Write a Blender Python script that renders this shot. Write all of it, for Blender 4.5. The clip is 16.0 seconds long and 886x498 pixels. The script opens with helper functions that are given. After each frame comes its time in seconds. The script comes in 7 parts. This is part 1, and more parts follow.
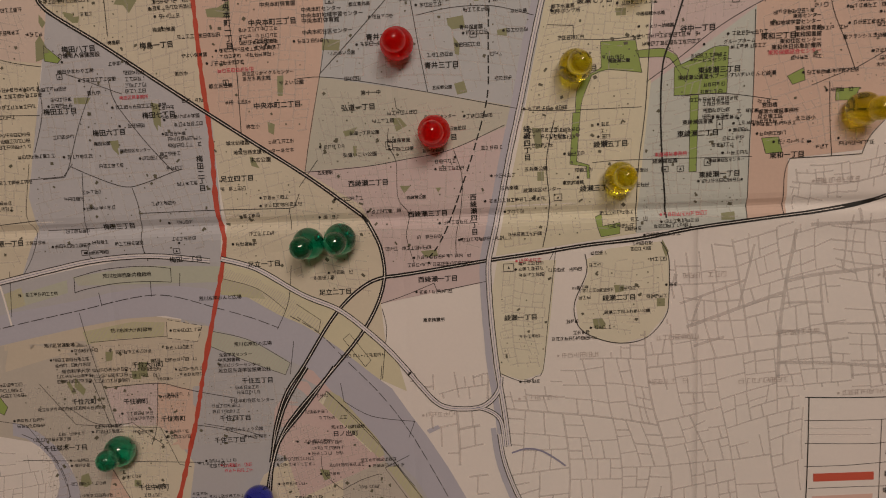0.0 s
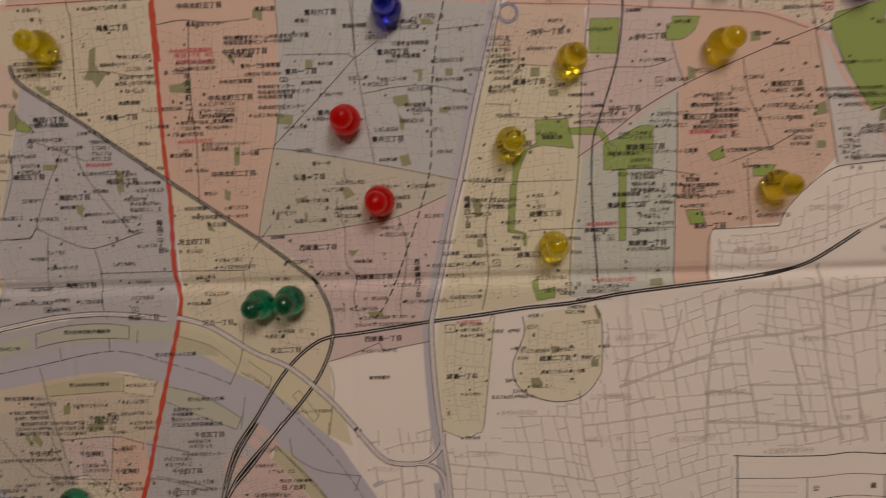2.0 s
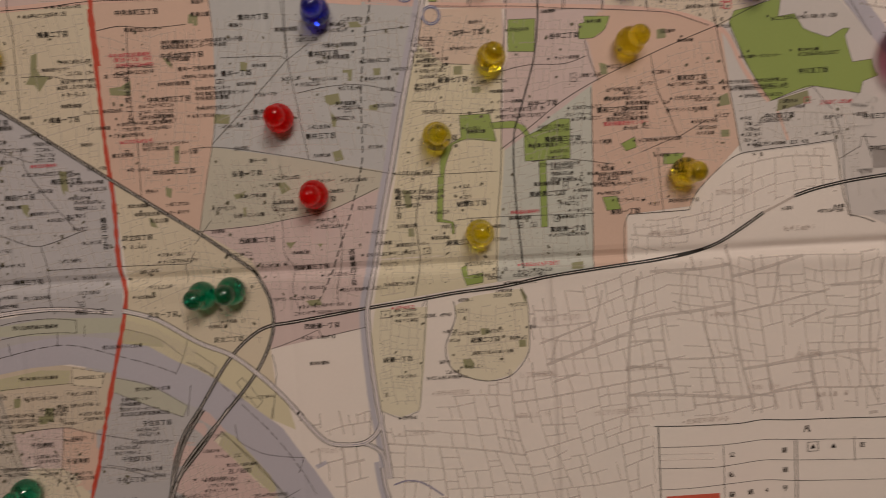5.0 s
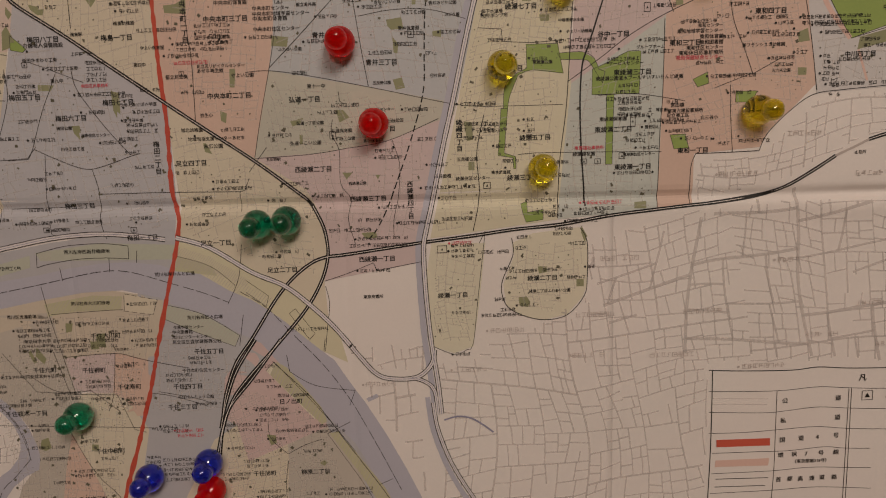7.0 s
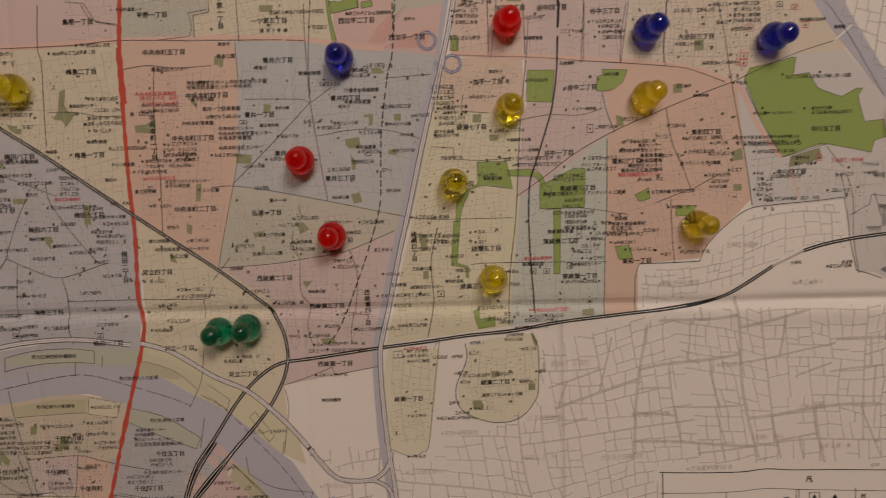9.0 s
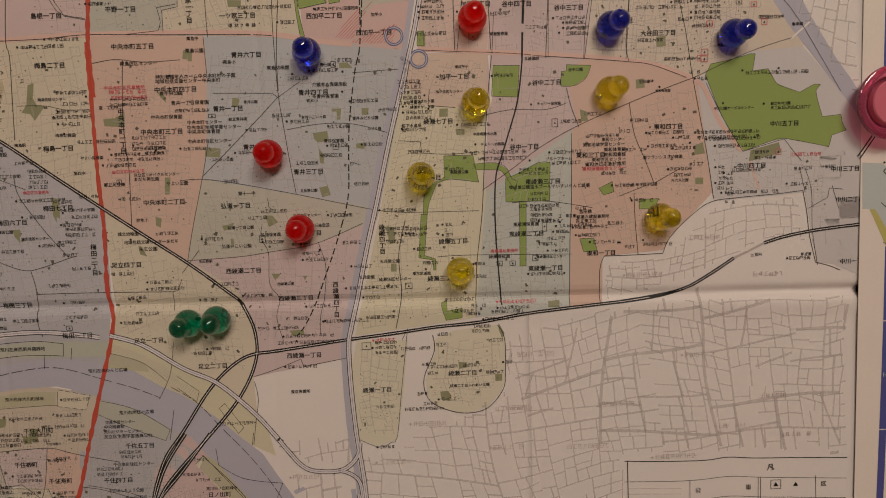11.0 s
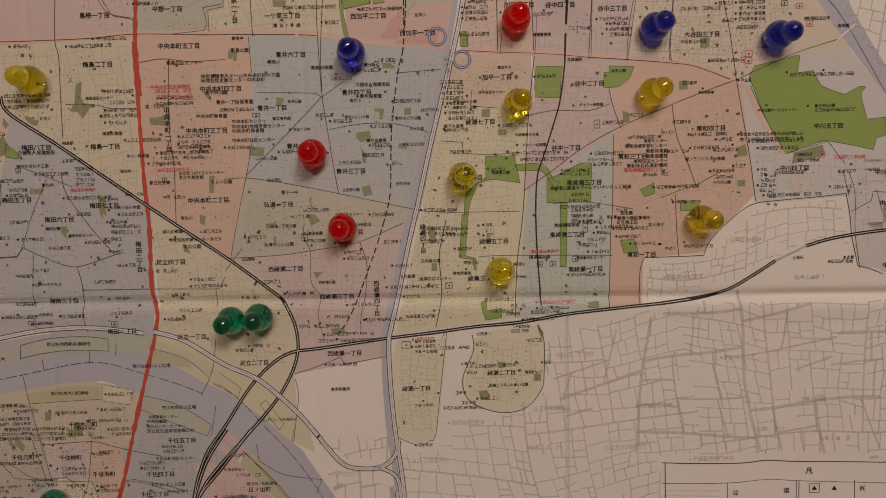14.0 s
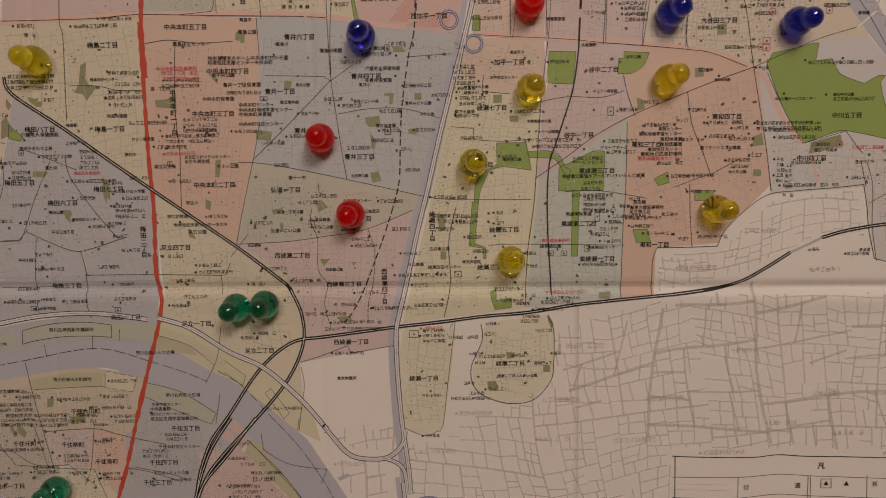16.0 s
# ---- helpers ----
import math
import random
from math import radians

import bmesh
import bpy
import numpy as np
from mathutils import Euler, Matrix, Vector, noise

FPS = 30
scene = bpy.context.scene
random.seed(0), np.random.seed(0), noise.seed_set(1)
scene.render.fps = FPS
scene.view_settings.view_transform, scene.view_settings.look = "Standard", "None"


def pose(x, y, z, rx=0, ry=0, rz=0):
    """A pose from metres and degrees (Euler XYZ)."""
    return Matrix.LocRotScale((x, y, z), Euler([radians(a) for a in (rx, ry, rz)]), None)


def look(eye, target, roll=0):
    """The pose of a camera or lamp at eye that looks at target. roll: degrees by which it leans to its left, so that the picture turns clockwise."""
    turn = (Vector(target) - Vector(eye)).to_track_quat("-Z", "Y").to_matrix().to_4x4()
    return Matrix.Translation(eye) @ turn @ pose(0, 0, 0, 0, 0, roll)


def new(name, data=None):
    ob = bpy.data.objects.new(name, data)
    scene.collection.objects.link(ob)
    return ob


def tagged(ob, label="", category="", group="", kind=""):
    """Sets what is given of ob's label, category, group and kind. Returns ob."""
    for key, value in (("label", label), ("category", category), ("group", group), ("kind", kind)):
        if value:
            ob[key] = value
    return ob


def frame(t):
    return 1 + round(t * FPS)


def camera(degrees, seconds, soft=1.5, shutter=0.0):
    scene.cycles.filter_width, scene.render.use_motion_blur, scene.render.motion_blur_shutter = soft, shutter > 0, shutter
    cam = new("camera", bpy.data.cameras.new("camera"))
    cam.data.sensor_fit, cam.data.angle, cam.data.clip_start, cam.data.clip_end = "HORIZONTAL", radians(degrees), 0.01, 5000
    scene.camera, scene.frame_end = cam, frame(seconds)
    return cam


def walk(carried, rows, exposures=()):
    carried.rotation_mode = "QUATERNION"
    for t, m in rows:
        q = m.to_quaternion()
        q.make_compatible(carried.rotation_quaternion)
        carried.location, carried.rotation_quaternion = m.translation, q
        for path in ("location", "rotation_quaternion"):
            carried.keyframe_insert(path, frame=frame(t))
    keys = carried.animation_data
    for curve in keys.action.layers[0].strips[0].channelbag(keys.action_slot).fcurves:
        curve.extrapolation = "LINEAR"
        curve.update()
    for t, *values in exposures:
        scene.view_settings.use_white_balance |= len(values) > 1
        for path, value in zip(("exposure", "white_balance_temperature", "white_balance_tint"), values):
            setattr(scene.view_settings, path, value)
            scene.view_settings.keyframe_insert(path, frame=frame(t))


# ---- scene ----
cam = camera(66.0, 16.0, soft=1.0, shutter=0.5)
PATH = [
    (0, (-0.00762, -0.22631, 1.43997), (-0.0732, 1.7483, 1.1289), -3.08),
    (0.5, (-0.00452, -0.22484, 1.43987), (-0.1090, 1.7485, 1.1317), -2.96),
    (1, (0.00028, -0.22979, 1.44101), (-0.1126, 1.7404, 1.1157), -3.32),
    (1.5, (-0.00032, -0.23163, 1.44210), (-0.0910, 1.7499, 1.1864), -2.64),
    (2, (0.01012, -0.23826, 1.44849), (-0.0317, 1.7520, 1.2553), -2.39),
    (2.5, (0.01959, -0.24508, 1.46079), (0.0971, 1.7468, 1.2988), -2.81),
    (3, (0.02856, -0.24931, 1.48300), (0.1311, 1.7399, 1.3027), -2.94),
    (3.5, (0.03492, -0.25302, 1.47729), (0.1508, 1.7351, 1.2929), -2.92),
    (4, (0.04004, -0.25122, 1.47457), (0.1705, 1.7328, 1.2587), -3.68),
    (4.5, (0.04017, -0.25133, 1.46592), (0.1567, 1.7310, 1.2274), -4.21),
    (5, (0.02651, -0.25269, 1.44325), (0.0506, 1.7388, 1.2607), -3.59),
    (5.2, (0.02101, -0.24907, 1.44248), (0.0193, 1.7377, 1.2129), -3.71),
    (7.3, (0.00510, -0.24761, 1.43410), (-0.0040, 1.7265, 1.1135), -1.54),
    (7.5, (0.00414, -0.24785, 1.43093), (-0.0156, 1.7299, 1.1341), -1.37),
    (8, (0.01018, -0.25058, 1.43140), (0.0172, 1.7357, 1.1979), -0.86),
    (8.5, (0.01418, -0.25382, 1.44194), (0.0247, 1.7331, 1.2140), -0.98),
    (9, (0.02236, -0.25569, 1.45920), (0.0426, 1.7365, 1.2836), -1.82),
    (9.2, (0.02707, -0.25731, 1.46058), (0.0655, 1.7341, 1.2798), -1.47),
    (11.3, (0.03029, -0.25966, 1.45301), (0.0841, 1.7326, 1.2855), -1.82),
    (11.5, (0.02984, -0.25809, 1.45069), (0.0776, 1.7345, 1.2855), -1.73),
    (12, (0.03101, -0.25499, 1.45131), (0.0698, 1.7357, 1.2621), -1.28),
    (12.5, (0.02759, -0.25883, 1.45851), (0.0761, 1.7333, 1.2881), -1.54),
    (13, (0.02459, -0.25952, 1.46038), (0.0570, 1.7302, 1.2608), -1.51),
    (13.5, (0.02108, -0.25870, 1.45605), (0.0365, 1.7333, 1.2777), -1.28),
    (14, (0.01944, -0.26040, 1.45754), (0.0368, 1.7313, 1.2763), -1.38),
    (14.5, (0.01953, -0.26106, 1.45774), (0.0358, 1.7306, 1.2755), -1.43),
    (15, (0.02028, -0.26124, 1.45640), (0.0287, 1.7298, 1.2672), -1.54),
    (15.5, (0.02129, -0.25928, 1.45601), (0.0285, 1.7307, 1.2563), -1.25),
    (16, (0.01636, -0.25626, 1.45500), (0.0300, 1.7337, 1.2558), -0.81),
]
EXPOSURES = [(0.0, 0.0), (16.0, 0.0)]
walk(cam, [(t, look(eye, target, roll)) for t, eye, target, roll in PATH], exposures=EXPOSURES)

# ---- light: two ceiling lamps in front of the wall, and the dim room around them ----
world = bpy.data.worlds.new("world")
scene.world = world
world.use_nodes = True
world.node_tree.nodes["Background"].inputs[0].default_value = (1.0, 0.86, 0.72, 1)
world.node_tree.nodes["Background"].inputs[1].default_value = 0.02


def ceiling_lamp(place, aim, size, energy):
    lamp_data = bpy.data.lights.new("ceiling_lamp", "AREA")
    lamp_data.shape, lamp_data.size, lamp_data.size_y = "RECTANGLE", *size
    lamp_data.energy, lamp_data.color = energy, (1.0, 0.866, 0.738)
    new("ceiling_lamp", lamp_data).matrix_world = look(place, aim, 20)


ceiling_lamp((0.36, -1.30, 2.30), (0.03, 0.0, 1.42), (0.50, 0.34), 9.3)
ceiling_lamp((-0.25, -2.3, 2.4), (0.0, 0.0, 1.42), (0.42, 0.24), 8.9)


# ---- materials ----
def material(name, color, rough=0.6, bump=0.12, mottle=0.06, grain=900.0, spec=0.3):
    """Printed paper and other matt surfaces: colour mottled at two scales, fine fibre relief."""
    m = bpy.data.materials.new(name)
    m.use_nodes = True
    n, k = m.node_tree.nodes, m.node_tree.links
    b = n["Principled BSDF"]
    b.inputs["Roughness"].default_value = rough
    b.inputs["Specular IOR Level"].default_value = spec
    geo = n.new("ShaderNodeNewGeometry")
    coarse, fine = n.new("ShaderNodeTexNoise"), n.new("ShaderNodeTexNoise")
    coarse.inputs["Scale"].default_value, coarse.inputs["Detail"].default_value = grain / 30, 4
    fine.inputs["Scale"].default_value, fine.inputs["Detail"].default_value = grain, 3
    for t in (coarse, fine):
        k.new(geo.outputs["Position"], t.inputs["Vector"])
    add = n.new("ShaderNodeMath")
    add.operation = "ADD"
    k.new(coarse.outputs["Fac"], add.inputs[0])
    k.new(fine.outputs["Fac"], add.inputs[1])
    scale = n.new("ShaderNodeMapRange")
    scale.inputs["From Min"].default_value, scale.inputs["From Max"].default_value = 0.6, 1.4
    scale.inputs["To Min"].default_value, scale.inputs["To Max"].default_value = 1 - mottle, 1 + mottle
    k.new(add.outputs[0], scale.inputs["Value"])
    tint = n.new("ShaderNodeVectorMath")
    tint.operation = "SCALE"
    tint.inputs[0].default_value = color
    k.new(scale.outputs[0], tint.inputs["Scale"])
    broad, blend = n.new("ShaderNodeTexNoise"), n.new("ShaderNodeMix")
    broad.inputs["Scale"].default_value, broad.inputs["Detail"].default_value = grain / 55, 2
    k.new(geo.outputs["Position"], broad.inputs["Vector"])
    blend.data_type = "RGBA"
    blend.inputs[7].default_value = (color[0] * 1.02, color[1] * 0.95, color[2] * 0.96, 1)
    k.new(broad.outputs["Fac"], blend.inputs[0])
    k.new(tint.outputs[0], blend.inputs[6])
    k.new(blend.outputs[2], b.inputs["Base Color"])
    if bump:
        relief_node = n.new("ShaderNodeBump")
        relief_node.inputs["Strength"].default_value, relief_node.inputs["Distance"].default_value = bump, 0.0002
        k.new(add.outputs[0], relief_node.inputs["Height"])
        crumple, soft = n.new("ShaderNodeTexNoise"), n.new("ShaderNodeBump")
        crumple.inputs["Scale"].default_value, crumple.inputs["Detail"].default_value = grain / 28, 2
        soft.inputs["Strength"].default_value, soft.inputs["Distance"].default_value = 0.5, 0.0009
        k.new(geo.outputs["Position"], crumple.inputs["Vector"])
        k.new(crumple.outputs["Fac"], soft.inputs["Height"])
        k.new(relief_node.outputs[0], soft.inputs["Normal"])
        k.new(soft.outputs[0], b.inputs["Normal"])
    return m


def plastic(name, color, clear, glow, pass_through):
    """Tinted clear plastic: a glossy refracting share, a cloudy share, and a share that light crosses unbent."""
    m = bpy.data.materials.new(name)
    m.use_nodes = True
    n, k = m.node_tree.nodes, m.node_tree.links
    b = n["Principled BSDF"]
    b.inputs["Base Color"].default_value = (*color, 1)
    b.inputs["Transmission Weight"].default_value = clear
    b.inputs["Roughness"].default_value = 0.04
    b.inputs["IOR"].default_value = 1.49
    b.inputs["Coat Weight"].default_value = 0.9
    b.inputs["Coat Roughness"].default_value = 0.03
    last = b
    for kind, share in (("ShaderNodeBsdfTranslucent", glow), ("ShaderNodeBsdfTransparent", pass_through)):
        other, mix = n.new(kind), n.new("ShaderNodeMixShader")
        other.inputs["Color"].default_value = (*color, 1)
        mix.inputs[0].default_value = share
        k.new(last.outputs[0], mix.inputs[1])
        k.new(other.outputs[0], mix.inputs[2])
        last = mix
    k.new(last.outputs[0], n["Material Output"].inputs["Surface"])
    return m


PAPER = material("paper", (0.800, 0.750, 0.710), rough=0.5)
SHIMANE = material("ink_rose_tint", (0.638, 0.504, 0.487))
HIRANO = material("ink_sage_tint", (0.521, 0.512, 0.445))
CREAM = material("ink_cream_tint", (0.665, 0.600, 0.475))
CREAMY = material("ink_sand_tint", (0.600, 0.530, 0.430))
AYASE = material("ink_ivory_tint", (0.690, 0.645, 0.490))
OYATA = material("ink_straw_tint", (0.670, 0.590, 0.490))
LOBE = material("ink_pale_olive_tint", (0.71, 0.67, 0.53))
GREYGREEN = material("ink_grey_green_tint", (0.538, 0.521, 0.445))
TEAL = material("ink_pale_teal_tint", (0.554, 0.580, 0.538))
BEIGE = material("ink_beige_tint", (0.530, 0.485, 0.425))
NISHIKAHEI = material("ink_salmon_tint", (0.655, 0.479, 0.445))
PEACH = material("ink_peach_tint", (0.664, 0.487, 0.403))
PEACHPALE = material("ink_pale_peach_tint", (0.664, 0.538, 0.470))
KAHEI = material("ink_apricot_tint", (0.664, 0.538, 0.445))
MAUVE = material("ink_mauve_tint", (0.622, 0.512, 0.504))
ROSE = material("ink_pink_tint", (0.622, 0.479, 0.462))
LAVENDER = material("ink_lavender_tint", (0.505, 0.500, 0.530))
GREYLAV = material("ink_grey_lavender_tint", (0.475, 0.470, 0.490))
PALELAV = material("ink_pale_lavender_tint", (0.620, 0.595, 0.585))
BLUE = material("ink_grey_blue_tint", (0.505, 0.520, 0.535))
YELLOW = material("ink_yellow_tint", (0.650, 0.610, 0.440))
YELLOWGREEN = material("ink_yellow_green_tint", (0.521, 0.504, 0.336))
PALEGREEN = material("ink_pale_green_tint", (0.487, 0.504, 0.420))
RIVER = material("ink_river", (0.475, 0.470, 0.540))
RIVERDARK = material("ink_river_dark", (0.27, 0.26, 0.36))
GREEN = material("ink_park_green", (0.290, 0.385, 0.110))
GREENDULL = material("ink_dull_green", (0.285, 0.290, 0.165))
REDROAD = material("ink_red", (0.590, 0.110, 0.068))
PINKROAD = material("ink_pale_red", (0.72, 0.50, 0.43))
INK = material("ink_grey_brown", (0.042, 0.034, 0.030), mottle=0.2)
INKDARK = material("ink_black", (0.018, 0.016, 0.014), mottle=0.1)
SMALLINK = material("ink_small_print", (0.026, 0.021, 0.018), mottle=0.2)
REDINK = material("ink_crimson", (0.620, 0.100, 0.130))
PALEINK = material("ink_pale_grey", (0.500, 0.440, 0.410))
STREET = material("ink_street_grey", (0.600, 0.560, 0.535), mottle=0.25)


def thin_ink(m, cover):
    """Ink that covers the paper below it only in part."""
    n, k = m.node_tree.nodes, m.node_tree.links
    clear, mix = n.new("ShaderNodeBsdfTransparent"), n.new("ShaderNodeMixShader")
    mix.inputs[0].default_value = cover
    k.new(clear.outputs[0], mix.inputs[1])
    k.new(n["Principled BSDF"].outputs[0], mix.inputs[2])
    k.new(mix.outputs[0], n["Material Output"].inputs["Surface"])
    return m


SITEGREY = material("ink_building_grey", (0.130, 0.120, 0.085), mottle=0.4)
STREETFAINT = material("ink_street_faint", (0.680, 0.635, 0.590), mottle=0.12)
MARKER = thin_ink(material("marker_red", (0.600, 0.085, 0.050), mottle=0.2), 0.84)
thin_ink(STREET, 0.38)
thin_ink(STREETFAINT, 0.32)
NAVY = material("ink_navy", (0.085, 0.090, 0.300))
WATER = material("ink_pale_water", (0.530, 0.580, 0.570))
CYAN = material("ink_cyan", (0.160, 0.380, 0.480))
OLIVE = material("ink_olive", (0.520, 0.480, 0.160))
SHEETWHITE = material("second_sheet_paper", (0.830, 0.760, 0.680), rough=0.45)
CORK = material("pinboard_cork", (0.140, 0.085, 0.050), rough=0.9, grain=500, mottle=0.3)
WALL = material("room_wall_paint", (0.620, 0.570, 0.500), rough=0.9, grain=60)
WOOD = material("room_floor_wood", (0.300, 0.200, 0.120), rough=0.5, grain=40, mottle=0.2)
STEEL = material("steel", (0.550, 0.550, 0.550), rough=0.25, bump=0)
STEEL.node_tree.nodes["Principled BSDF"].inputs["Metallic"].default_value = 1.0
PIN_RED = plastic("red_clear_plastic", (1.0, 0.008, 0.010), 0.75, 0.50, 0.0)
PIN_BLUE = plastic("blue_clear_plastic", (0.010, 0.032, 0.72), 0.9, 0.10, 0.0)
PIN_YELLOW = plastic("yellow_clear_plastic", (1.0, 0.90, 0.03), 0.98, 0.12, 0.12)
PIN_GREEN = plastic("green_clear_plastic", (0.003, 0.40, 0.22), 0.93, 0.12, 0.0)
PINK_CLEAR = plastic("pink_clear_plastic", (0.96, 0.27, 0.48), 0.9, 0.0, 0.0)
PINK_BODY = plastic("pink_cloudy_plastic", (0.84, 0.22, 0.30), 0.1, 0.1, 0.0)

# ---- the paper: millimetres on the wall, x to the right and z up from a point 1.4 m above the floor ----
FOLDS = (-130.0, -29.0, 73.0, 173.0)
TEAR_X, TEAR_Z = 69.4, 122.6
CUTS_Z = tuple(o for o in (-9, -5, -3, -1.8, -0.9, 0, 0.9, 1.8, 3, 5, 9))


def fold_height(x):
    return 14.3 - 0.0145 * x


def relief(x, z):
    """How far the paper stands off its plane, in mm towards the room."""
    d = z - fold_height(x)
    deep = 1.2 + 1.0 / (1 + math.exp(-(x - 146) / 4.0))
    r = -deep * math.exp(-((d - 0.6) / 1.9) ** 2) + 0.28 * deep * math.exp(-((d + 4.5) / 4.0) ** 2)
    for f in FOLDS:
        r -= 0.22 * math.exp(-((x - f) / 1.3) ** 2)
    r += 0.35 * math.sin(x * 0.047 + 0.6) * math.sin(z * 0.053 + 1.1)
    if z > TEAR_Z - 8:
        r += 0.10 * min(z - TEAR_Z + 8, 30) * math.exp(-((x - TEAR_X) / 7.0) ** 2)
    return r


def spot(x, z, lift):
    """World place of a point of the print, lifted in mm."""
    return Vector((x * 0.001, -(relief(x, z) + (lift + 0.06 if lift else 0.0)) * 0.001, 1.4 + z * 0.001))


def spot_flat(x, z, lift):
    return Vector((x * 0.001, -(0.5 + 0.55 / (1 + math.exp((z - 62) / 6.0)) + 0.15 * math.sin(x * 0.05) * math.sin(z * 0.04) + lift) * 0.001, 1.4 + z * 0.001))


def coords(text):
    return [tuple(float(v) for v in p.split(",")) for p in text.split()]


def part(name, verts, faces, mat, parent, label="", kind="", smooth=False):
    me = bpy.data.meshes.new(name)
    me.from_pydata([tuple(v) for v in verts], [], faces)
    me.materials.append(mat)
    if smooth:
        me.polygons.foreach_set("use_smooth", [True] * len(me.polygons))
    ob = new(name, me)
    ob.parent = parent
    if label or kind:
        tagged(ob, label=label, kind=kind)
    return ob


def spline(points, step, closed=False):
    """Points along a smooth curve through the given ones."""
    p = [Vector(q) for q in points]
    n, out = len(p), []
    for i in range(n if closed else n - 1):
        a, b, c, d = ((p[(i + j) % n] if closed else p[min(max(i + j, 0), n - 1)]) for j in (-1, 0, 1, 2))
        m = max(1, int((c - b).length / step))
        for j in range(m):
            t = j / m
            out.append(0.5 * ((2 * b) + (c - a) * t + (2 * a - 5 * b + 4 * c - d) * t * t + (3 * b - a - 3 * c + d) * t ** 3))
    if not closed:
        out.append(p[-1])
    return out


def patch(name, mat, text, level, place=None, parent=None, label=""):
    """A filled area of print that follows the paper's folds."""
    place, parent = place or spot, parent or wall_map
    bm = bmesh.new()
    pts = coords(text)
    bm.faces.new([bm.verts.new((x, z, 0)) for x, z in pts])
    bmesh.ops.triangulate(bm, faces=bm.faces[:])
    xs, zs = [p[0] for p in pts], [p[1] for p in pts]
    mid = fold_height(sum(xs) / len(xs))
    cuts = [((0, mid + o, 0), (0, 1, 0)) for o in CUTS_Z]
    cuts += [((f + o, 0, 0), (1, 0, 0)) for f in FOLDS for o in (-2, -0.8, 0, 0.8, 2)]
    cuts += [((0, v, 0), (0, 1, 0)) for v in range(-160, 180, 8)] + [((v, 0, 0), (1, 0, 0)) for v in range(-225, 225, 8)]
    for co, no in cuts:
        v = co[0] if no[0] else co[1]
        lo, hi = (min(xs), max(xs)) if no[0] else (min(zs), max(zs))
        if lo < v < hi:
            bmesh.ops.bisect_plane(bm, geom=bm.verts[:] + bm.edges[:] + bm.faces[:], plane_co=co, plane_no=no, dist=1e-4)
    for v in bm.verts:
        v.co = place(v.co.x, v.co.y, level)
    bm.normal_update()
    me = bpy.data.meshes.new(name)
    bm.to_mesh(me)
    bm.free()
    me.materials.append(mat)
    ob = new(name, me)
    ob.parent = parent
    if label:
        tagged(ob, label=label)
    return ob


def strip(points, width, level, place, verts, faces, on=None, wobble=0.0):
    """A ribbon of print along points, added to verts and faces; on: dash and gap lengths in mm."""
    start, run, n = len(verts), 0.0, len(points)
    for i, p in enumerate(points):
        t = points[min(i + 1, n - 1)] - points[max(i - 1, 0)]
        s = Vector((-t.y, t.x)).normalized() * width / 2 * (1 + wobble * noise.noise(Vector((p.x, p.y, 0)) * 0.35))
        verts.append(place(p.x + s.x, p.y + s.y, level))
        verts.append(place(p.x - s.x, p.y - s.y, level))
        if i:
            run += (p - points[i - 1]).length
            if not on or run % (on[0] + on[1]) < on[0]:
                a = start + 2 * i
                faces.append((a - 2, a - 1, a + 1, a))


def ribbon(name, mat, width, text, level, on=None, place=None, parent=None, label="", wobble=0.12):
    verts, faces, pts = [], [], [Vector(p) for p in coords(text)]
    pieces, run = [], [pts[0]]
    for i, p in enumerate(pts[1:], 1):
        run.append(p)
        if i < len(pts) - 1 and (p - pts[i - 1]).angle(pts[i + 1] - p, 0) > 0.8:
            pieces.append(run)
            run = [p]
    pieces.append(run)
    for run in pieces:
        strip(spline(run, 0.8 if on else 1.4), width, level, place or spot, verts, faces, on, wobble)
    return part(name, verts, faces, mat, parent or wall_map, label)


def railway(name, text, width, level):
    track = ribbon(name, INKDARK, width, text, level, label="black double railway line")
    ribbon("track_gap", PAPER, width * 0.15, text, level + 0.02, parent=track)


def expressway(name, text, width, level):
    road = ribbon(name, INK, width, text, level, label="pale elevated road with dark double outline")
    ribbon("road_surface", ROADFILL, width - 0.6, text, level + 0.02, parent=road)
    ribbon("centre_line", RIVERDARK, 0.18, text, level + 0.03, parent=road)


def ring(name, x, z, r, level):
    """A loop of an interchange: a dark outlined band."""
    circle = [Vector((x + r * math.cos(a), z + r * math.sin(a))) for a in (i * math.tau / 32 for i in range(33))]
    verts, faces, v2, f2 = [], [], [], []
    strip(circle, 1.0, level, spot, verts, faces)
    strip(circle, 0.34, level + 0.02, spot, v2, f2)
    loop = part(name, verts, faces, RINGBLUE, wall_map, "blue outlined interchange loop")
    part("road_surface", v2, f2, BLUE, loop)


font_curve = bpy.data.curves.new("lettering", "FONT")
font_curve.align_x, font_curve.align_y = "CENTER", "CENTER"
font_curve.resolution_u = 1
font_object = bpy.data.objects.new("lettering", font_curve)


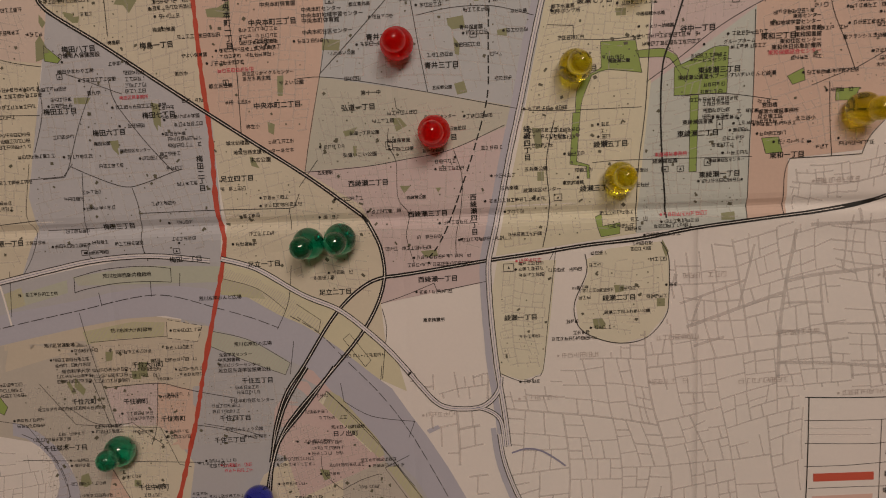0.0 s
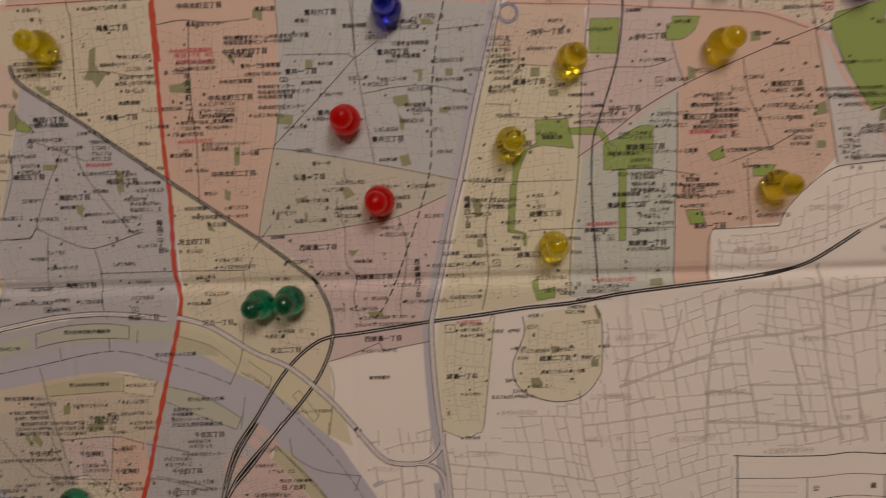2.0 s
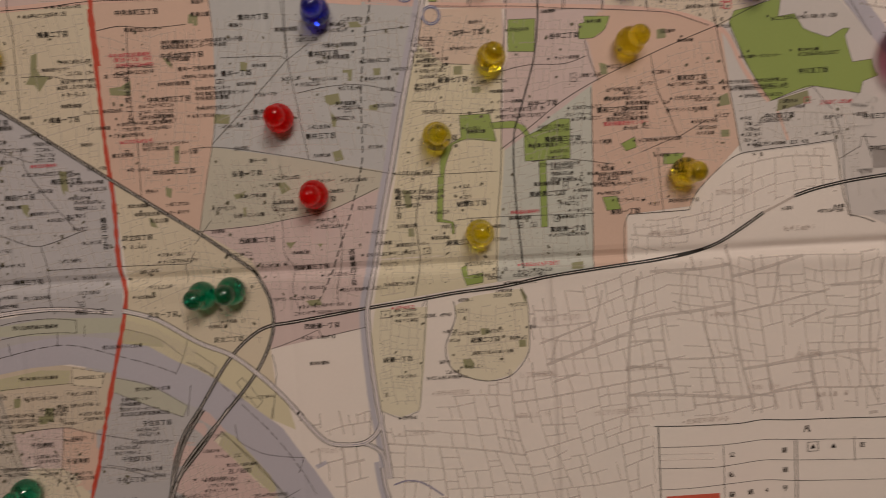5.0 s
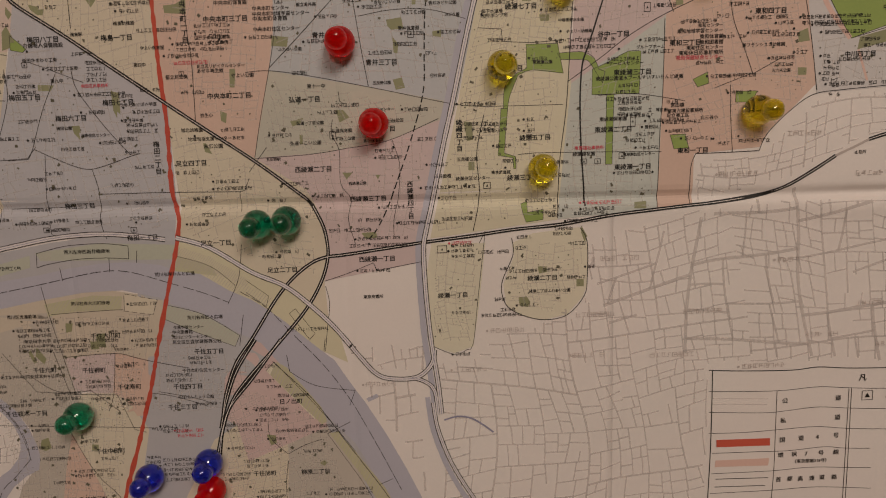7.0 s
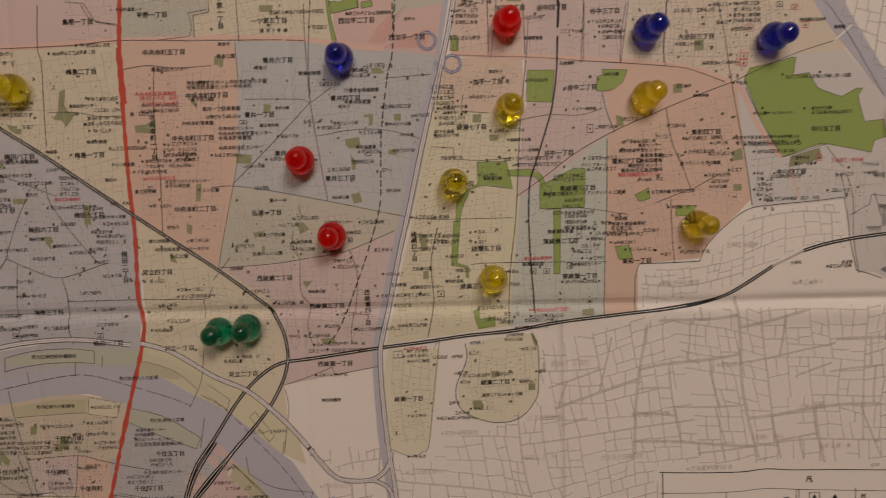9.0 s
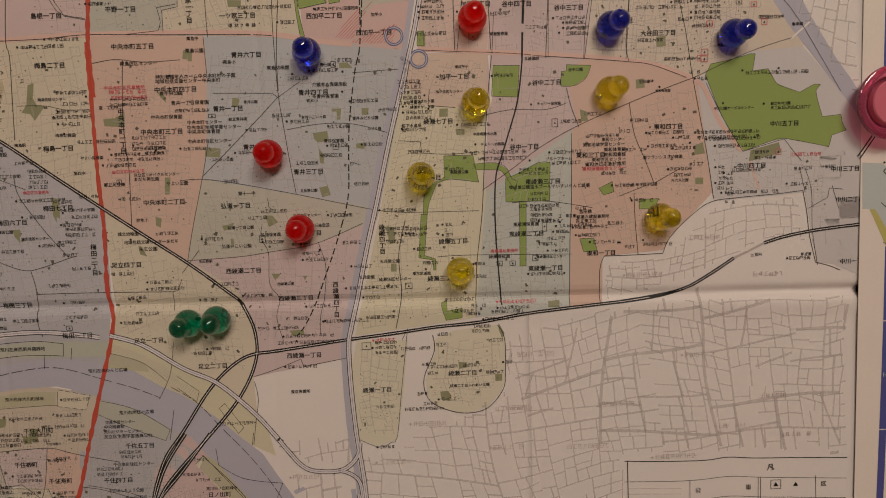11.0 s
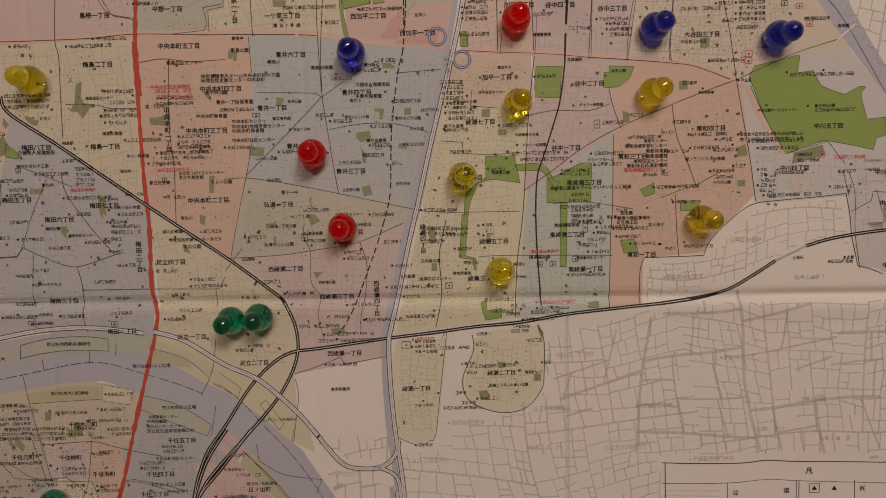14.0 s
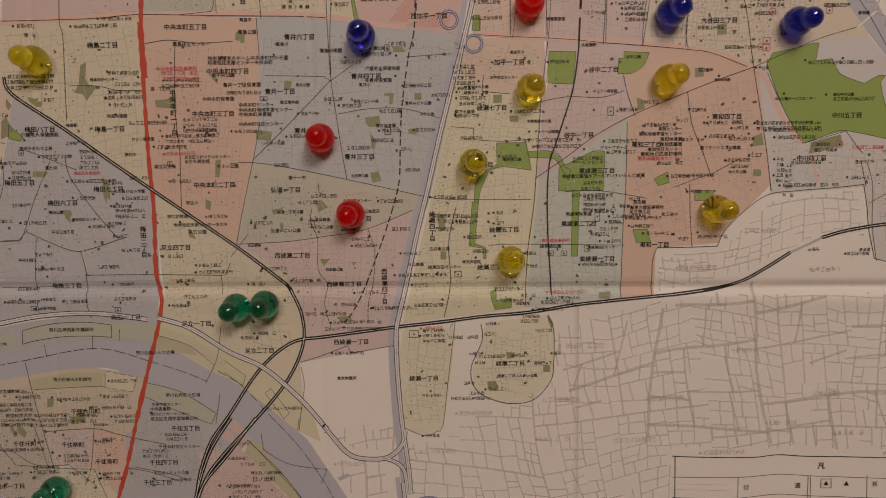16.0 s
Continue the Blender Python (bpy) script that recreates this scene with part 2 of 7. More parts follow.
def lettering(name, body, x, z, size, level, mat=None, place=None, parent=None, vertical=False, heavy=0.05):
    """Printed words, size mm per character, struck twice a hair apart for weight."""
    place = place or spot
    verts, faces = [], []
    for i, row in enumerate(list(body) if vertical else [body]):
        font_curve.body, font_curve.size = row, size
        me = bpy.data.meshes.new_from_object(font_object)
        dz = (len(body) / 2 - 0.5 - i) * size * 1.02 if vertical else 0.0
        for k, (sx, sz) in enumerate(((-1, -0.6), (1, 0.6))):
            base = len(verts)
            verts += [place(x + v.co.x + sx * heavy * size / 2.2, z + dz + v.co.y + sz * heavy * size / 2.2, level + 0.01 * k) for v in me.vertices]
            faces += [tuple(base + n for n in p.vertices) for p in me.polygons]
        bpy.data.meshes.remove(me)
    return part(name, verts, faces, mat or INKDARK, parent or wall_map)


def small_print(text, mat, level, cell=1.2, name="small_print", place=None, parent=None):
    """Rows of print too small to read: each character a knot of short bars, no two alike. x,z,characters,rows."""
    place, verts, faces = place or spot, [], []
    dice = random.Random(len(text))

    def bar(x0, x1, z0, z1):
        a, up = len(verts), level + 0.004 * (len(faces) % 9)
        verts.extend(place(x, z, up) for x, z in ((x0, z0), (x1, z0), (x1, z1), (x0, z1)))
        faces.append((a, a + 1, a + 2, a + 3))

    def character(x, z, w):
        """One block of level and upright strokes, mostly full width, as dense printed characters are."""
        thin, plain = dice.uniform(0.14, 0.18), dice.random() < 0.2
        levels = 2 if plain else dice.choice((3, 3, 4))
        for j in range(levels):
            if dice.random() < 0.85:
                h = z - w * 0.44 + w * 0.88 * j / (levels - 1) + dice.uniform(-0.04, 0.04)
                lo, hi = dice.choice(((0.0, 1.0), (0.0, 1.0), (0.08, 0.92), (0.4, 1.0), (0.0, 0.5)))
                bar(x + lo * w, x + hi * w, h - thin / 2, h + thin / 2)
        for v in ((0.5,) if plain else dice.choice(((0.06, 0.94), (0.06, 0.5, 0.94), (0.25, 0.75), (0.15, 0.6)))):
            v += dice.uniform(-0.05, 0.05)
            bar(x + v * w - thin / 2, x + v * w + thin / 2, z - w * dice.choice((0.5, 0.46, 0.2)), z + w * dice.choice((0.5, 0.46, 0.25)))
    for x, z, count, rows in coords(text):
        if dice.random() < 0.35:
            for w, h in ((0.42, 0.2), (0.33, 0.33), (0.2, 0.42)):
                bar(x - 1.1 - w, x - 1.1 + w, z - h, z + h)
        for r in range(int(rows)):
            dx, dz = dice.uniform(-0.3, 0.3), dice.uniform(-0.12, 0.12)
            for i in range(int(count) - (dice.randrange(3) if r else 0)):
                if dice.random() < 0.97:
                    character(x + dx + i * cell, z + dz - r * cell * 1.4, cell * dice.uniform(0.76, 0.9))
    return part(name, verts, faces, mat, parent or wall_map, "rows of tiny dark print", "stuff")


def inside(x, z, poly):
    hit, j = False, len(poly) - 1
    for i in range(len(poly)):
        (xi, zi), (xj, zj) = poly[i], poly[j]
        if (zi > z) != (zj > z) and x < (xj - xi) * (z - zi) / (zj - zi) + xi:
            hit = not hit
        j = i
    return hit


def streets(text, pitch, mat, width, seed, level=0.045, place=None, parent=None):
    """A net of side streets over an area: blocks cut again and again by slightly slanting streets."""
    poly, dice = coords(text), random.Random(seed)
    place, verts, faces, spots, spot_faces = place or spot, [], [], [], []
    xs, zs = [p[0] for p in poly], [p[1] for p in poly]
    tilt, step = dice.choice((-1, 1)) * dice.uniform(0.03, 0.16), [0]

    def bent(p):
        q = Vector((p.x * 0.018, p.y * 0.018, seed))
        return Vector((p.x + p.y * tilt * 0.4 + 7.0 * noise.noise(q), p.y - p.x * tilt * 0.4 + 7.0 * noise.noise(q + Vector((9, 3, 0)))))

    def draw(p, q, w):
        n, run = max(2, int((q - p).length / 1.6)), []
        for i in range(n + 1):
            r = bent(p.lerp(q, i / n))
            if inside(r.x, r.y, poly):
                run.append(r)
            else:
                if len(run) > 1:
                    step[0] = (step[0] + 1) % 11
                    strip(run, w, level + 0.004 * step[0], place, verts, faces)
                run = []
        if len(run) > 1:
            step[0] = (step[0] + 1) % 11
            strip(run, w, level + 0.004 * step[0], place, verts, faces)

    def cut(quad, depth):
        a, b, c, d = quad
        wide, tall = ((b - a).length + (c - d).length) / 2, ((d - a).length + (c - b).length) / 2
        if max(wide, tall) < pitch * dice.uniform(0.8, 1.7) or depth > 12:
            m = bent((a + b + c + d) / 4)
            if mat is STREETFAINT and inside(m.x, m.y, poly):
                luck = dice.random()
                if luck < 0.085:
                    # a public building: a small dark bar, often with a wing
                    turn, size = dice.uniform(0, math.tau), dice.uniform(0.35, 0.75)
                    u = Vector((math.cos(turn), math.sin(turn))) * size
                    v = Vector((-u.y, u.x)) * dice.uniform(0.5, 1.2)
                    strip([m - u, m + u * 0.2, m + u + v * 0.2], dice.uniform(0.5, 1.1), 0.13, place, spots, spot_faces)
                    if dice.random() < 0.6:
                        strip([m - u * 0.6, m - u * 0.5 + v * dice.choice((-1.2, 1.2))], dice.uniform(0.35, 0.8), 0.135, place, spots, spot_faces)
                elif luck < 0.30:
                    r = dice.uniform(0.14, 0.26)
                    strip([m + Vector((-r, 0)), m + Vector((r, 0.05))], r * 2, 0.13, place, spots, spot_faces)
                elif luck < 0.60:
                    for o in (0.0, 0.42):
                        strip([m + Vector((o, -0.3)), m + Vector((o, 0.3))], 0.22, level, place, verts, faces)
            return
        s = dice.uniform(0.36, 0.64)
        t = min(max(s + dice.gauss(0, 0.06), 0.25), 0.75)
        w = width * (1.35 if depth < 4 else dice.uniform(0.75, 1.1))
        if wide > tall * dice.uniform(0.7, 1.2):
            p, q = a.lerp(b, s), d.lerp(c, t)
            pair = (a, p, q, d), (p, b, c, q)
        else:
            p, q = a.lerp(d, s), b.lerp(c, t)
            pair = (a, b, q, p), (p, q, c, d)
        if dice.random() < 0.9:
            draw(p, q, w)
        for half in pair:
            cut(half, depth + 1)
    pad = 25
    cut([Vector(v) for v in ((min(xs) - pad, min(zs) - pad), (max(xs) + pad, min(zs) - pad), (max(xs) + pad, max(zs) + pad), (min(xs) - pad, max(zs) + pad))], 0)
    if spots:
        part("building_mark", spots, spot_faces, SITEGREY, parent or wall_map, "small dark printed building marks", "stuff")
    return part("street_net", verts, faces, mat, parent or wall_map, "faint net of printed side streets", "stuff")


def dots(text, radius, level=0.21):
    """Round black marks of single sites."""
    verts, faces = [], []
    for x, z in coords(text):
        a = len(verts)
        verts.extend(spot(x + radius * math.cos(i * math.tau / 10), z + radius * math.sin(i * math.tau / 10), level) for i in range(10))
        faces.append(tuple(range(a, a + 10)))
    return part("site_dot", verts, faces, INKDARK, wall_map, "small round black site marks", "stuff")


def frame_mark(x, z, w, h, mat):
    """A small outlined box with a mark in it."""
    mark = ribbon("site_box", mat, 0.2, f"{x - w},{z - h} {x + w},{z - h} {x + w},{z + h} {x - w},{z + h} {x - w},{z - h}", 0.18)
    patch("site_sign", INKDARK, f"{x - 0.4},{z - 0.4} {x + 0.4},{z - 0.4} {x},{z + 0.45}", 0.2, parent=mark)


def marker_line(text, width, level):
    """A broad line drawn over the print by hand with a red marker."""
    line = ribbon("marker_line", MARKER, width, text, level, label="hand-drawn red marker line", wobble=0.55)
    return line


def hatch(text, pitch, slope, level=0.09, mat=None):
    """Slanting hatch lines over an area of the print."""
    poly, verts, faces = coords(text), [], []
    xs, zs = [p[0] for p in poly], [p[1] for p in poly]
    tall = max(zs) - min(zs)
    for i in range(int((max(xs) - min(xs) + 2 * tall) / pitch)):
        line, start = [], min(xs) - tall + i * pitch
        for j in range(int(tall / 0.4) + 1):
            q = Vector((start + j * 0.4 * slope, min(zs) + j * 0.4))
            if inside(q.x, q.y, poly):
                line.append(q)
            elif line:
                break
        if len(line) > 2:
            strip(line[::max(1, len(line) - 1)] if len(line) < 20 else line[::8], 0.16, level, spot, verts, faces)
    return part("hatching", verts, faces, mat or PALEINK, wall_map, "fine slanting printed hatch lines", "stuff")


def box(name, lo, hi, mat, label, category):
    bm = bmesh.new()
    bmesh.ops.create_cube(bm, size=1)
    for v in bm.verts:
        v.co = Vector([(a + b) / 2 + c * (b - a) for a, b, c in zip(lo, hi, v.co)])
    me = bpy.data.meshes.new(name)
    bm.to_mesh(me)
    bm.free()
    me.materials.append(mat)
    return tagged(new(name, me), label, category, kind="structure")


# ---- room ----
box("wall_north", (-2.2, 0.03, 0.0), (2.2, 0.15, 2.6), WALL, "plain painted room wall behind the map", "wall")
box("wall_south", (-2.2, -3.75, 0.0), (2.2, -3.6, 2.6), WALL, "plain painted room wall", "wall")
box("wall_west", (-2.35, -3.75, 0.0), (-2.2, 0.15, 2.6), WALL, "plain painted room wall", "wall")
box("wall_east", (2.2, -3.75, 0.0), (2.35, 0.15, 2.6), WALL, "plain painted room wall", "wall")
box("floor", (-2.35, -3.75, -0.1), (2.35, 0.15, 0.0), WOOD, "brown wooden room floor", "floor")
box("ceiling", (-2.35, -3.75, 2.6), (2.35, 0.15, 2.7), WALL, "plain painted ceiling", "ceiling")
tagged(box("pinboard", (-0.62, 0.0055, 0.98), (0.72, 0.03, 1.86), CORK, "dark brown cork pinboard on the wall", "pinboard"), kind="structure")

# ---- the large map sheet ----
LEFT, RIGHT, LOW, HIGH = -330.0, 199.5, -250.0, 300.0
RINGBLUE = material("ink_ring_blue", (0.13, 0.14, 0.31))
ROADFILL = material("ink_road_fill", (0.73, 0.69, 0.69))
wall_map = tagged(new("wall_map"), "creased folded paper city map with coloured districts pinned up", "map")


def tear(z, side):
    """Half width of the open fold above its lower end."""
    h = max(z - TEAR_Z, 0.0)
    return min(h * 0.17, 2.6 + 0.03 * h) if side < 0 else (min(h * 0.235, 4.3) if h < 24 else max(4.3 - (h - 24) * 0.05, 2.0))


def paper_sheet():
    xs = sorted({LEFT, RIGHT, *(float(v) for v in range(-320, 199, 6)), *(f + o for f in FOLDS for o in (-4, -2, -0.8, 0, 0.8, 2, 4)),
                 TEAR_X - 6, TEAR_X - 3, TEAR_X + 3, TEAR_X + 6})
    xs_left, xs_right = [x for x in xs if x < TEAR_X - 0.5] + [TEAR_X], [TEAR_X] + [x for x in xs if x > TEAR_X + 0.5]
    zs = [float(v) for v in range(int(LOW), -2, 6)] + [v * 0.8 for v in range(0, 36)] + [float(v) for v in range(30, 300, 5)] + [HIGH]
    verts, faces = [], []
    for side, columns in ((-1, xs_left), (1, xs_right)):
        base, n = len(verts), len(columns)
        for z in zs:
            for x in columns:
                fade = math.exp(-abs(x - TEAR_X) / 9.0)
                verts.append(spot(x + side * tear(z, side) * fade, z, 0.0))
        for j in range(len(zs) - 1):
            for i in range(n - 1):
                a = base + j * n + i
                faces.append((a, a + 1, a + n + 1, a + n))
    sheet = part("paper", verts, faces, PAPER, wall_map, "white paper sheet with fold creases", smooth=True)
    thick = sheet.modifiers.new("thickness", "SOLIDIFY")
    thick.thickness, thick.offset = 0.00012, -1
    return sheet


paper_sheet()

# ---- printed areas ----
patch("district", SHIMANE, "-141.0,115.6 -110.6,115.4 -90.5,115.6 -89.7,125.3 -88.7,142.6 -87.9,165.3 -134.9,166.9", 0.03)
patch("district", HIRANO, "-90.4,116.2 -89.7,125.3 -88.7,142.6 -87.9,165.3 -56.7,164.3 -59.1,133.8 -57.2,133.1 -57.5,125.9 -63.2,124.8 -63.3,116.0", 0.03)
patch("district", CREAM, "-63.3,116.0 -63.2,124.8 -57.5,125.9 -57.2,133.1 -59.1,133.8 -56.7,164.3 -18.9,163.1 -20.0,138.0 -14.5,137.4 -13.0,124.1 -11.9,113.7 -46.7,115.3", 0.03)
patch("district", GREYGREEN, "-18.9,163.1 12.5,162.0 10.0,136.9 -5.4,137.5 -20.0,138.0", 0.03)
patch("district", GREYGREEN, "12.5,162.0 36.9,161.2 33.2,141.9 28.7,126.3 14.3,124.9 8.9,119.2 10.0,136.9", 0.03)
patch("district", NISHIKAHEI, "-5.4,137.5 10.0,136.9 8.9,119.2 14.3,124.9 27.8,126.1 25.2,108.1 -1.3,110.9 -11.9,113.7 -12.6,124.0 -3.3,125.6", 0.03)
patch("district", PEACH, "-91.3,116.4 -48.6,115.1 -48.1,103.7 -49.5,76.6 -52.1,62.7 -59.5,32.5 -89.6,52.3 -90.4,88.1", 0.03)
patch("district", CREAM, "-162.1,112.1 -141.1,114.1 -91.3,116.4 -90.4,88.1 -89.6,52.3 -112.9,70.7 -140.9,90.5 -154.7,102.0", 0.03)
patch("district", LAVENDER, "-139.1,88.0 -88.9,52.4 -88.9,16.9 -90.9,3.3 -120.1,6.3 -143.8,5.1 -160.1,2.0 -152.2,18.2 -153.7,28.8 -149.0,47.2 -143.0,70.6", 0.03)
patch("district", PEACHPALE, "-183.4,104.4 -146.6,102.2 -139.5,88.0 -139.3,84.5 -143.0,72.0 -151.1,73.2 -188.2,78.5", 0.03)
patch("district", CREAM, "-188.2,78.5 -151.1,73.2 -143.0,72.0 -149.0,47.2 -153.7,28.8 -152.2,18.2 -160.1,2.0 -203.2,-3.9", 0.03)
patch("district", BLUE, "-48.6,115.1 -23.5,114.5 3.7,111.2 28.0,108.2 25.7,99.9 13.6,49.4 -17.4,56.0 -52.1,62.7 -49.5,76.6 -48.1,103.7", 0.03)
patch("district", GREYGREEN, "-52.1,62.7 -17.4,56.0 13.6,49.4 12.4,45.2 -9.5,37.7 -33.5,33.5 -59.5,32.5", 0.03)
patch("district", MAUVE, "-59.5,32.5 -33.5,33.5 -9.5,37.7 12.4,45.6 6.4,25.7 0.1,-0.6 -0.5,-7.5 -18.9,-10.4 -37.3,-13.5 -35.1,-3.7 -36.5,9.3 -41.7,20.4", 0.03)
patch("district", CREAM, "-89.6,52.3 -59.5,32.5 -41.7,20.4 -36.5,9.3 -35.1,-3.7 -37.3,-13.5 -36.6,-27.0 -53.2,-14.4 -70.2,-3.6 -89.8,4.5 -87.6,15.0", 0.03)
patch("district", GREYLAV, "-150.6,0.8 -121.9,6.7 -106.7,5.6 -90.5,3.6 -92.3,-7.0 -109.5,-2.5 -122.5,-1.3 -137.9,-3.5 -151.3,-7.6 -169.2,-11.6 -168.4,-3.1", 0.03)
patch("district", YELLOW, "-90.3,3.6 -70.2,-4.5 -53.3,-15.3 -36.4,-31.6 -33.3,-38.1 -47.5,-33.5 -62.3,-19.5 -76.1,-10.8 -92.7,-7.0", 0.03)
patch("district", CREAMY, "-170.0,-21.0 -143.6,-19.0 -121.4,-15.6 -97.4,-18.5 -102.3,-42.2 -117.5,-37.9 -136.4,-39.7 -139.5,-23.7 -171.0,-31.8", 0.03)
patch("district", BEIGE, "-178.9,-22.6 -139.4,-21.9 -134.1,-53.0 -127.0,-61.1 -155.8,-60.2 -181.9,-54.4", 0.03)
patch("district", MAUVE, "-136.4,-39.7 -117.5,-38.1 -120.2,-54.4 -134.1,-52.8", 0.03)
patch("district", PEACH, "-117.5,-38.1 -102.3,-42.2 -108.4,-63.5 -122.7,-63.1 -120.2,-54.4", 0.03)
patch("district", GREYLAV, "-98.5,-25.3 -80.5,-29.4 -61.3,-41.8 -78.1,-64.4 -109.3,-63.5", 0.03)
patch("district", ROSE, "-65.6,-34.8 -56.3,-38.9 -50.5,-50.0 -41.4,-62.4 -39.6,-70.3 -55.2,-76.8 -70.8,-83.4 -74.2,-68.5 -79.4,-65.0 -77.2,-49.4", 0.03)
patch("district", CREAM, "-98.6,-101.9 -83.3,-74.0 -74.2,-68.5 -70.8,-83.4 -55.2,-76.8 -55.5,-83.7 -58.9,-128.4 -105.1,-127.5", 0.03)
patch("district", BEIGE, "-55.2,-76.8 -39.6,-70.3 -27.5,-91.2 -15.5,-129.3 -58.9,-128.4 -55.5,-83.7", 0.03)
patch("district", CREAM, "-132.5,-53.8 -117.3,-53.0 -107.9,-68.9 -120.8,-127.2 -126.0,-98.5 -137.4,-69.4", 0.03)
patch("district", PEACH, "-137.4,-69.4 -126.0,-98.5 -120.8,-127.2 -150.1,-126.6 -140.9,-81.9", 0.03)
patch("district", GREYLAV, "-105.4,-40.0 -74.5,-40.7 -83.3,-74.0 -98.6,-101.9 -105.1,-127.5 -120.8,-127.2 -107.9,-68.9", 0.03)
patch("district", BEIGE, "-152.9,-52.2 -132.5,-53.8 -137.4,-69.4 -140.9,-81.9 -150.1,-126.6 -172.6,-126.2 -159.5,-90.8 -151.9,-81.7 -152.5,-68.0 -158.0,-58.8", 0.03)
patch("district", PEACHPALE, "32.1,132.7 58.0,132.1 56.1,106.5 30.1,108.5", 0.03)
patch("district", KAHEI, "26.9,107.0 56.1,106.5 55.8,84.2 43.5,86.8 33.9,87.6 24.5,95.8", 0.03)
patch("district", AYASE, "23.9,95.8 33.9,87.6 43.5,86.8 55.4,84.2 53.5,68.8 54.4,54.9 51.6,31.1 49.1,6.5 2.4,1.1 13.6,47.3", 0.03)
patch("district", MAUVE, "68.7,104.7 69.5,122.6 71.3,127.5 74.5,138.4 73.5,148.3 72.6,160.1 97.9,159.2 96.8,135.5 93.0,102.2", 0.03)
patch("district", MAUVE, "56.1,106.3 68.9,105.4 91.8,103.4 84.1,94.4 86.7,92.3 89.7,78.3 77.2,69.7 65.9,61.9 53.7,54.5 53.5,68.8 55.4,84.2", 0.03)
patch("district", MAUVE, "56.3,105.1 68.7,104.9 69.5,123.0 67.6,135.5 65.5,148.6 64.4,160.3 59.0,160.5", 0.03)
patch("district", OYATA, "92.7,151.5 95.2,131.3 162.3,135.9 169.0,123.5 175.9,105.8 154.6,104.2 135.0,94.9 122.6,100.6 91.8,103.4", 0.03)
patch("district", PEACH, "91.8,103.4 109.8,101.9 122.6,100.2 135.5,94.7 137.9,76.3 141.3,51.6 131.9,42.1 125.0,35.8 122.2,30.2 98.6,28.6 98.4,10.1 85.6,9.1 86.8,49.8 87.5,77.1 89.7,78.3 86.7,92.3 84.1,94.4", 0.03)
patch("district", TEAL, "54.4,54.9 65.9,62.3 87.5,77.1 86.8,49.8 85.6,9.1 49.1,6.5 51.6,31.1", 0.03)
patch("district", PALELAV, "135.5,94.7 154.6,104.2 175.9,105.8 201.7,75.8 200.5,20.7 183.2,23.3 180.7,31.1 177.5,50.7 166.6,49.9 141.8,48.4 137.9,76.3", 0.03)
patch("district", PALELAV, "180.5,71.1 200.2,67.7 199.8,17.4 188.4,22.7 184.1,38.4", 0.03)
patch("district", LOBE, "32.6,-1.5 33.0,-6.4 28.8,-17.1 29.9,-25.0 34.7,-29.0 43.6,-31.3 52.5,-29.3 58.2,-22.9 60.0,-18.4 60.0,-2.2 57.4,3.4 39.8,1.7", 0.03)
patch("district", LOBE, "2.8,-0.7 22.5,-1.2 19.8,-23.6 17.1,-40.6 9.9,-43.0 2.4,-40.2 0.1,-14.0", 0.03)
patch("ground_tint", GREYLAV, "-203.1,-7.7 -171.2,-1.5 -136.0,4.5 -123.9,5.5 -126.0,-11.8 -138.5,-14.3 -174.1,-20.1 -206.6,-27.1", 0.015)
patch("ground_tint", CREAMY, "-206.6,-27.1 -174.4,-22.1 -161.8,-20.5 -140.7,-15.7 -122.1,-13.0 -88.8,-19.3 -95.3,-43.6 -136.5,-46.3 -179.3,-53.4 -212.6,-61.0", 0.015)
patch("ground_tint", NISHIKAHEI, "4.7,139.3 29.3,138.8 25.2,108.6 1.6,111.7", 0.015)
patch("ground_tint", GREYLAV, "-130.8,3.8 -88.3,4.0 -88.2,-11.6 -132.0,-11.5", 0.015)
patch("ground_tint", YELLOW, "-91.6,4.1 -68.0,-4.3 -51.1,-16.0 -33.1,-32.4 -30.3,-45.0 -43.3,-38.2 -64.6,-21.7 -94.6,-9.2", 0.015)
patch("ground_tint", GREYLAV, "-106.4,-14.1 -92.9,-3.9 -47.1,-47.9 -18.8,-93.7 -6.6,-129.4 -120.8,-127.2", 0.015)
patch("river", RIVER, "-204.6,-17.5 -185.4,-14.8 -166.3,-10.8 -141.4,-7.4 -131.1,-5.4 -118.9,-3.9 -109.0,-3.7 -97.2,-5.2 -92.3,-7.2 -96.0,-19.7 -98.6,-17.5 -112.2,-14.2 -126.3,-14.6 -142.7,-17.0 -161.6,-20.4 -174.3,-22.8 -187.2,-25.6 -206.7,-29.5", 0.05)
patch("river", RIVER, "-92.3,-7.2 -78.0,-10.0 -68.8,-16.9 -59.5,-23.1 -52.1,-29.0 -42.9,-37.4 -35.4,-43.8 -29.1,-54.3 -24.6,-61.1 -17.3,-74.0 -10.0,-88.8 -2.6,-105.3 -18.7,-103.8 -25.8,-84.0 -29.4,-77.5 -38.8,-66.6 -48.0,-54.8 -57.1,-43.1 -62.5,-36.1 -70.1,-32.4 -83.3,-23.8 -96.0,-19.7", 0.05)
patch("bank_field", PALEGREEN, "-96.1,-20.5 -83.3,-24.4 -70.2,-33.0 -72.2,-37.2 -86.0,-31.4 -97.8,-25.7", 0.06)
patch("bank_field", YELLOW, "-91.1,-2.5 -83.3,-3.8 -72.2,-10.2 -56.8,-18.8 -59.4,-22.1 -72.6,-15.8 -83.8,-8.5 -92.3,-7.0", 0.06)
patch("bank_field", LOBE, "-61.4,-47.1 -58.1,-43.7 -40.3,-65.5 -44.4,-66.9", 0.065)
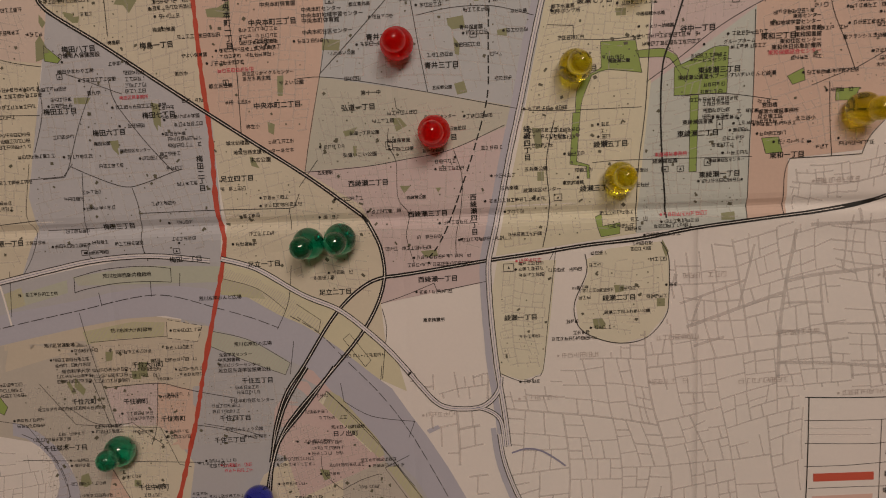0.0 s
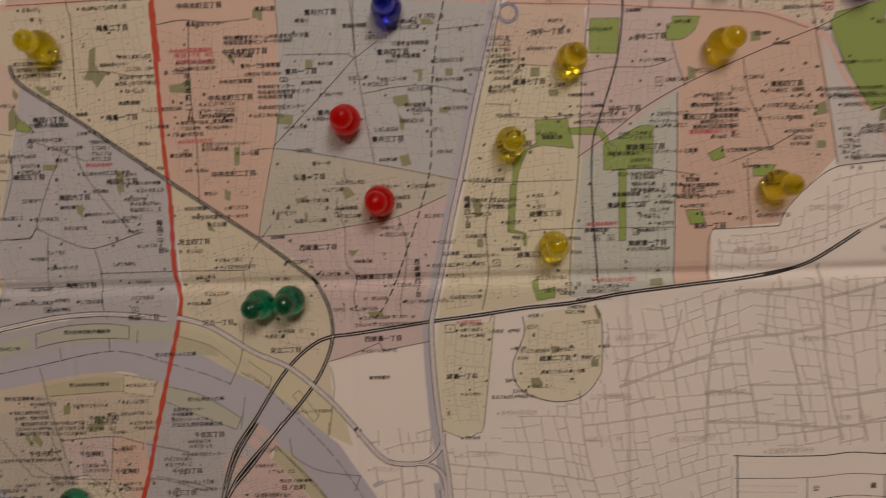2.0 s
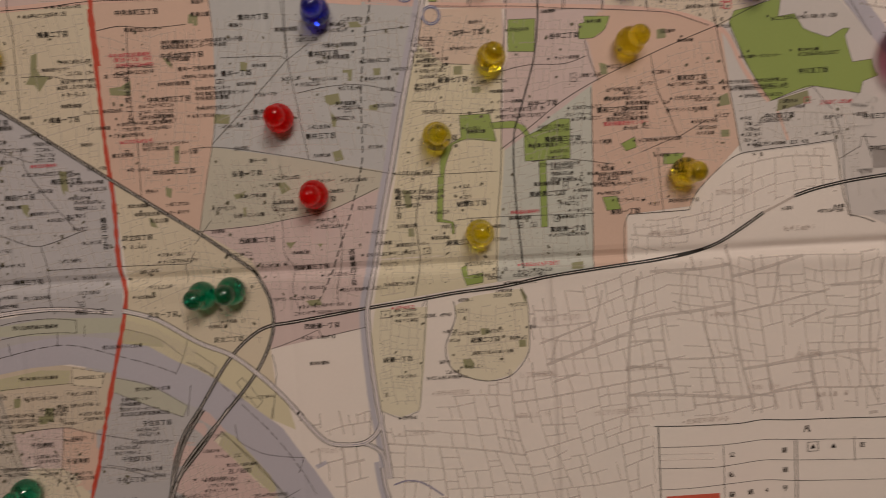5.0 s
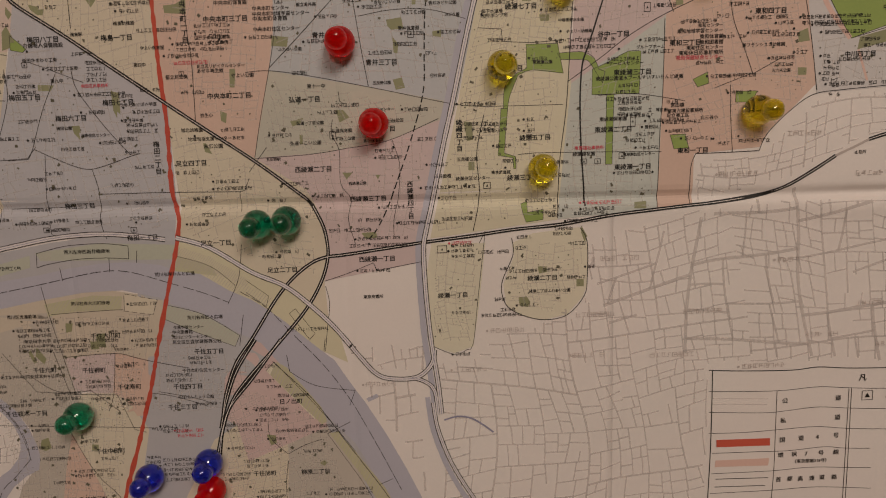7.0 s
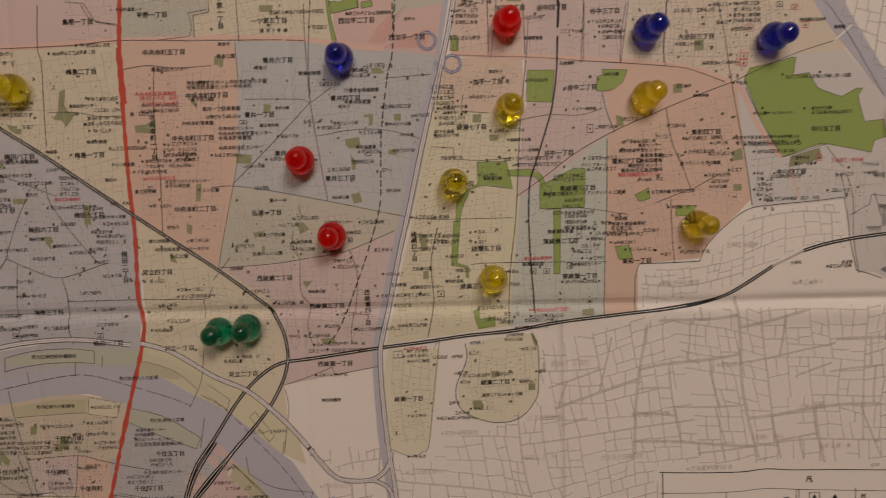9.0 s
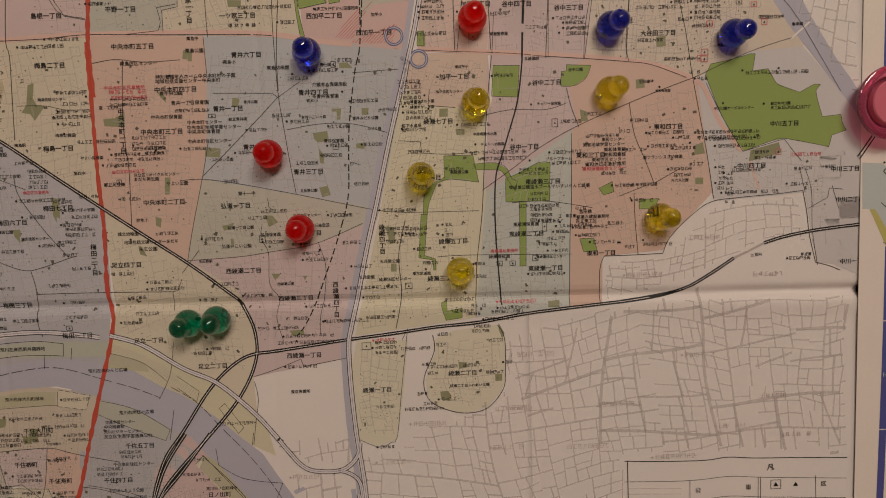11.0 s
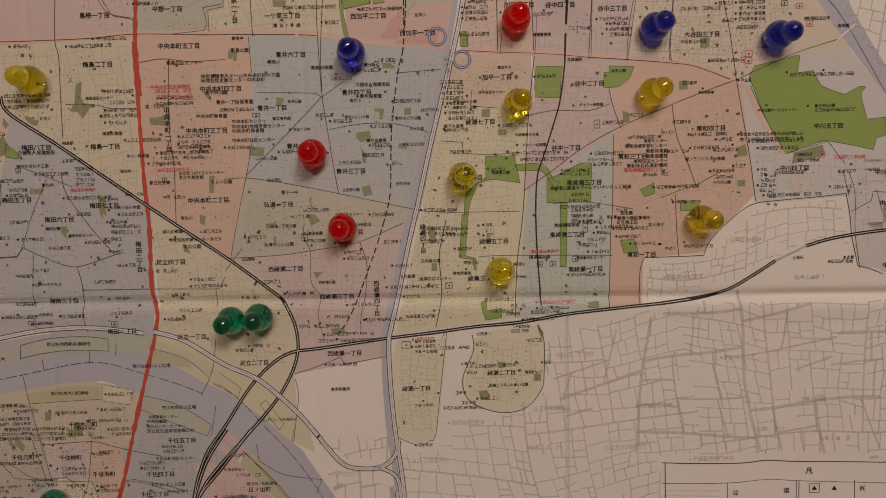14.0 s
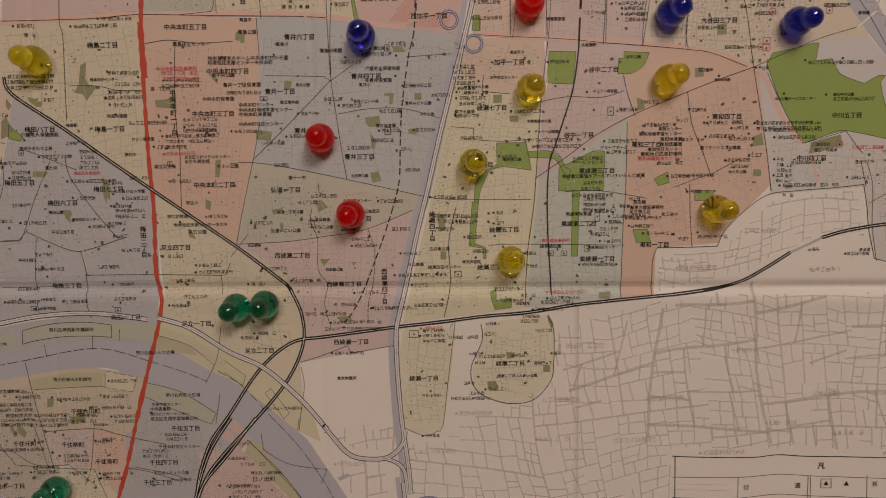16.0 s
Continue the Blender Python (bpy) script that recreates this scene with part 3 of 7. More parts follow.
patch("bank_field", CREAM, "-111.5,-15.6 -99.6,-18.3 -101.8,-23.9 -112.5,-22.1", 0.06)
patch("river", RIVER, "-171.2,-50.4 -166.6,-52.2 -162.2,-54.8 -157.2,-59.9 -153.3,-67.6 -151.2,-74.4 -150.7,-78.7 -151.9,-83.8 -157.1,-86.3 -162.5,-90.5 -165.8,-94.7 -167.6,-100.5 -168.6,-107.0 -176.9,-107.7 -175.2,-100.3 -172.0,-94.6 -170.3,-91.1 -168.5,-86.9 -163.3,-83.5 -159.5,-79.3 -157.8,-75.1 -157.6,-70.0 -159.4,-64.9 -162.8,-60.2 -167.2,-56.7 -171.8,-55.4", 0.05)
ribbon("river_line", INK, 0.24, "-168.6,-55.0 -162.6,-58.5 -158.1,-64.5 -155.4,-71.7 -154.6,-79.4 -161.1,-86.2 -167.2,-92.1 -170.2,-100.4", 0.1, on=(5.0, 1.4))
patch("river", RIVER, "148.9,157.5 153.6,145.4 157.0,133.2 169.7,114.4 182.1,99.4 197.4,79.7 205.2,75.1 195.2,92.5 188.7,101.1 177.9,118.1 169.8,132.7 162.7,145.1 159.0,157.2", 0.05)
patch("park", GREEN, "-15.3,137.5 -14.0,137.4 -13.4,124.1 -11.5,114.1 -13.1,114.2 -14.4,124.1", 0.07)
ribbon("park_edge", INK, 0.16, "-15.3,137.5 -14.0,137.4 -13.4,124.1 -11.5,114.1 -13.1,114.2 -14.4,124.1 -15.3,137.5", 0.1)
patch("park", GREEN, "-13.6,128.4 -9.1,128.2 -7.6,135.2 -4.2,135.9 -2.9,126.0 -13.0,124.1", 0.07)
ribbon("park_edge", INK, 0.16, "-13.6,128.4 -9.1,128.2 -7.6,135.2 -4.2,135.9 -2.9,126.0 -13.0,124.1 -13.6,128.4", 0.1)
patch("park", GREEN, "-2.0,127.7 1.9,128.4 2.1,126.2 -1.9,125.6", 0.07)
ribbon("park_edge", INK, 0.16, "-2.0,127.7 1.9,128.4 2.1,126.2 -1.9,125.6 -2.0,127.7", 0.1)
patch("park", GREENDULL, "-113.7,99.0 -111.4,99.8 -112.2,94.4 -111.1,91.9 -108.0,91.4 -112.2,86.1 -113.7,88.6 -116.8,89.1 -114.7,92.0", 0.07)
patch("park", GREENDULL, "-87.2,85.9 -83.1,86.2 -79.2,88.2 -79.5,82.8 -86.9,83.4", 0.07)
patch("park", GREENDULL, "-144.0,78.9 -142.2,80.9 -138.6,72.4 -141.9,73.5 -144.6,72.6", 0.07)
patch("park", GREENDULL, "-133.8,87.8 -130.3,86.9 -131.3,84.4 -133.3,86.2", 0.07)
patch("park", GREENDULL, "-67.1,95.9 -64.2,94.1 -63.6,91.2 -65.6,93.3", 0.07)
patch("park", GREENDULL, "-108.5,57.9 -106.4,56.7 -107.2,48.2 -108.3,50.8", 0.07)
patch("park", GREENDULL, "-123.7,46.0 -121.5,46.0 -121.0,41.0 -123.0,43.2", 0.07)
patch("park", GREENDULL, "-133.9,60.6 -129.6,60.5 -131.3,58.4 -134.0,58.5", 0.07)
patch("park", GREENDULL, "-65.9,63.8 -63.8,63.8 -64.6,57.4 -66.3,57.5", 0.07)
patch("park", GREENDULL, "-70.4,49.4 -68.1,48.5 -68.7,45.1 -70.4,46.0", 0.07)
patch("park", GREENDULL, "-77.5,38.4 -76.5,38.3 -74.5,34.4 -77.1,35.3", 0.07)
patch("park", GREENDULL, "-50.2,74.5 -44.5,73.9 -45.1,70.6 -50.6,71.1", 0.07)
patch("park", GREENDULL, "-39.3,92.5 -36.6,92.0 -37.4,88.9 -39.5,89.4", 0.07)
patch("park", GREENDULL, "-56.4,110.1 -54.9,110.5 -55.1,106.8 -56.8,107.2", 0.07)
patch("park", GREENDULL, "-10.1,78.6 -4.8,79.3 -4.3,75.5 -8.5,75.2 -9.8,76.5", 0.07)
patch("park", GREENDULL, "-8.2,73.0 -6.2,70.2 -6.7,67.1 -8.0,67.5", 0.07)
patch("park", GREENDULL, "-8.7,58.2 -5.5,58.9 -4.5,55.3 -7.8,54.7", 0.07)
patch("park", GREENDULL, "0.6,104.2 3.9,104.2 5.6,102.1 0.9,102.2", 0.07)
patch("park", GREENDULL, "-2.8,87.5 0.8,87.4 0.3,83.4 -1.0,83.4 -0.9,86.4 -2.8,86.4", 0.07)
patch("park", GREENDULL, "8.5,87.4 11.1,87.3 10.6,84.8 8.4,84.9", 0.07)
patch("park", GREENDULL, "5.8,74.2 9.0,74.7 8.9,72.2 5.9,72.7", 0.07)
patch("park", GREENDULL, "-29.6,48.4 -26.8,48.3 -24.7,45.7 -28.3,44.0", 0.07)
patch("park", GREENDULL, "-45.9,44.9 -41.1,46.1 -42.5,44.0 -45.1,43.2", 0.07)
patch("park", GREENDULL, "-42.9,40.1 -41.6,40.0 -42.0,36.8 -42.8,36.8", 0.07)
patch("park", GREENDULL, "-28.4,26.2 -24.7,26.1 -27.0,23.6", 0.07)
patch("park", GREENDULL, "-16.5,25.0 -14.7,25.0 -15.7,23.3", 0.07)
patch("park", GREENDULL, "16.0,42.9 18.8,42.4 19.1,36.3 16.9,35.9", 0.07)
patch("park", GREENDULL, "17.2,28.5 19.3,28.5 19.3,25.4 17.1,25.5", 0.07)
patch("park", GREENDULL, "-22.7,4.0 -17.3,4.3 -16.9,2.1 -21.3,1.8", 0.07)
patch("park", GREEN, "58.2,101.7 68.0,101.5 67.0,89.8 57.2,90.4", 0.07)
ribbon("park_edge", INK, 0.16, "58.2,101.7 68.0,101.5 67.0,89.8 57.2,90.4 58.2,101.7", 0.1)
patch("park", GREEN, "85.7,101.3 95.0,100.8 93.1,96.3 88.8,93.5 83.5,93.4 83.7,98.8 85.7,99.0", 0.07)
ribbon("park_edge", INK, 0.16, "85.7,101.3 95.0,100.8 93.1,96.3 88.8,93.5 83.5,93.4 83.7,98.8 85.7,99.0 85.7,101.3", 0.1)
patch("park", GREEN, "30.3,114.9 32.6,114.9 32.5,109.5 29.9,109.6", 0.07)
ribbon("park_edge", INK, 0.16, "30.3,114.9 32.6,114.9 32.5,109.5 29.9,109.6 30.3,114.9", 0.1)
patch("park", GREEN, "38.6,68.7 49.6,68.7 51.6,58.4 40.4,59.9 35.6,58.3 32.5,51.1 31.7,46.8 30.2,46.9 30.6,53.3 33.0,57.6 38.7,60.6", 0.07)
ribbon("park_edge", INK, 0.16, "38.6,68.7 49.6,68.7 51.6,58.4 40.4,59.9 35.6,58.3 32.5,51.1 31.7,46.8 30.2,46.9 30.6,53.3 33.0,57.6 38.7,60.6 38.6,68.7", 0.1)
patch("park", GREEN, "49.6,65.3 58.2,65.5 62.5,63.2 64.1,59.4 66.3,58.4 65.4,54.6 62.4,59.4 60.3,62.4 57.3,62.9 50.8,63.1", 0.07)
ribbon("park_edge", INK, 0.16, "49.6,65.3 58.2,65.5 62.5,63.2 64.1,59.4 66.3,58.4 65.4,54.6 62.4,59.4 60.3,62.4 57.3,62.9 50.8,63.1 49.6,65.3", 0.1)
patch("park", GREEN, "61.8,59.4 66.8,61.4 74.5,65.1 78.9,65.0 78.4,50.6 61.7,50.6", 0.07)
ribbon("park_edge", INK, 0.16, "61.8,59.4 66.8,61.4 74.5,65.1 78.9,65.0 78.4,50.6 61.7,50.6 61.8,59.4", 0.1)
patch("park", GREEN, "66.9,50.7 69.5,50.6 69.0,25.9 66.6,25.9", 0.07)
ribbon("park_edge", INK, 0.16, "66.9,50.7 69.5,50.6 69.0,25.9 66.6,25.9 66.9,50.7", 0.1)
patch("park", GREEN, "29.3,46.9 31.7,46.8 30.1,31.2 34.2,29.8 34.3,25.5 33.4,25.5 33.3,29.4 27.9,30.4", 0.07)
ribbon("park_edge", INK, 0.16, "29.3,46.9 31.7,46.8 30.1,31.2 34.2,29.8 34.3,25.5 33.4,25.5 33.3,29.4 27.9,30.4 29.3,46.9", 0.1)
patch("park", GREEN, "35.8,12.6 38.0,13.5 38.1,9.5 43.9,10.4 43.8,6.7 37.6,5.9 36.4,9.5", 0.07)
ribbon("park_edge", INK, 0.16, "35.8,12.6 38.0,13.5 38.1,9.5 43.9,10.4 43.8,6.7 37.6,5.9 36.4,9.5 35.8,12.6", 0.1)
patch("park", GREEN, "89.8,35.6 95.3,35.7 96.6,30.8 91.3,30.5", 0.07)
ribbon("park_edge", INK, 0.16, "89.8,35.6 95.3,35.7 96.6,30.8 91.3,30.5 89.8,35.6", 0.1)
patch("park", GREEN, "97.4,54.7 102.6,57.1 103.1,53.2 99.2,52.0", 0.07)
ribbon("park_edge", INK, 0.16, "97.4,54.7 102.6,57.1 103.1,53.2 99.2,52.0 97.4,54.7", 0.1)
patch("park", GREEN, "112.9,50.0 120.5,50.0 118.8,46.2 112.9,46.3", 0.07)
ribbon("park_edge", INK, 0.16, "112.9,50.0 120.5,50.0 118.8,46.2 112.9,46.3 112.9,50.0", 0.1)
patch("park", GREENDULL, "90.5,84.6 93.1,83.7 93.5,80.3 91.0,80.0", 0.07)
patch("park", GREENDULL, "111.9,95.0 114.9,95.4 115.4,92.0 112.0,91.7", 0.07)
patch("park", GREENDULL, "119.7,110.6 123.3,111.0 123.4,107.2 119.9,106.9", 0.07)
patch("park", GREENDULL, "37.5,86.3 40.7,86.4 40.6,83.3 37.4,83.3", 0.07)
patch("park", GREENDULL, "134.7,57.6 137.8,57.5 137.8,55.0 134.8,55.0", 0.07)
patch("park", GREENDULL, "134.1,69.6 137.6,71.0 138.5,66.7 134.6,66.2", 0.07)
patch("park", GREENDULL, "43.3,78.6 46.8,78.5 46.7,76.4 43.7,76.4", 0.07)
patch("park", GREENDULL, "34.4,-22.2 37.5,-21.9 38.8,-24.2 37.9,-26.0 34.8,-25.4", 0.07)
patch("park", GREENDULL, "41.7,-10.7 45.0,-10.8 45.0,-13.0 42.1,-13.4", 0.07)
patch("park", GREENDULL, "56.0,-16.0 58.7,-16.1 58.7,-18.8 56.0,-18.8", 0.07)
patch("park", GREENDULL, "57.8,4.1 60.0,0.0 59.1,-2.2 57.8,1.4", 0.07)
patch("park", GREEN, "138.5,96.0 140.5,100.1 147.3,101.4 155.8,103.5 157.5,103.4 156.6,97.1 162.6,97.8 165.8,92.4 169.6,90.6 175.0,88.7 180.6,91.6 182.8,91.4 181.1,88.9 181.6,86.3 183.7,79.3 190.9,79.9 191.5,76.7 193.1,73.9 187.5,72.1 186.4,67.8 169.1,71.5 164.0,70.6 153.2,67.0 145.4,79.9", 0.07)
ribbon("park_edge", INK, 0.16, "138.5,96.0 140.5,100.1 147.3,101.4 155.8,103.5 157.5,103.4 156.6,97.1 162.6,97.8 165.8,92.4 169.6,90.6 175.0,88.7 180.6,91.6 182.8,91.4 181.1,88.9 181.6,86.3 183.7,79.3 190.9,79.9 191.5,76.7 193.1,73.9 187.5,72.1 186.4,67.8 169.1,71.5 164.0,70.6 153.2,67.0 145.4,79.9 138.5,96.0", 0.1)
patch("park", GREENDULL, "156.2,67.4 167.2,70.1 168.0,66.0 155.5,63.1", 0.07)
patch("park", GREENDULL, "77.3,11.8 81.7,12.1 81.6,9.4 77.2,9.6", 0.07)
patch("park", GREENDULL, "-123.8,-30.5 -120.5,-30.5 -120.9,-36.0 -124.2,-35.4", 0.07)
patch("park", GREENDULL, "-146.6,-34.8 -143.4,-39.5 -144.5,-41.7 -147.3,-38.4", 0.07)
patch("park", GREENDULL, "-134.7,-26.1 -132.0,-26.1 -132.7,-29.3 -135.0,-29.7", 0.07)
patch("park", GREENDULL, "-126.4,-33.4 -123.0,-33.5 -123.3,-36.5 -126.3,-36.5", 0.07)
patch("park", GREENDULL, "-148.9,-36.0 -146.9,-40.8 -148.2,-41.3 -149.9,-36.8", 0.07)
patch("park", GREENDULL, "-149.4,-71.7 -146.7,-70.8 -145.9,-74.9 -148.2,-76.2 -150.3,-75.3", 0.07)
patch("park", GREENDULL, "-130.5,-74.3 -127.9,-74.4 -128.1,-77.1 -130.7,-77.1", 0.07)
patch("park", GREENDULL, "-63.2,-72.6 -59.7,-73.1 -59.5,-76.3 -61.7,-77.1", 0.07)
patch("park", GREENDULL, "-43.6,-85.1 -41.8,-84.0 -40.3,-85.1 -41.9,-86.3", 0.07)
patch("park", GREENDULL, "-82.4,136.2 -80.3,138.4 -78.3,134.9 -79.9,134.2 -82.2,134.3", 0.07)
patch("park", GREENDULL, "-55.5,137.1 -53.8,136.6 -54.5,133.6 -55.8,133.6", 0.07)
patch("park", GREENDULL, "-55.0,109.7 -53.1,109.6 -53.4,106.1 -54.9,106.2", 0.07)
patch("park", GREENDULL, "-39.3,127.9 -34.2,127.7 -34.4,125.3 -39.1,125.5", 0.07)
patch("park", GREENDULL, "-54.7,152.8 -50.8,152.7 -51.1,150.0 -54.9,150.2", 0.07)
patch("park", GREENDULL, "30.8,114.2 33.2,114.1 33.0,109.3 30.9,109.4", 0.07)
patch("park", GREENDULL, "51.5,131.3 56.5,131.1 56.3,126.4 51.2,126.6", 0.07)
patch("park", GREENDULL, "74.1,130.0 77.4,129.1 76.5,127.1 74.4,127.2", 0.07)
patch("park", PALEGREEN, "50.0,155.0 63.4,154.5 62.6,137.2 49.7,141.3", 0.07)
patch("park", PALEGREEN, "99.4,144.4 104.8,143.6 104.2,139.2 99.7,139.8", 0.07)
patch("park", GREENDULL, "37.0,145.7 39.4,144.6 38.7,140.1 36.4,140.6", 0.07)
patch("park", PALEGREEN, "-91.2,-3.3 -140.9,-2.2 -142.5,0.8 -118.1,3.7 -90.7,2.1", 0.07)
patch("park", PALEGREEN, "-161.4,-4.3 -144.6,-0.1 -144.9,-4.6 -160.8,-8.4", 0.07)
patch("park", YELLOWGREEN, "-167.5,-4.1 -161.1,-2.0 -160.4,-8.4 -166.7,-9.8", 0.07)
patch("park", GREEN, "-177.3,-40.3 -174.4,-40.8 -172.1,-44.7 -173.8,-47.6 -178.0,-44.9", 0.07)
ribbon("park_edge", INK, 0.16, "-177.3,-40.3 -174.4,-40.8 -172.1,-44.7 -173.8,-47.6 -178.0,-44.9 -177.3,-40.3", 0.1)
patch("park", YELLOWGREEN, "-141.7,-18.6 -123.4,-15.8 -112.5,-16.5 -113.4,-21.6 -130.3,-21.7 -140.7,-23.2", 0.07)
patch("park", YELLOWGREEN, "-90.7,-2.2 -78.4,-6.3 -76.6,-10.1 -92.0,-7.7", 0.07)
patch("park", YELLOWGREEN, "-60.0,-48.7 -57.2,-43.7 -53.5,-46.0 -41.4,-62.4 -39.5,-68.1 -41.7,-69.2", 0.07)
patch("park", YELLOWGREEN, "-38.9,-73.1 -35.8,-72.2 -18.9,-96.0 -12.7,-109.0 -18.2,-108.9 -27.5,-91.2", 0.07)
patch("park", GREEN, "-141.5,77.7 -136.4,73.0 -137.6,71.8 -141.8,72.7", 0.07)
ribbon("park_edge", INK, 0.16, "-141.5,77.7 -136.4,73.0 -137.6,71.8 -141.8,72.7 -141.5,77.7", 0.1)
patch("park", GREENDULL, "-141.6,87.4 -139.7,84.7 -141.1,83.0 -142.0,84.8", 0.07)
patch("park", GREENDULL, "-131.8,86.0 -128.5,86.1 -129.2,84.1 -131.1,84.2", 0.07)
patch("park", GREENDULL, "-107.9,57.5 -105.6,57.0 -105.9,49.5 -107.1,50.5", 0.07)
patch("park", GREENDULL, "-132.9,59.9 -128.2,60.4 -129.8,58.3 -132.7,58.5", 0.07)
patch("park", GREENDULL, "-123.7,45.9 -120.8,46.1 -120.7,43.5 -122.6,43.6", 0.07)
patch("white_block", PAPER, "-12.4,132.3 -8.8,132.1 -9.2,129.0 -12.4,128.8", 0.09)
patch("pier", RIVER, "-24.2,-59.5 -20.1,-57.8 -19.5,-59.2 -23.4,-60.9", 0.06)

# ---- side streets ----
streets("23.4,-37.4 41.3,-33.3 59.3,-22.5 60.6,-2.2 90.4,6.8 123.5,10.3 174.3,10.7 193.8,9.8 195.9,-52.0 106.1,-50.4 105.9,-110.3 3.5,-107.1 3.6,-46.0 18.8,-44.1", 6.6, STREET, 0.55, 3)
streets("60.7,-7.4 107.3,7.2 138.7,16.2 149.8,10.6 196.4,7.6 192.8,-53.9 70.0,-44.1", 18, STREET, 0.9, 41)
streets("99.2,25.5 123.3,28.0 142.7,47.1 175.4,49.3 178.1,32.2 160.5,32.7 134.4,19.1 99.3,11.2", 5.2, STREET, 0.45, 4)
streets("163.2,157.1 197.3,156.0 197.9,83.9 173.6,118.3", 7, STREET, 0.55, 5)
streets("-36.7,-38.0 -1.1,-39.0 -1.5,-49.3 -17.1,-48.9", 6, STREET, 0.6, 6)
streets("-30.1,-50.4 -4.6,-53.2 -1.5,-103.4 -9.6,-80.1", 8, STREET, 0.7, 7)
streets("-141.2,112.0 -93.0,113.0 -92.6,54.3 -143.2,89.3", 4.2, STREETFAINT, 0.4, 8)
streets("-89.3,104.7 -51.4,105.9 -56.7,44.8 -86.4,52.0", 4.4, STREETFAINT, 0.4, 9)
streets("-140.5,81.1 -91.9,49.7 -92.5,8.4 -155.0,9.6", 4.4, STREETFAINT, 0.4, 10)
streets("-46.9,109.9 22.6,106.2 11.5,51.7 -49.3,63.9", 4.4, STREETFAINT, 0.4, 11)
streets("-51.6,59.7 10.3,47.4 -26.9,35.3 -57.3,33.9", 4.2, STREETFAINT, 0.4, 12)
streets("-57.4,30.7 3.6,41.1 -2.0,1.7 -34.9,0.3", 4.2, STREETFAINT, 0.4, 13)
streets("-88.9,45.6 -59.7,29.7 -41.1,9.4 -39.9,-12.9 -87.1,6.2", 4.2, STREETFAINT, 0.4, 14)
streets("24.4,91.6 52.0,82.6 46.5,9.3 4.6,3.7", 3.8, STREETFAINT, 0.4, 15)
streets("26.9,106.1 54.4,103.4 54.2,86.7 26.6,93.7", 3.2, STREETFAINT, 0.4, 16)
streets("58.7,103.3 88.4,100.6 86.2,79.7 58.1,59.1 56.2,80.4", 4.2, STREETFAINT, 0.4, 17)
streets("53.7,52.7 85.1,73.3 83.9,10.5 50.9,9.1", 4.2, STREETFAINT, 0.4, 18)
streets("89.5,75.4 133.4,93.3 139.4,52.8 121.1,31.5 89.4,32.3", 4.2, STREETFAINT, 0.4, 19)
streets("94.8,125.2 160.5,123.7 152.4,105.3 133.3,97.4 94.8,104.6", 4.2, STREETFAINT, 0.4, 20)
streets("140.1,76.3 185.9,62.4 187.1,25.4 177.5,51.8 142.6,51.6", 4.2, STREETFAINT, 0.4, 21)
streets("33.1,-1.5 58.4,-2.2 58.2,-17.9 45.9,-28.9 30.4,-23.9", 3.6, STREETFAINT, 0.4, 22)
streets("3.3,-2.9 20.9,-3.4 16.7,-39.5 2.3,-36.8", 3.6, STREETFAINT, 0.4, 23)
streets("-152.7,-23.3 -102.2,-23.6 -111.4,-61.6 -155.8,-60.2", 3.2, STREETFAINT, 0.4, 24)
streets("-98.1,-29.4 -65.8,-44.0 -78.0,-62.6 -107.0,-61.7", 3.2, STREETFAINT, 0.4, 25)
streets("-77.2,-49.4 -41.6,-65.8 -32.3,-102.7 -80.9,-101.8", 3.2, STREETFAINT, 0.4, 26)
streets("-166.1,-36.5 -111.0,-42.1 -122.9,-100.9 -160.6,-100.1", 3.2, STREETFAINT, 0.4, 27)
streets("-106.4,154.7 -89.4,154.1 -91.2,117.6 -110.5,116.5", 4.2, STREETFAINT, 0.4, 28)
streets("-85.6,153.9 -16.0,155.3 -16.9,116.3 -87.4,117.4", 4.2, STREETFAINT, 0.4, 29)
streets("-15.8,157.2 33.6,155.5 26.0,128.4 -11.9,129.9", 4.2, STREETFAINT, 0.4, 30)
streets("37.6,155.4 62.2,154.5 66.6,136.7 67.3,106.6 30.9,108.2", 4.2, STREETFAINT, 0.4, 31)
streets("77.6,154.0 96.4,153.4 92.7,105.5 70.8,106.4 76.8,136.3", 4.2, STREETFAINT, 0.4, 36)
streets("98.5,153.3 150.5,151.5 158.7,129.1 139.1,103.4 96.8,105.3", 4.2, STREETFAINT, 0.4, 32)
streets("-164.3,91.4 -145.4,90.3 -158.0,5.4 -178.4,4.3", 4.2, STREETFAINT, 0.4, 33)
streets("-188.8,-59.6 -168.0,-62.4 -160.1,-73.5 -162.4,-82.3 -192.4,-81.5", 5, STREET, 0.3, 34)

# ---- roads and railways ----
marker_line("-87.9,165.3 -88.7,146.4 -89.3,131.1 -90.5,115.6 -90.5,105.8 -90.1,94.0", 1.55, 0.12)
marker_line("-91.2,114.0 -91.0,92.2 -90.7,64.9 -89.8,45.6 -90.2,26.1 -89.7,17.3 -88.5,11.8 -89.2,7.4 -91.0,-0.4 -95.5,-15.9 -100.6,-33.8 -106.0,-54.3 -108.6,-62.3", 1.55, 0.12)
marker_line("-107.2,-57.7 -112.7,-75.6 -117.4,-89.3 -124.3,-111.5 -128.7,-127.0", 1.63, 0.12)
ribbon("ring_road", PINKROAD, 1.94, "-160.1,111.6 -141.0,114.5 -115.8,115.6 -91.3,116.6 -48.7,116.5 -23.5,115.1 -6.8,112.3 5.8,110.7", 0.08)
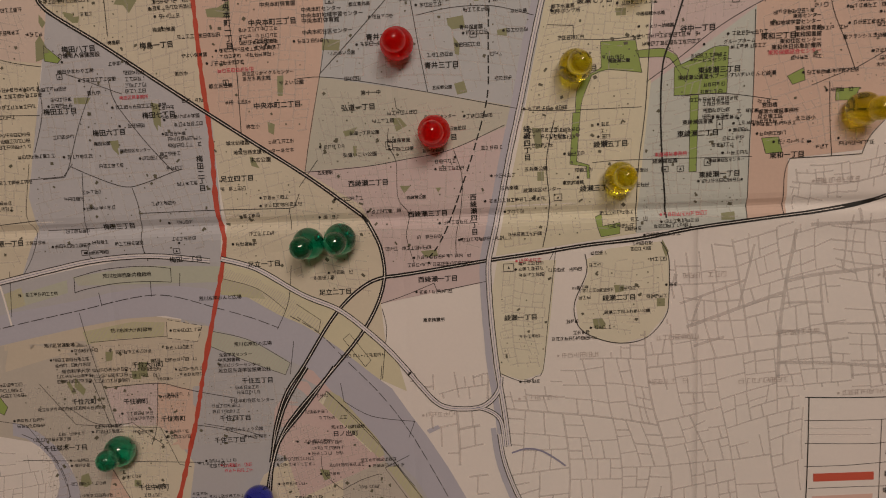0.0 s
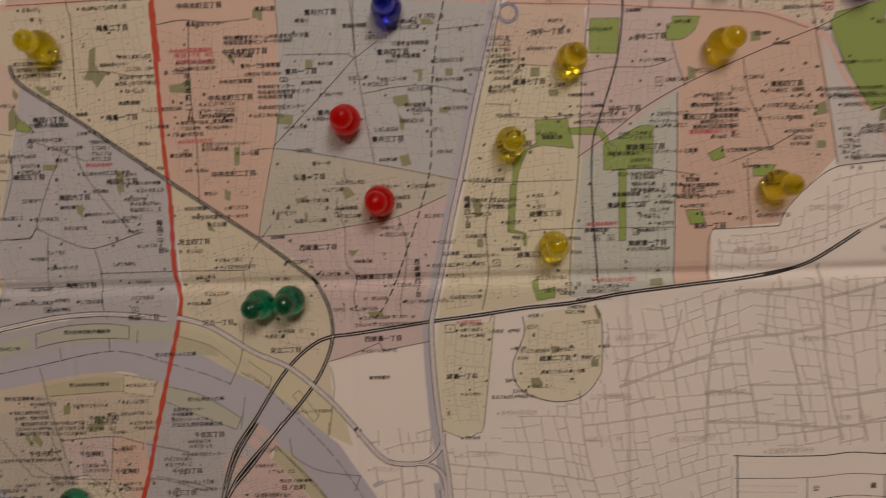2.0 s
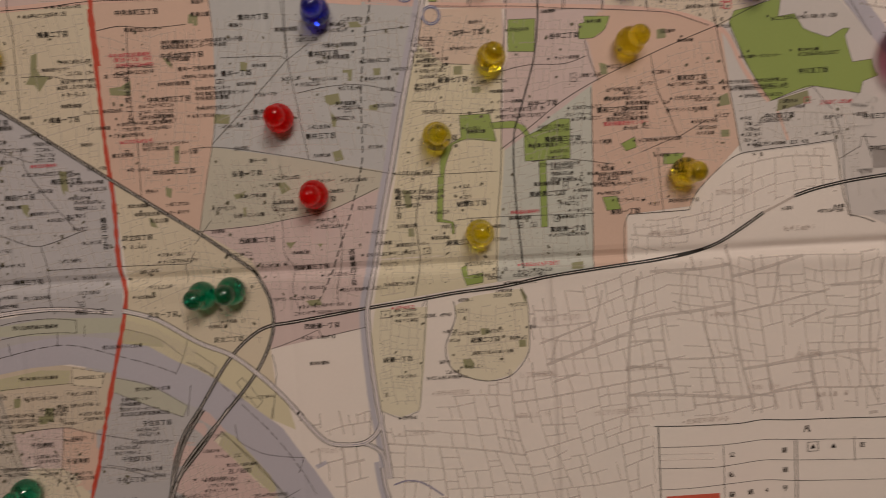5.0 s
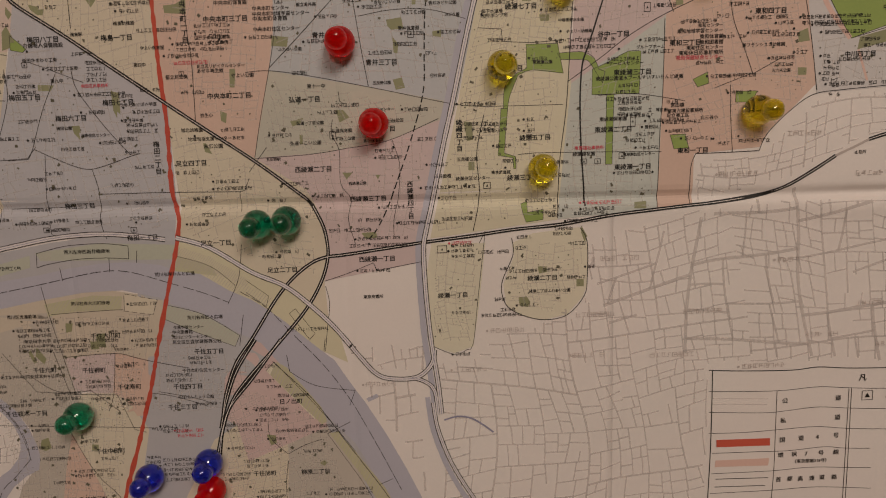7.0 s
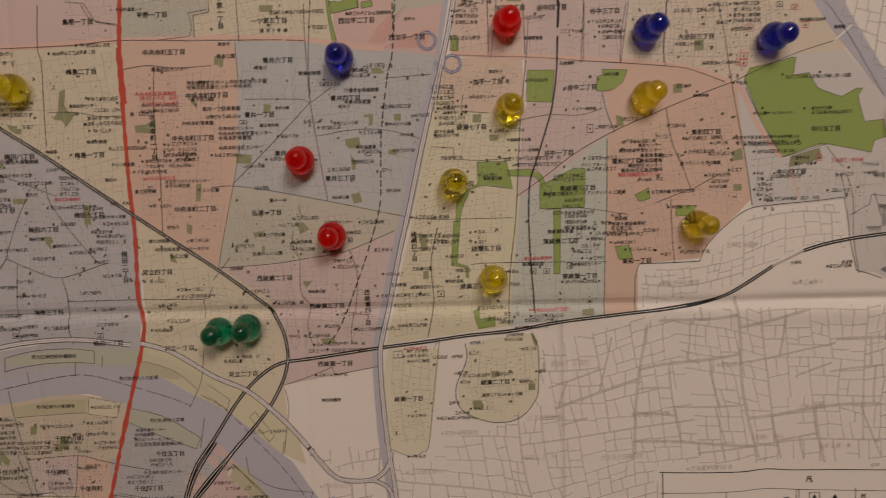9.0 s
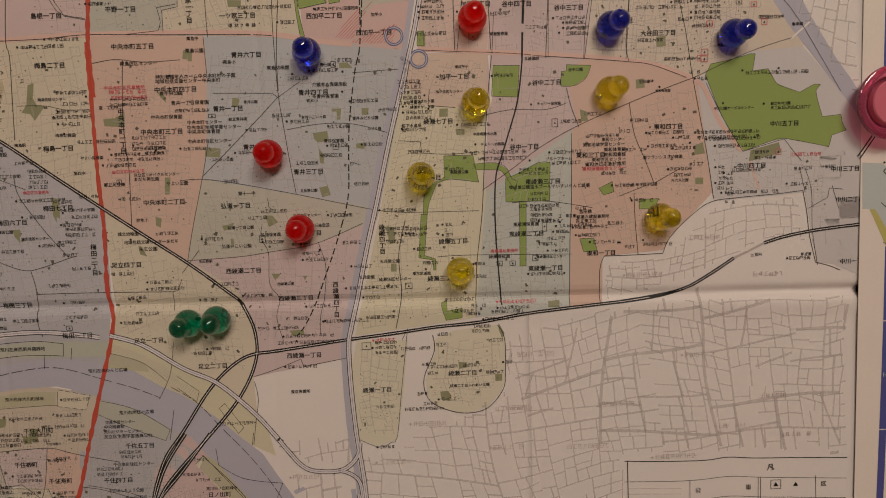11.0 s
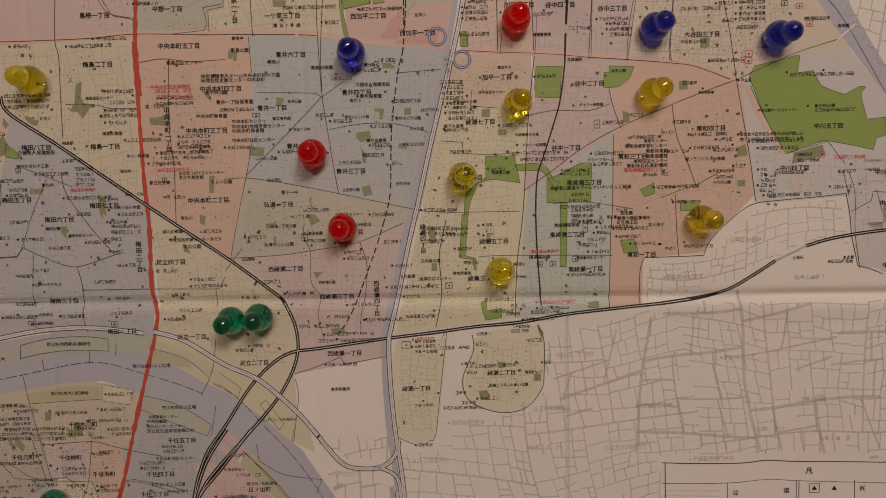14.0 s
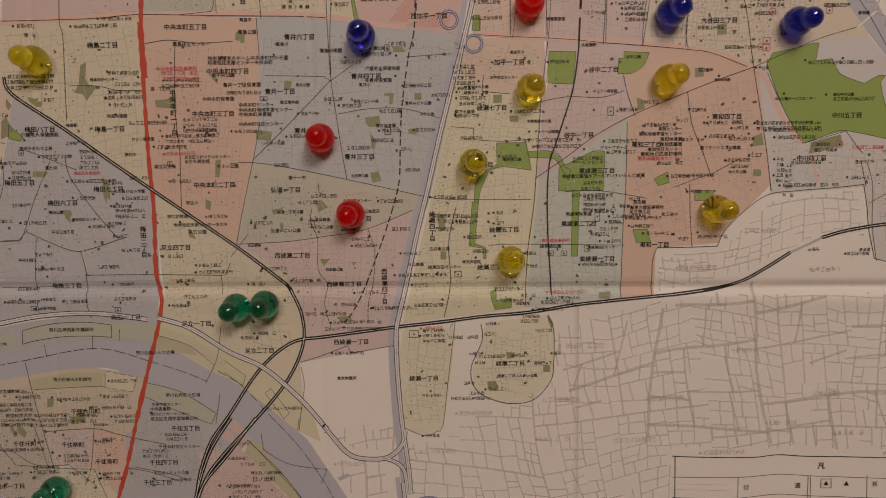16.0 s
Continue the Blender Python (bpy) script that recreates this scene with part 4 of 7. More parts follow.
ribbon("ring_road", PINKROAD, 1.72, "30.1,108.5 57.6,106.7 90.6,104.3 109.8,102.2 122.6,99.4 133.3,94.9 138.1,91.1 144.3,78.3 152.8,67.0", 0.08)
ribbon("ring_road", PINKROAD, 0.86, "155.9,63.1 159.6,52.3", 0.08)
ribbon("white_road", PAPER, 0.65, "171.1,108.6 178.2,114.7", 0.085)
ribbon("white_road", PAPER, 0.75, "56.6,105.5 57.2,90.9 55.4,83.6 54.4,69.8", 0.085)
ribbon("white_road", PAPER, 0.65, "-168.5,-0.1 -166.4,-15.2", 0.085)
ribbon("river_line", INK, 0.26, "-194.6,-20.2 -173.3,-16.7 -160.7,-14.3 -141.9,-11.0 -121.3,-7.2 -109.4,-7.3 -94.4,-12.1", 0.1, on=(4.2, 1.0))
ribbon("river_line", INK, 0.24, "-94.4,-12.1 -82.5,-16.2 -73.1,-20.3", 0.1, on=(4.2, 1.0))
ribbon("river_line", INK, 0.24, "-68.8,-16.3 -59.5,-22.7 -50.4,-33.1 -39.5,-45.7 -30.4,-59.5 -21.4,-77.7 -12.4,-97.4", 0.1, on=(4.2, 1.0))
ribbon("bridge_tick", INK, 0.21, "-134.1,-5.0 -133.6,-9.9", 0.1)
ribbon("bridge_tick", INK, 0.21, "-115.6,-1.9 -115.9,-7.2", 0.1)
ribbon("bridge_tick", INK, 0.21, "-141.9,-11.9 -139.7,-25.9 -134.2,-53.5", 0.1)
ribbon("bridge_tick", INK, 0.21, "-105.1,0.5 -105.7,-4.0", 0.1)
ribbon("bridge_tick", INK, 0.21, "-66.9,1.2 -68.9,-11.2 -73.6,-20.8", 0.1)
ribbon("bridge_tick", INK, 0.21, "-68.3,-25.2 -70.5,-37.0", 0.1)
ribbon("bridge_tick", INK, 0.21, "-28.2,-56.0 -30.6,-62.0", 0.1)
ribbon("bridge_tick", INK, 0.21, "-53.2,-41.1 -52.5,-47.7 -43.1,-53.5 -28.2,-56.2", 0.1)
ribbon("bridge_tick", INK, 0.21, "-38.4,-35.4 -39.1,-40.4", 0.1)
ribbon("bridge_tick", INK, 0.21, "-21.0,-95.0 -15.5,-92.6", 0.1)
ribbon("bridge_tick", INK, 0.21, "-39.8,-73.1 -30.9,-68.7", 0.1)
ribbon("embankment", INK, 0.21, "-142.0,0.6 -142.4,-4.7 -137.9,-3.5 -126.9,-2.0 -116.0,-1.9 -108.4,-2.5 -108.1,2.3 -117.8,3.5 -130.9,3.0 -142.0,0.6", 0.1)
ribbon("embankment", INK, 0.17, "-139.4,-22.5 -117.4,-21.6 -112.2,-21.7 -111.8,-16.3", 0.1)
ribbon("embankment", INK, 0.17, "-90.9,-2.1 -79.1,-6.3 -70.3,-13.9", 0.1)
ribbon("embankment", INK, 0.26, "-58.7,-43.6 -44.5,-59.0 -31.3,-79.1 -14.8,-105.4 -6.6,-129.4", 0.1)
ribbon("embankment", INK, 0.17, "-39.8,-73.1 -27.5,-93.5 -19.3,-108.9", 0.1)
ribbon("embankment", INK, 0.17, "-66.3,-12.2 -58.3,-18.3 -59.4,-22.3 -66.5,-16.7", 0.1)
ribbon("embankment", INK, 0.17, "-51.1,-25.3 -48.8,-23.5 -42.0,-33.2 -44.1,-35.5 -51.1,-25.3", 0.1)
ribbon("boundary_line", INK, 0.28, "-118.9,129.9 -120.1,114.6 -119.2,109.5 -119.7,92.9 -120.1,79.3", 0.1)
ribbon("boundary_line", INK, 0.28, "-141.0,114.9 -128.4,115.0 -107.5,115.4 -91.7,116.6 -71.8,116.2 -48.7,115.7 -31.9,115.3 -23.5,114.7", 0.1)
ribbon("boundary_line", INK, 0.21, "-103.3,129.5 -99.7,124.4 -91.1,122.4", 0.1)
ribbon("boundary_line", INK, 0.21, "-118.1,91.6 -108.2,91.4 -100.9,89.8 -92.0,89.6", 0.1)
ribbon("boundary_line", INK, 0.26, "-89.6,106.3 -82.8,107.4 -78.6,107.3 -79.9,87.8 -79.6,75.2 -79.0,66.7 -79.5,45.3", 0.1)
ribbon("boundary_line", INK, 0.21, "-78.6,107.3 -70.3,106.3 -57.6,106.8", 0.1)
ribbon("boundary_line", INK, 0.21, "-78.1,116.3 -65.0,117.5 -64.0,120.5 -65.0,125.8 -58.2,126.9", 0.1)
ribbon("boundary_line", INK, 0.21, "-63.2,116.8 -63.2,124.8 -57.5,125.9 -57.2,133.7 -59.3,134.1 -56.3,164.3", 0.1)
ribbon("boundary_line", INK, 0.21, "-84.5,146.3 -75.8,146.9 -75.5,134.4", 0.1)
ribbon("boundary_line", INK, 0.21, "-74.7,138.6 -60.2,138.4", 0.1)
ribbon("boundary_line", INK, 0.26, "-47.3,135.2 -46.9,144.9 -46.0,164.0", 0.1)
ribbon("boundary_line", INK, 0.21, "-47.2,136.2 -39.0,136.4 -29.2,136.5", 0.1)
ribbon("boundary_line", INK, 0.26, "-47.2,136.0 -47.4,125.5 -47.1,114.7", 0.1)
ribbon("boundary_line", INK, 0.26, "-17.3,163.0 -21.8,114.6 -22.2,94.6", 0.1)
ribbon("boundary_line", INK, 0.21, "-33.1,136.6 -17.3,137.4 -5.4,137.5 8.5,137.3", 0.1)
ribbon("boundary_line", INK, 0.21, "-15.3,137.5 -13.6,128.4", 0.1)
ribbon("boundary_line", INK, 0.21, "-4.6,138.2 -3.3,125.6", 0.1)
ribbon("boundary_line", INK, 0.21, "-109.0,130.8 -102.4,130.1 -98.3,123.4 -90.8,121.9", 0.1)
ribbon("boundary_line", INK, 0.21, "-48.8,115.1 -48.2,101.6", 0.1)
ribbon("boundary_line", INK, 0.21, "-49.0,76.6 -51.3,66.0 -56.7,44.8 -59.5,32.3", 0.1)
ribbon("boundary_line", INK, 0.26, "-23.0,127.8 -23.1,115.5 -22.3,93.8 -20.7,80.1 -19.1,67.4 -17.4,56.2", 0.1)
ribbon("boundary_line", INK, 0.21, "-46.4,94.3 -24.4,93.6 -22.4,92.1 -14.1,97.7", 0.1)
ribbon("boundary_line", INK, 0.26, "-22.4,92.3 -31.2,83.5 -42.4,72.6 -52.1,63.5", 0.1)
ribbon("boundary_line", INK, 0.21, "-60.5,62.4 -52.1,62.7 -38.7,60.6 -17.4,56.0 1.8,51.5 12.5,49.0", 0.1)
ribbon("boundary_line", INK, 0.21, "-19.7,80.1 -7.9,81.9 4.9,81.6 17.6,78.1", 0.1)
ribbon("boundary_line", INK, 0.21, "5.5,100.4 22.5,101.3", 0.1)
ribbon("boundary_line", INK, 0.21, "-59.5,32.3 -40.0,33.1 -26.9,34.7 -11.2,37.1 7.0,44.2", 0.1)
ribbon("boundary_line", INK, 0.21, "-61.9,27.5 -55.0,36.1", 0.1)
ribbon("boundary_line", INK, 0.21, "-30.8,45.2 -31.5,39.8 -29.1,34.3 -29.2,22.3 -25.9,16.7 -27.1,9.0 -25.1,0.1", 0.1)
ribbon("boundary_line", INK, 0.21, "-9.9,37.1 -7.6,28.3 -8.5,17.4 -10.5,8.6 -10.8,1.9", 0.1)
ribbon("boundary_line", INK, 0.21, "-28.2,54.8 -27.9,51.4 -26.3,50.4", 0.1)
ribbon("boundary_line", INK, 0.21, "12.5,49.0 23.3,47.9 51.4,47.6", 0.1)
ribbon("boundary_line", INK, 0.21, "-37.3,-13.5 -28.9,-11.0 -18.8,-7.2 -17.8,-10.2 -0.5,-7.3", 0.1)
ribbon("boundary_line", INK, 0.21, "-37.0,-15.3 -35.9,-22.1 -37.2,-31.1 -38.5,-40.2", 0.1)
ribbon("boundary_line", INK, 0.21, "21.8,74.9 30.0,74.2 30.3,70.0 41.0,69.3 51.8,69.9", 0.1)
ribbon("boundary_line", INK, 0.21, "30.9,95.7 23.7,96.9", 0.1)
ribbon("boundary_line", INK, 0.21, "34.0,93.5 33.3,87.6 43.5,86.6", 0.1)
ribbon("boundary_line", INK, 0.21, "54.1,83.4 64.8,85.2 77.7,84.9 85.8,87.2", 0.1)
ribbon("boundary_line", INK, 0.30, "43.8,126.3 43.9,107.8", 0.1)
ribbon("boundary_line", INK, 0.30, "56.8,126.0 57.4,107.5", 0.1)
ribbon("boundary_line", INK, 0.30, "57.6,105.4 55.9,90.9 54.9,80.4 53.9,65.6 52.5,46.3 50.0,26.8 49.1,7.0", 0.1)
ribbon("boundary_line", INK, 0.21, "30.1,108.1 43.9,107.2 57.6,106.5 69.3,105.6 77.8,104.6", 0.1)
ribbon("boundary_line", INK, 0.21, "79.4,125.5 78.9,104.9", 0.1)
ribbon("boundary_line", INK, 0.21, "94.8,125.2 93.1,115.0 92.3,103.6", 0.1)
ribbon("boundary_line", INK, 0.26, "77.8,104.6 92.7,103.4 109.8,101.7 118.3,100.3 131.2,95.4", 0.1)
ribbon("boundary_line", INK, 0.26, "134.2,95.3 120.5,90.6 109.0,86.3 89.7,78.5 75.5,71.0 64.6,63.2 52.9,55.3", 0.1)
ribbon("boundary_line", INK, 0.26, "85.6,92.7 87.1,86.0 90.1,77.9", 0.1)
ribbon("boundary_line", INK, 0.26, "109.3,102.2 108.4,108.4 109.6,124.8", 0.1)
ribbon("boundary_line", INK, 0.26, "128.3,124.4 131.0,112.0 133.3,97.4 136.1,82.7 139.4,65.6 141.8,49.5", 0.1)
ribbon("boundary_line", INK, 0.21, "133.3,94.9 154.6,104.0 171.5,109.1", 0.1)
ribbon("boundary_line", INK, 0.26, "109.4,86.3 111.2,74.8 115.6,64.1 118.7,55.9 129.5,61.6", 0.1)
ribbon("boundary_line", INK, 0.21, "118.7,56.3 105.3,51.5", 0.1)
ribbon("boundary_line", INK, 0.26, "110.9,52.4 111.4,40.5 112.4,28.7", 0.1)
ribbon("boundary_line", INK, 0.26, "87.1,75.8 86.8,49.8 86.1,36.8 85.6,9.3", 0.1)
ribbon("boundary_line", INK, 0.26, "97.5,10.1 97.5,23.4 99.2,28.6 112.4,28.7 122.0,28.9 124.6,34.7 131.9,42.1 140.5,48.0 151.4,49.4 166.6,50.4 176.6,51.4 178.2,43.1 179.3,34.4 181.9,23.4 187.2,21.9 191.7,20.0", 0.1)
ribbon("boundary_line", INK, 0.21, "138.9,93.1 139.8,91.0 145.6,79.5 153.2,67.0 169.1,71.3", 0.1)
ribbon("boundary_line", INK, 0.21, "169.1,71.3 175.9,62.8", 0.1)
ribbon("boundary_line", INK, 0.21, "175.1,60.5 177.5,50.7", 0.1)
ribbon("boundary_line", INK, 0.21, "178.8,44.4 186.3,48.4 186.9,52.0 192.3,51.4", 0.1)
ribbon("boundary_line", INK, 0.21, "177.3,60.0 179.9,51.2 180.5,35.8 182.7,22.4", 0.1)
ribbon("boundary_line", INK, 0.21, "188.0,52.9 190.7,44.0", 0.1)
ribbon("boundary_line", INK, 0.21, "64.0,50.3 77.5,50.4 94.8,47.4", 0.1)
ribbon("boundary_line", INK, 0.21, "35.1,30.5 46.8,30.8 86.8,29.8", 0.1)
ribbon("boundary_line", INK, 0.21, "20.3,-1.2 22.6,3.2 19.4,-21.4 17.1,-39.5 14.8,-41.7 9.9,-43.4 1.1,-39.5", 0.1)
ribbon("boundary_line", INK, 0.30, "32.2,0.3 32.6,-6.0 28.3,-16.6 29.5,-24.4 34.7,-28.6 43.6,-31.1 52.5,-29.5 58.8,-22.5 60.0,-15.7 60.0,-2.2 57.4,3.2", 0.1)
ribbon("boundary_line", INK, 0.30, "23.2,44.9 20.3,31.9 20.8,16.6 18.2,3.4", 0.1)
ribbon("boundary_line", INK, 0.26, "-121.7,65.6 -120.2,58.2 -112.5,46.2 -105.6,37.4 -103.6,35.1", 0.1)
ribbon("boundary_line", INK, 0.21, "-135.4,68.1 -132.3,67.0 -117.8,60.9", 0.1)
ribbon("boundary_line", INK, 0.21, "-127.4,64.1 -133.6,51.0 -138.5,38.2 -140.5,34.8 -147.8,34.5", 0.1)
ribbon("boundary_line", INK, 0.26, "-137.8,38.2 -128.5,33.6 -120.1,30.6 -113.6,31.5 -103.6,34.7 -100.4,35.5", 0.1)
ribbon("boundary_line", INK, 0.21, "-134.3,35.9 -135.7,18.5 -135.1,15.2", 0.1)
ribbon("boundary_line", INK, 0.26, "-118.0,30.3 -116.4,22.4 -116.8,11.4 -115.5,5.2", 0.1)
ribbon("boundary_line", INK, 0.26, "-116.5,21.5 -92.6,21.3 -65.6,20.6", 0.1)
ribbon("boundary_line", INK, 0.21, "-149.3,17.1 -129.8,17.1", 0.1)
ribbon("boundary_line", INK, 0.21, "-135.4,11.9 -135.3,7.5 -133.6,6.6", 0.1)
ribbon("boundary_line", INK, 0.21, "-62.1,25.3 -64.0,21.0 -65.8,20.6 -65.8,13.4", 0.1)
ribbon("boundary_line", INK, 0.26, "-136.4,-39.2 -117.7,-38.4 -109.9,-40.4 -102.1,-42.5 -90.3,-45.1", 0.1)
ribbon("boundary_line", INK, 0.21, "-102.9,-54.0 -88.8,-57.1 -82.3,-59.6", 0.1)
ribbon("boundary_line", INK, 0.21, "-117.7,-38.4 -119.8,-53.9 -122.5,-61.2", 0.1)
ribbon("boundary_line", INK, 0.21, "-150.2,-46.1 -141.8,-52.1 -133.0,-53.1 -128.5,-52.5 -118.1,-61.4", 0.1)
ribbon("boundary_line", INK, 0.21, "-132.6,-54.0 -118.6,-54.7 -113.4,-68.8 -109.1,-70.0", 0.1)
ribbon("boundary_line", INK, 0.21, "-137.8,-69.4 -130.3,-85.6 -123.3,-93.9 -121.4,-96.7", 0.1)
ribbon("boundary_line", INK, 0.21, "-140.5,-37.0 -135.9,-54.8", 0.1)
ribbon("boundary_line", INK, 0.21, "-159.7,-36.6 -148.6,-52.3 -132.6,-54.0", 0.1)
ribbon("boundary_line", INK, 0.21, "-55.5,-83.7 -57.2,-97.5 -55.8,-128.5", 0.1)
ribbon("boundary_line", INK, 0.21, "-42.0,-75.3 -48.7,-77.4 -55.4,-80.9 -61.6,-74.4 -62.2,-67.6", 0.1)
ribbon("boundary_line", INK, 0.17, "-169.0,-95.7 -133.8,-98.8 -107.4,-101.2", 0.1)
ribbon("boundary_line", INK, 0.21, "-169.6,-64.9 -104.6,-68.5", 0.1)
ribbon("boundary_line", INK, 0.21, "-106.7,-54.3 -97.1,-56.1 -84.5,-60.4", 0.1)
ribbon("boundary_line", INK, 0.17, "-151.9,39.8 -155.4,22.9 -154.0,19.0 -152.9,15.0 -155.0,9.2 -159.4,2.5", 0.1)
ribbon("boundary_line", INK, 0.21, "-152.4,34.6 -140.7,35.1 -137.2,39.1", 0.1)
ribbon("boundary_line", INK, 0.21, "-151.7,20.8 -167.9,19.6", 0.1)
ribbon("boundary_line", INK, 0.21, "-162.1,56.2 -145.9,55.5", 0.1)
ribbon("boundary_line", INK, 0.21, "-143.2,71.0 -151.9,72.6 -159.2,74.8", 0.1)
ribbon("boundary_line", INK, 0.21, "-145.1,66.2 -145.0,56.2 -149.4,43.5", 0.1)
ribbon("boundary_line", INK, 0.21, "-164.3,3.7 -165.9,-12.2", 0.1)
ribbon("boundary_line", INK, 0.17, "-178.7,-49.2 -166.4,-51.7 -157.9,-65.9 -155.1,-75.8", 0.1)
ribbon("boundary_line", INK, 0.21, "123.9,134.5 126.3,146.4 128.6,158.2", 0.1)
ribbon("boundary_line", INK, 0.26, "76.6,146.2 76.1,132.7 98.9,134.3", 0.1)
ribbon("boundary_line", INK, 0.26, "79.6,132.2 78.0,104.1", 0.1)
ribbon("boundary_line", INK, 0.21, "96.6,159.3 96.8,135.5 92.6,103.4", 0.1)
ribbon("boundary_line", INK, 0.21, "110.2,131.0 108.3,102.7", 0.1)
ribbon("boundary_line", INK, 0.21, "47.9,160.9 47.4,131.5 44.7,106.6", 0.1)
ribbon("boundary_line", INK, 0.21, "60.0,138.9 57.8,106.0", 0.1)
ribbon("boundary_line", INK, 0.21, "130.3,130.2 154.4,126.0 160.8,129.8", 0.1)
ribbon("boundary_line", INK, 0.21, "154.0,157.4 156.3,143.3 162.9,129.0 173.6,116.3 190.8,88.5", 0.1)
ribbon("railway", INKDARK, 0.39, "68.9,104.5 69.5,123.0", 0.14)
ribbon("railway", INKDARK, 0.56, "70.1,125.7 69.3,109.3 68.8,101.0 67.0,88.5 63.9,78.1 60.4,67.6 58.3,61.2 57.5,50.5 57.6,37.5 58.3,24.4 59.2,11.1", 0.14)
railway("railway", "-141.8,95.1 -139.4,88.9 -122.4,76.8 -106.3,64.9 -89.3,52.6 -75.6,42.8 -59.6,31.4 -47.1,21.4 -40.9,15.8 -37.0,8.5 -35.5,1.7 -35.6,-5.1 -38.5,-13.7 -44.7,-23.8 -55.4,-36.0 -68.5,-49.9 -75.3,-59.0 -80.1,-71.6 -82.4,-86.7", 1.35, 0.14)
railway("railway", "199.8,37.6 191.1,36.9 180.2,35.7 169.3,33.8 161.4,31.6", 1.35, 0.14)
ribbon("railway", PALEINK, 0.86, "161.4,31.6 156.2,29.1 149.7,26.2", 0.14)
railway("railway", "149.7,26.2 141.0,20.7 132.2,15.8 123.5,13.0 108.1,10.9 92.7,9.6 68.4,7.3 50.8,4.7 33.2,3.4 17.8,1.6 0.1,-0.2 -10.9,-1.6 -28.6,-3.8 -36.0,-4.5 -41.8,-6.6 -48.7,-11.8 -55.7,-19.7 -65.3,-33.9 -72.5,-43.8 -77.1,-55.2 -79.2,-64.4", 1.35, 0.14)
railway("railway", "-55.0,-35.0 -66.5,-49.6 -75.9,-60.6 -79.7,-69.5 -82.7,-80.8", 1.35, 0.14)
railway("railway", "-64.5,-34.8 -72.8,-47.3 -78.0,-60.5 -80.4,-69.5", 1.35, 0.14)
expressway("expressway", "-202.9,-6.7 -171.0,-0.5 -150.2,3.5 -135.8,6.0 -121.7,7.0 -109.9,6.5 -94.4,4.2", 1.94, 0.16)
expressway("expressway", "-90.5,4.7 -78.7,0.6 -63.9,-9.1 -52.1,-14.8 -42.6,-22.8 -34.2,-31.6 -25.7,-42.9 -20.2,-49.5 -15.0,-51.9 -6.0,-52.2 -1.0,-49.6 1.8,-45.5 2.4,-41.4", 1.94, 0.16)
expressway("expressway", "-6.5,-51.9 -1.6,-53.7 1.9,-57.5 2.9,-66.8", 1.72, 0.16)
expressway("expressway", "38.3,161.2 35.2,141.8 32.6,132.1 29.3,116.3 25.8,102.4 23.8,92.4", 1.94, 0.16)
expressway("expressway", "26.9,106.5 22.2,89.6 17.5,71.8 12.6,51.6 8.2,34.4 3.7,14.8 1.2,4.9 -0.2,-2.8 -0.0,-18.5 1.2,-36.8 2.6,-48.3 3.6,-57.6 4.3,-66.9", 1.94, 0.16)
expressway("expressway", "1.2,-62.2 2.5,-72.4 6.6,-85.0 11.9,-95.5 18.3,-106.1 25.9,-120.5", 1.72, 0.16)
ribbon("river_strip", RIVER, 1.94, "-0.9,-59.9 0.6,-72.3 4.6,-85.4 10.1,-97.1 16.5,-107.7 24.1,-122.1", 0.09)
ribbon("river_strip", RIVER, 2.15, "25.0,106.2 20.1,89.6 15.3,71.8 10.7,51.7 6.2,34.5 1.7,14.9 -1.1,3.9 -2.1,-2.8 -2.0,-18.5 -1.1,-36.7 -0.0,-45.9 1.0,-55.2 2.0,-66.8", 0.09)
ribbon("river_strip", RIVER, 1.94, "35.3,157.4 32.4,141.9 29.8,132.2 26.7,116.4 24.0,102.5", 0.09)
ribbon("branch_road", RIVERDARK, 0.65, "5.2,-69.4 10.2,-68.1 15.2,-68.9 20.1,-71.9 23.9,-75.0", 0.11)
ribbon("subway", INKDARK, 0.47, "12.5,162.0 11.3,150.5 10.8,138.8 9.4,115.2", 0.1, on=(2.6, 1.0))
ribbon("subway", INKDARK, 0.47, "9.3,127.1 8.8,110.7 6.4,100.4 3.7,82.7 2.8,69.0 1.9,54.0 -2.5,39.0 -7.3,26.1 -12.6,13.1 -16.8,5.4 -20.0,1.7", 0.1, on=(2.6, 1.0))
hatch("-96.1,-20.5 -83.3,-24.4 -70.2,-33.0 -72.2,-37.2 -86.0,-31.4 -97.8,-25.7", 1.3, 0.8)
hatch("-91.1,-2.5 -83.3,-3.8 -72.2,-10.2 -56.8,-18.8 -59.4,-22.1 -72.6,-15.8 -83.8,-8.5 -92.3,-7.0", 1.3, 0.8)
hatch("-61.4,-47.1 -58.1,-43.7 -40.3,-65.5 -44.4,-66.9", 1.3, 0.5)
ribbon("bank_edge", INK, 0.18, "-96.1,-20.5 -83.3,-24.4 -70.2,-33.0 -72.2,-37.2 -86.0,-31.4 -97.8,-25.7", 0.1)
ribbon("bank_edge", INK, 0.18, "-61.4,-47.1 -58.1,-43.7 -40.3,-65.5 -29.6,-80.7", 0.1)
ribbon("bank_edge", INK, 0.18, "-111.5,-15.6 -99.6,-18.3 -101.8,-23.9 -112.5,-22.1", 0.1, on=(2.0, 1.0))
hatch("-60.0,-48.7 -57.2,-43.7 -53.5,-46.0 -41.4,-62.4 -39.5,-68.1 -41.7,-69.2", 1.6, 0.5)
hatch("-38.9,-73.1 -35.8,-72.2 -18.9,-96.0 -12.7,-109.0 -18.2,-108.9 -27.5,-91.2", 1.4, 0.5)
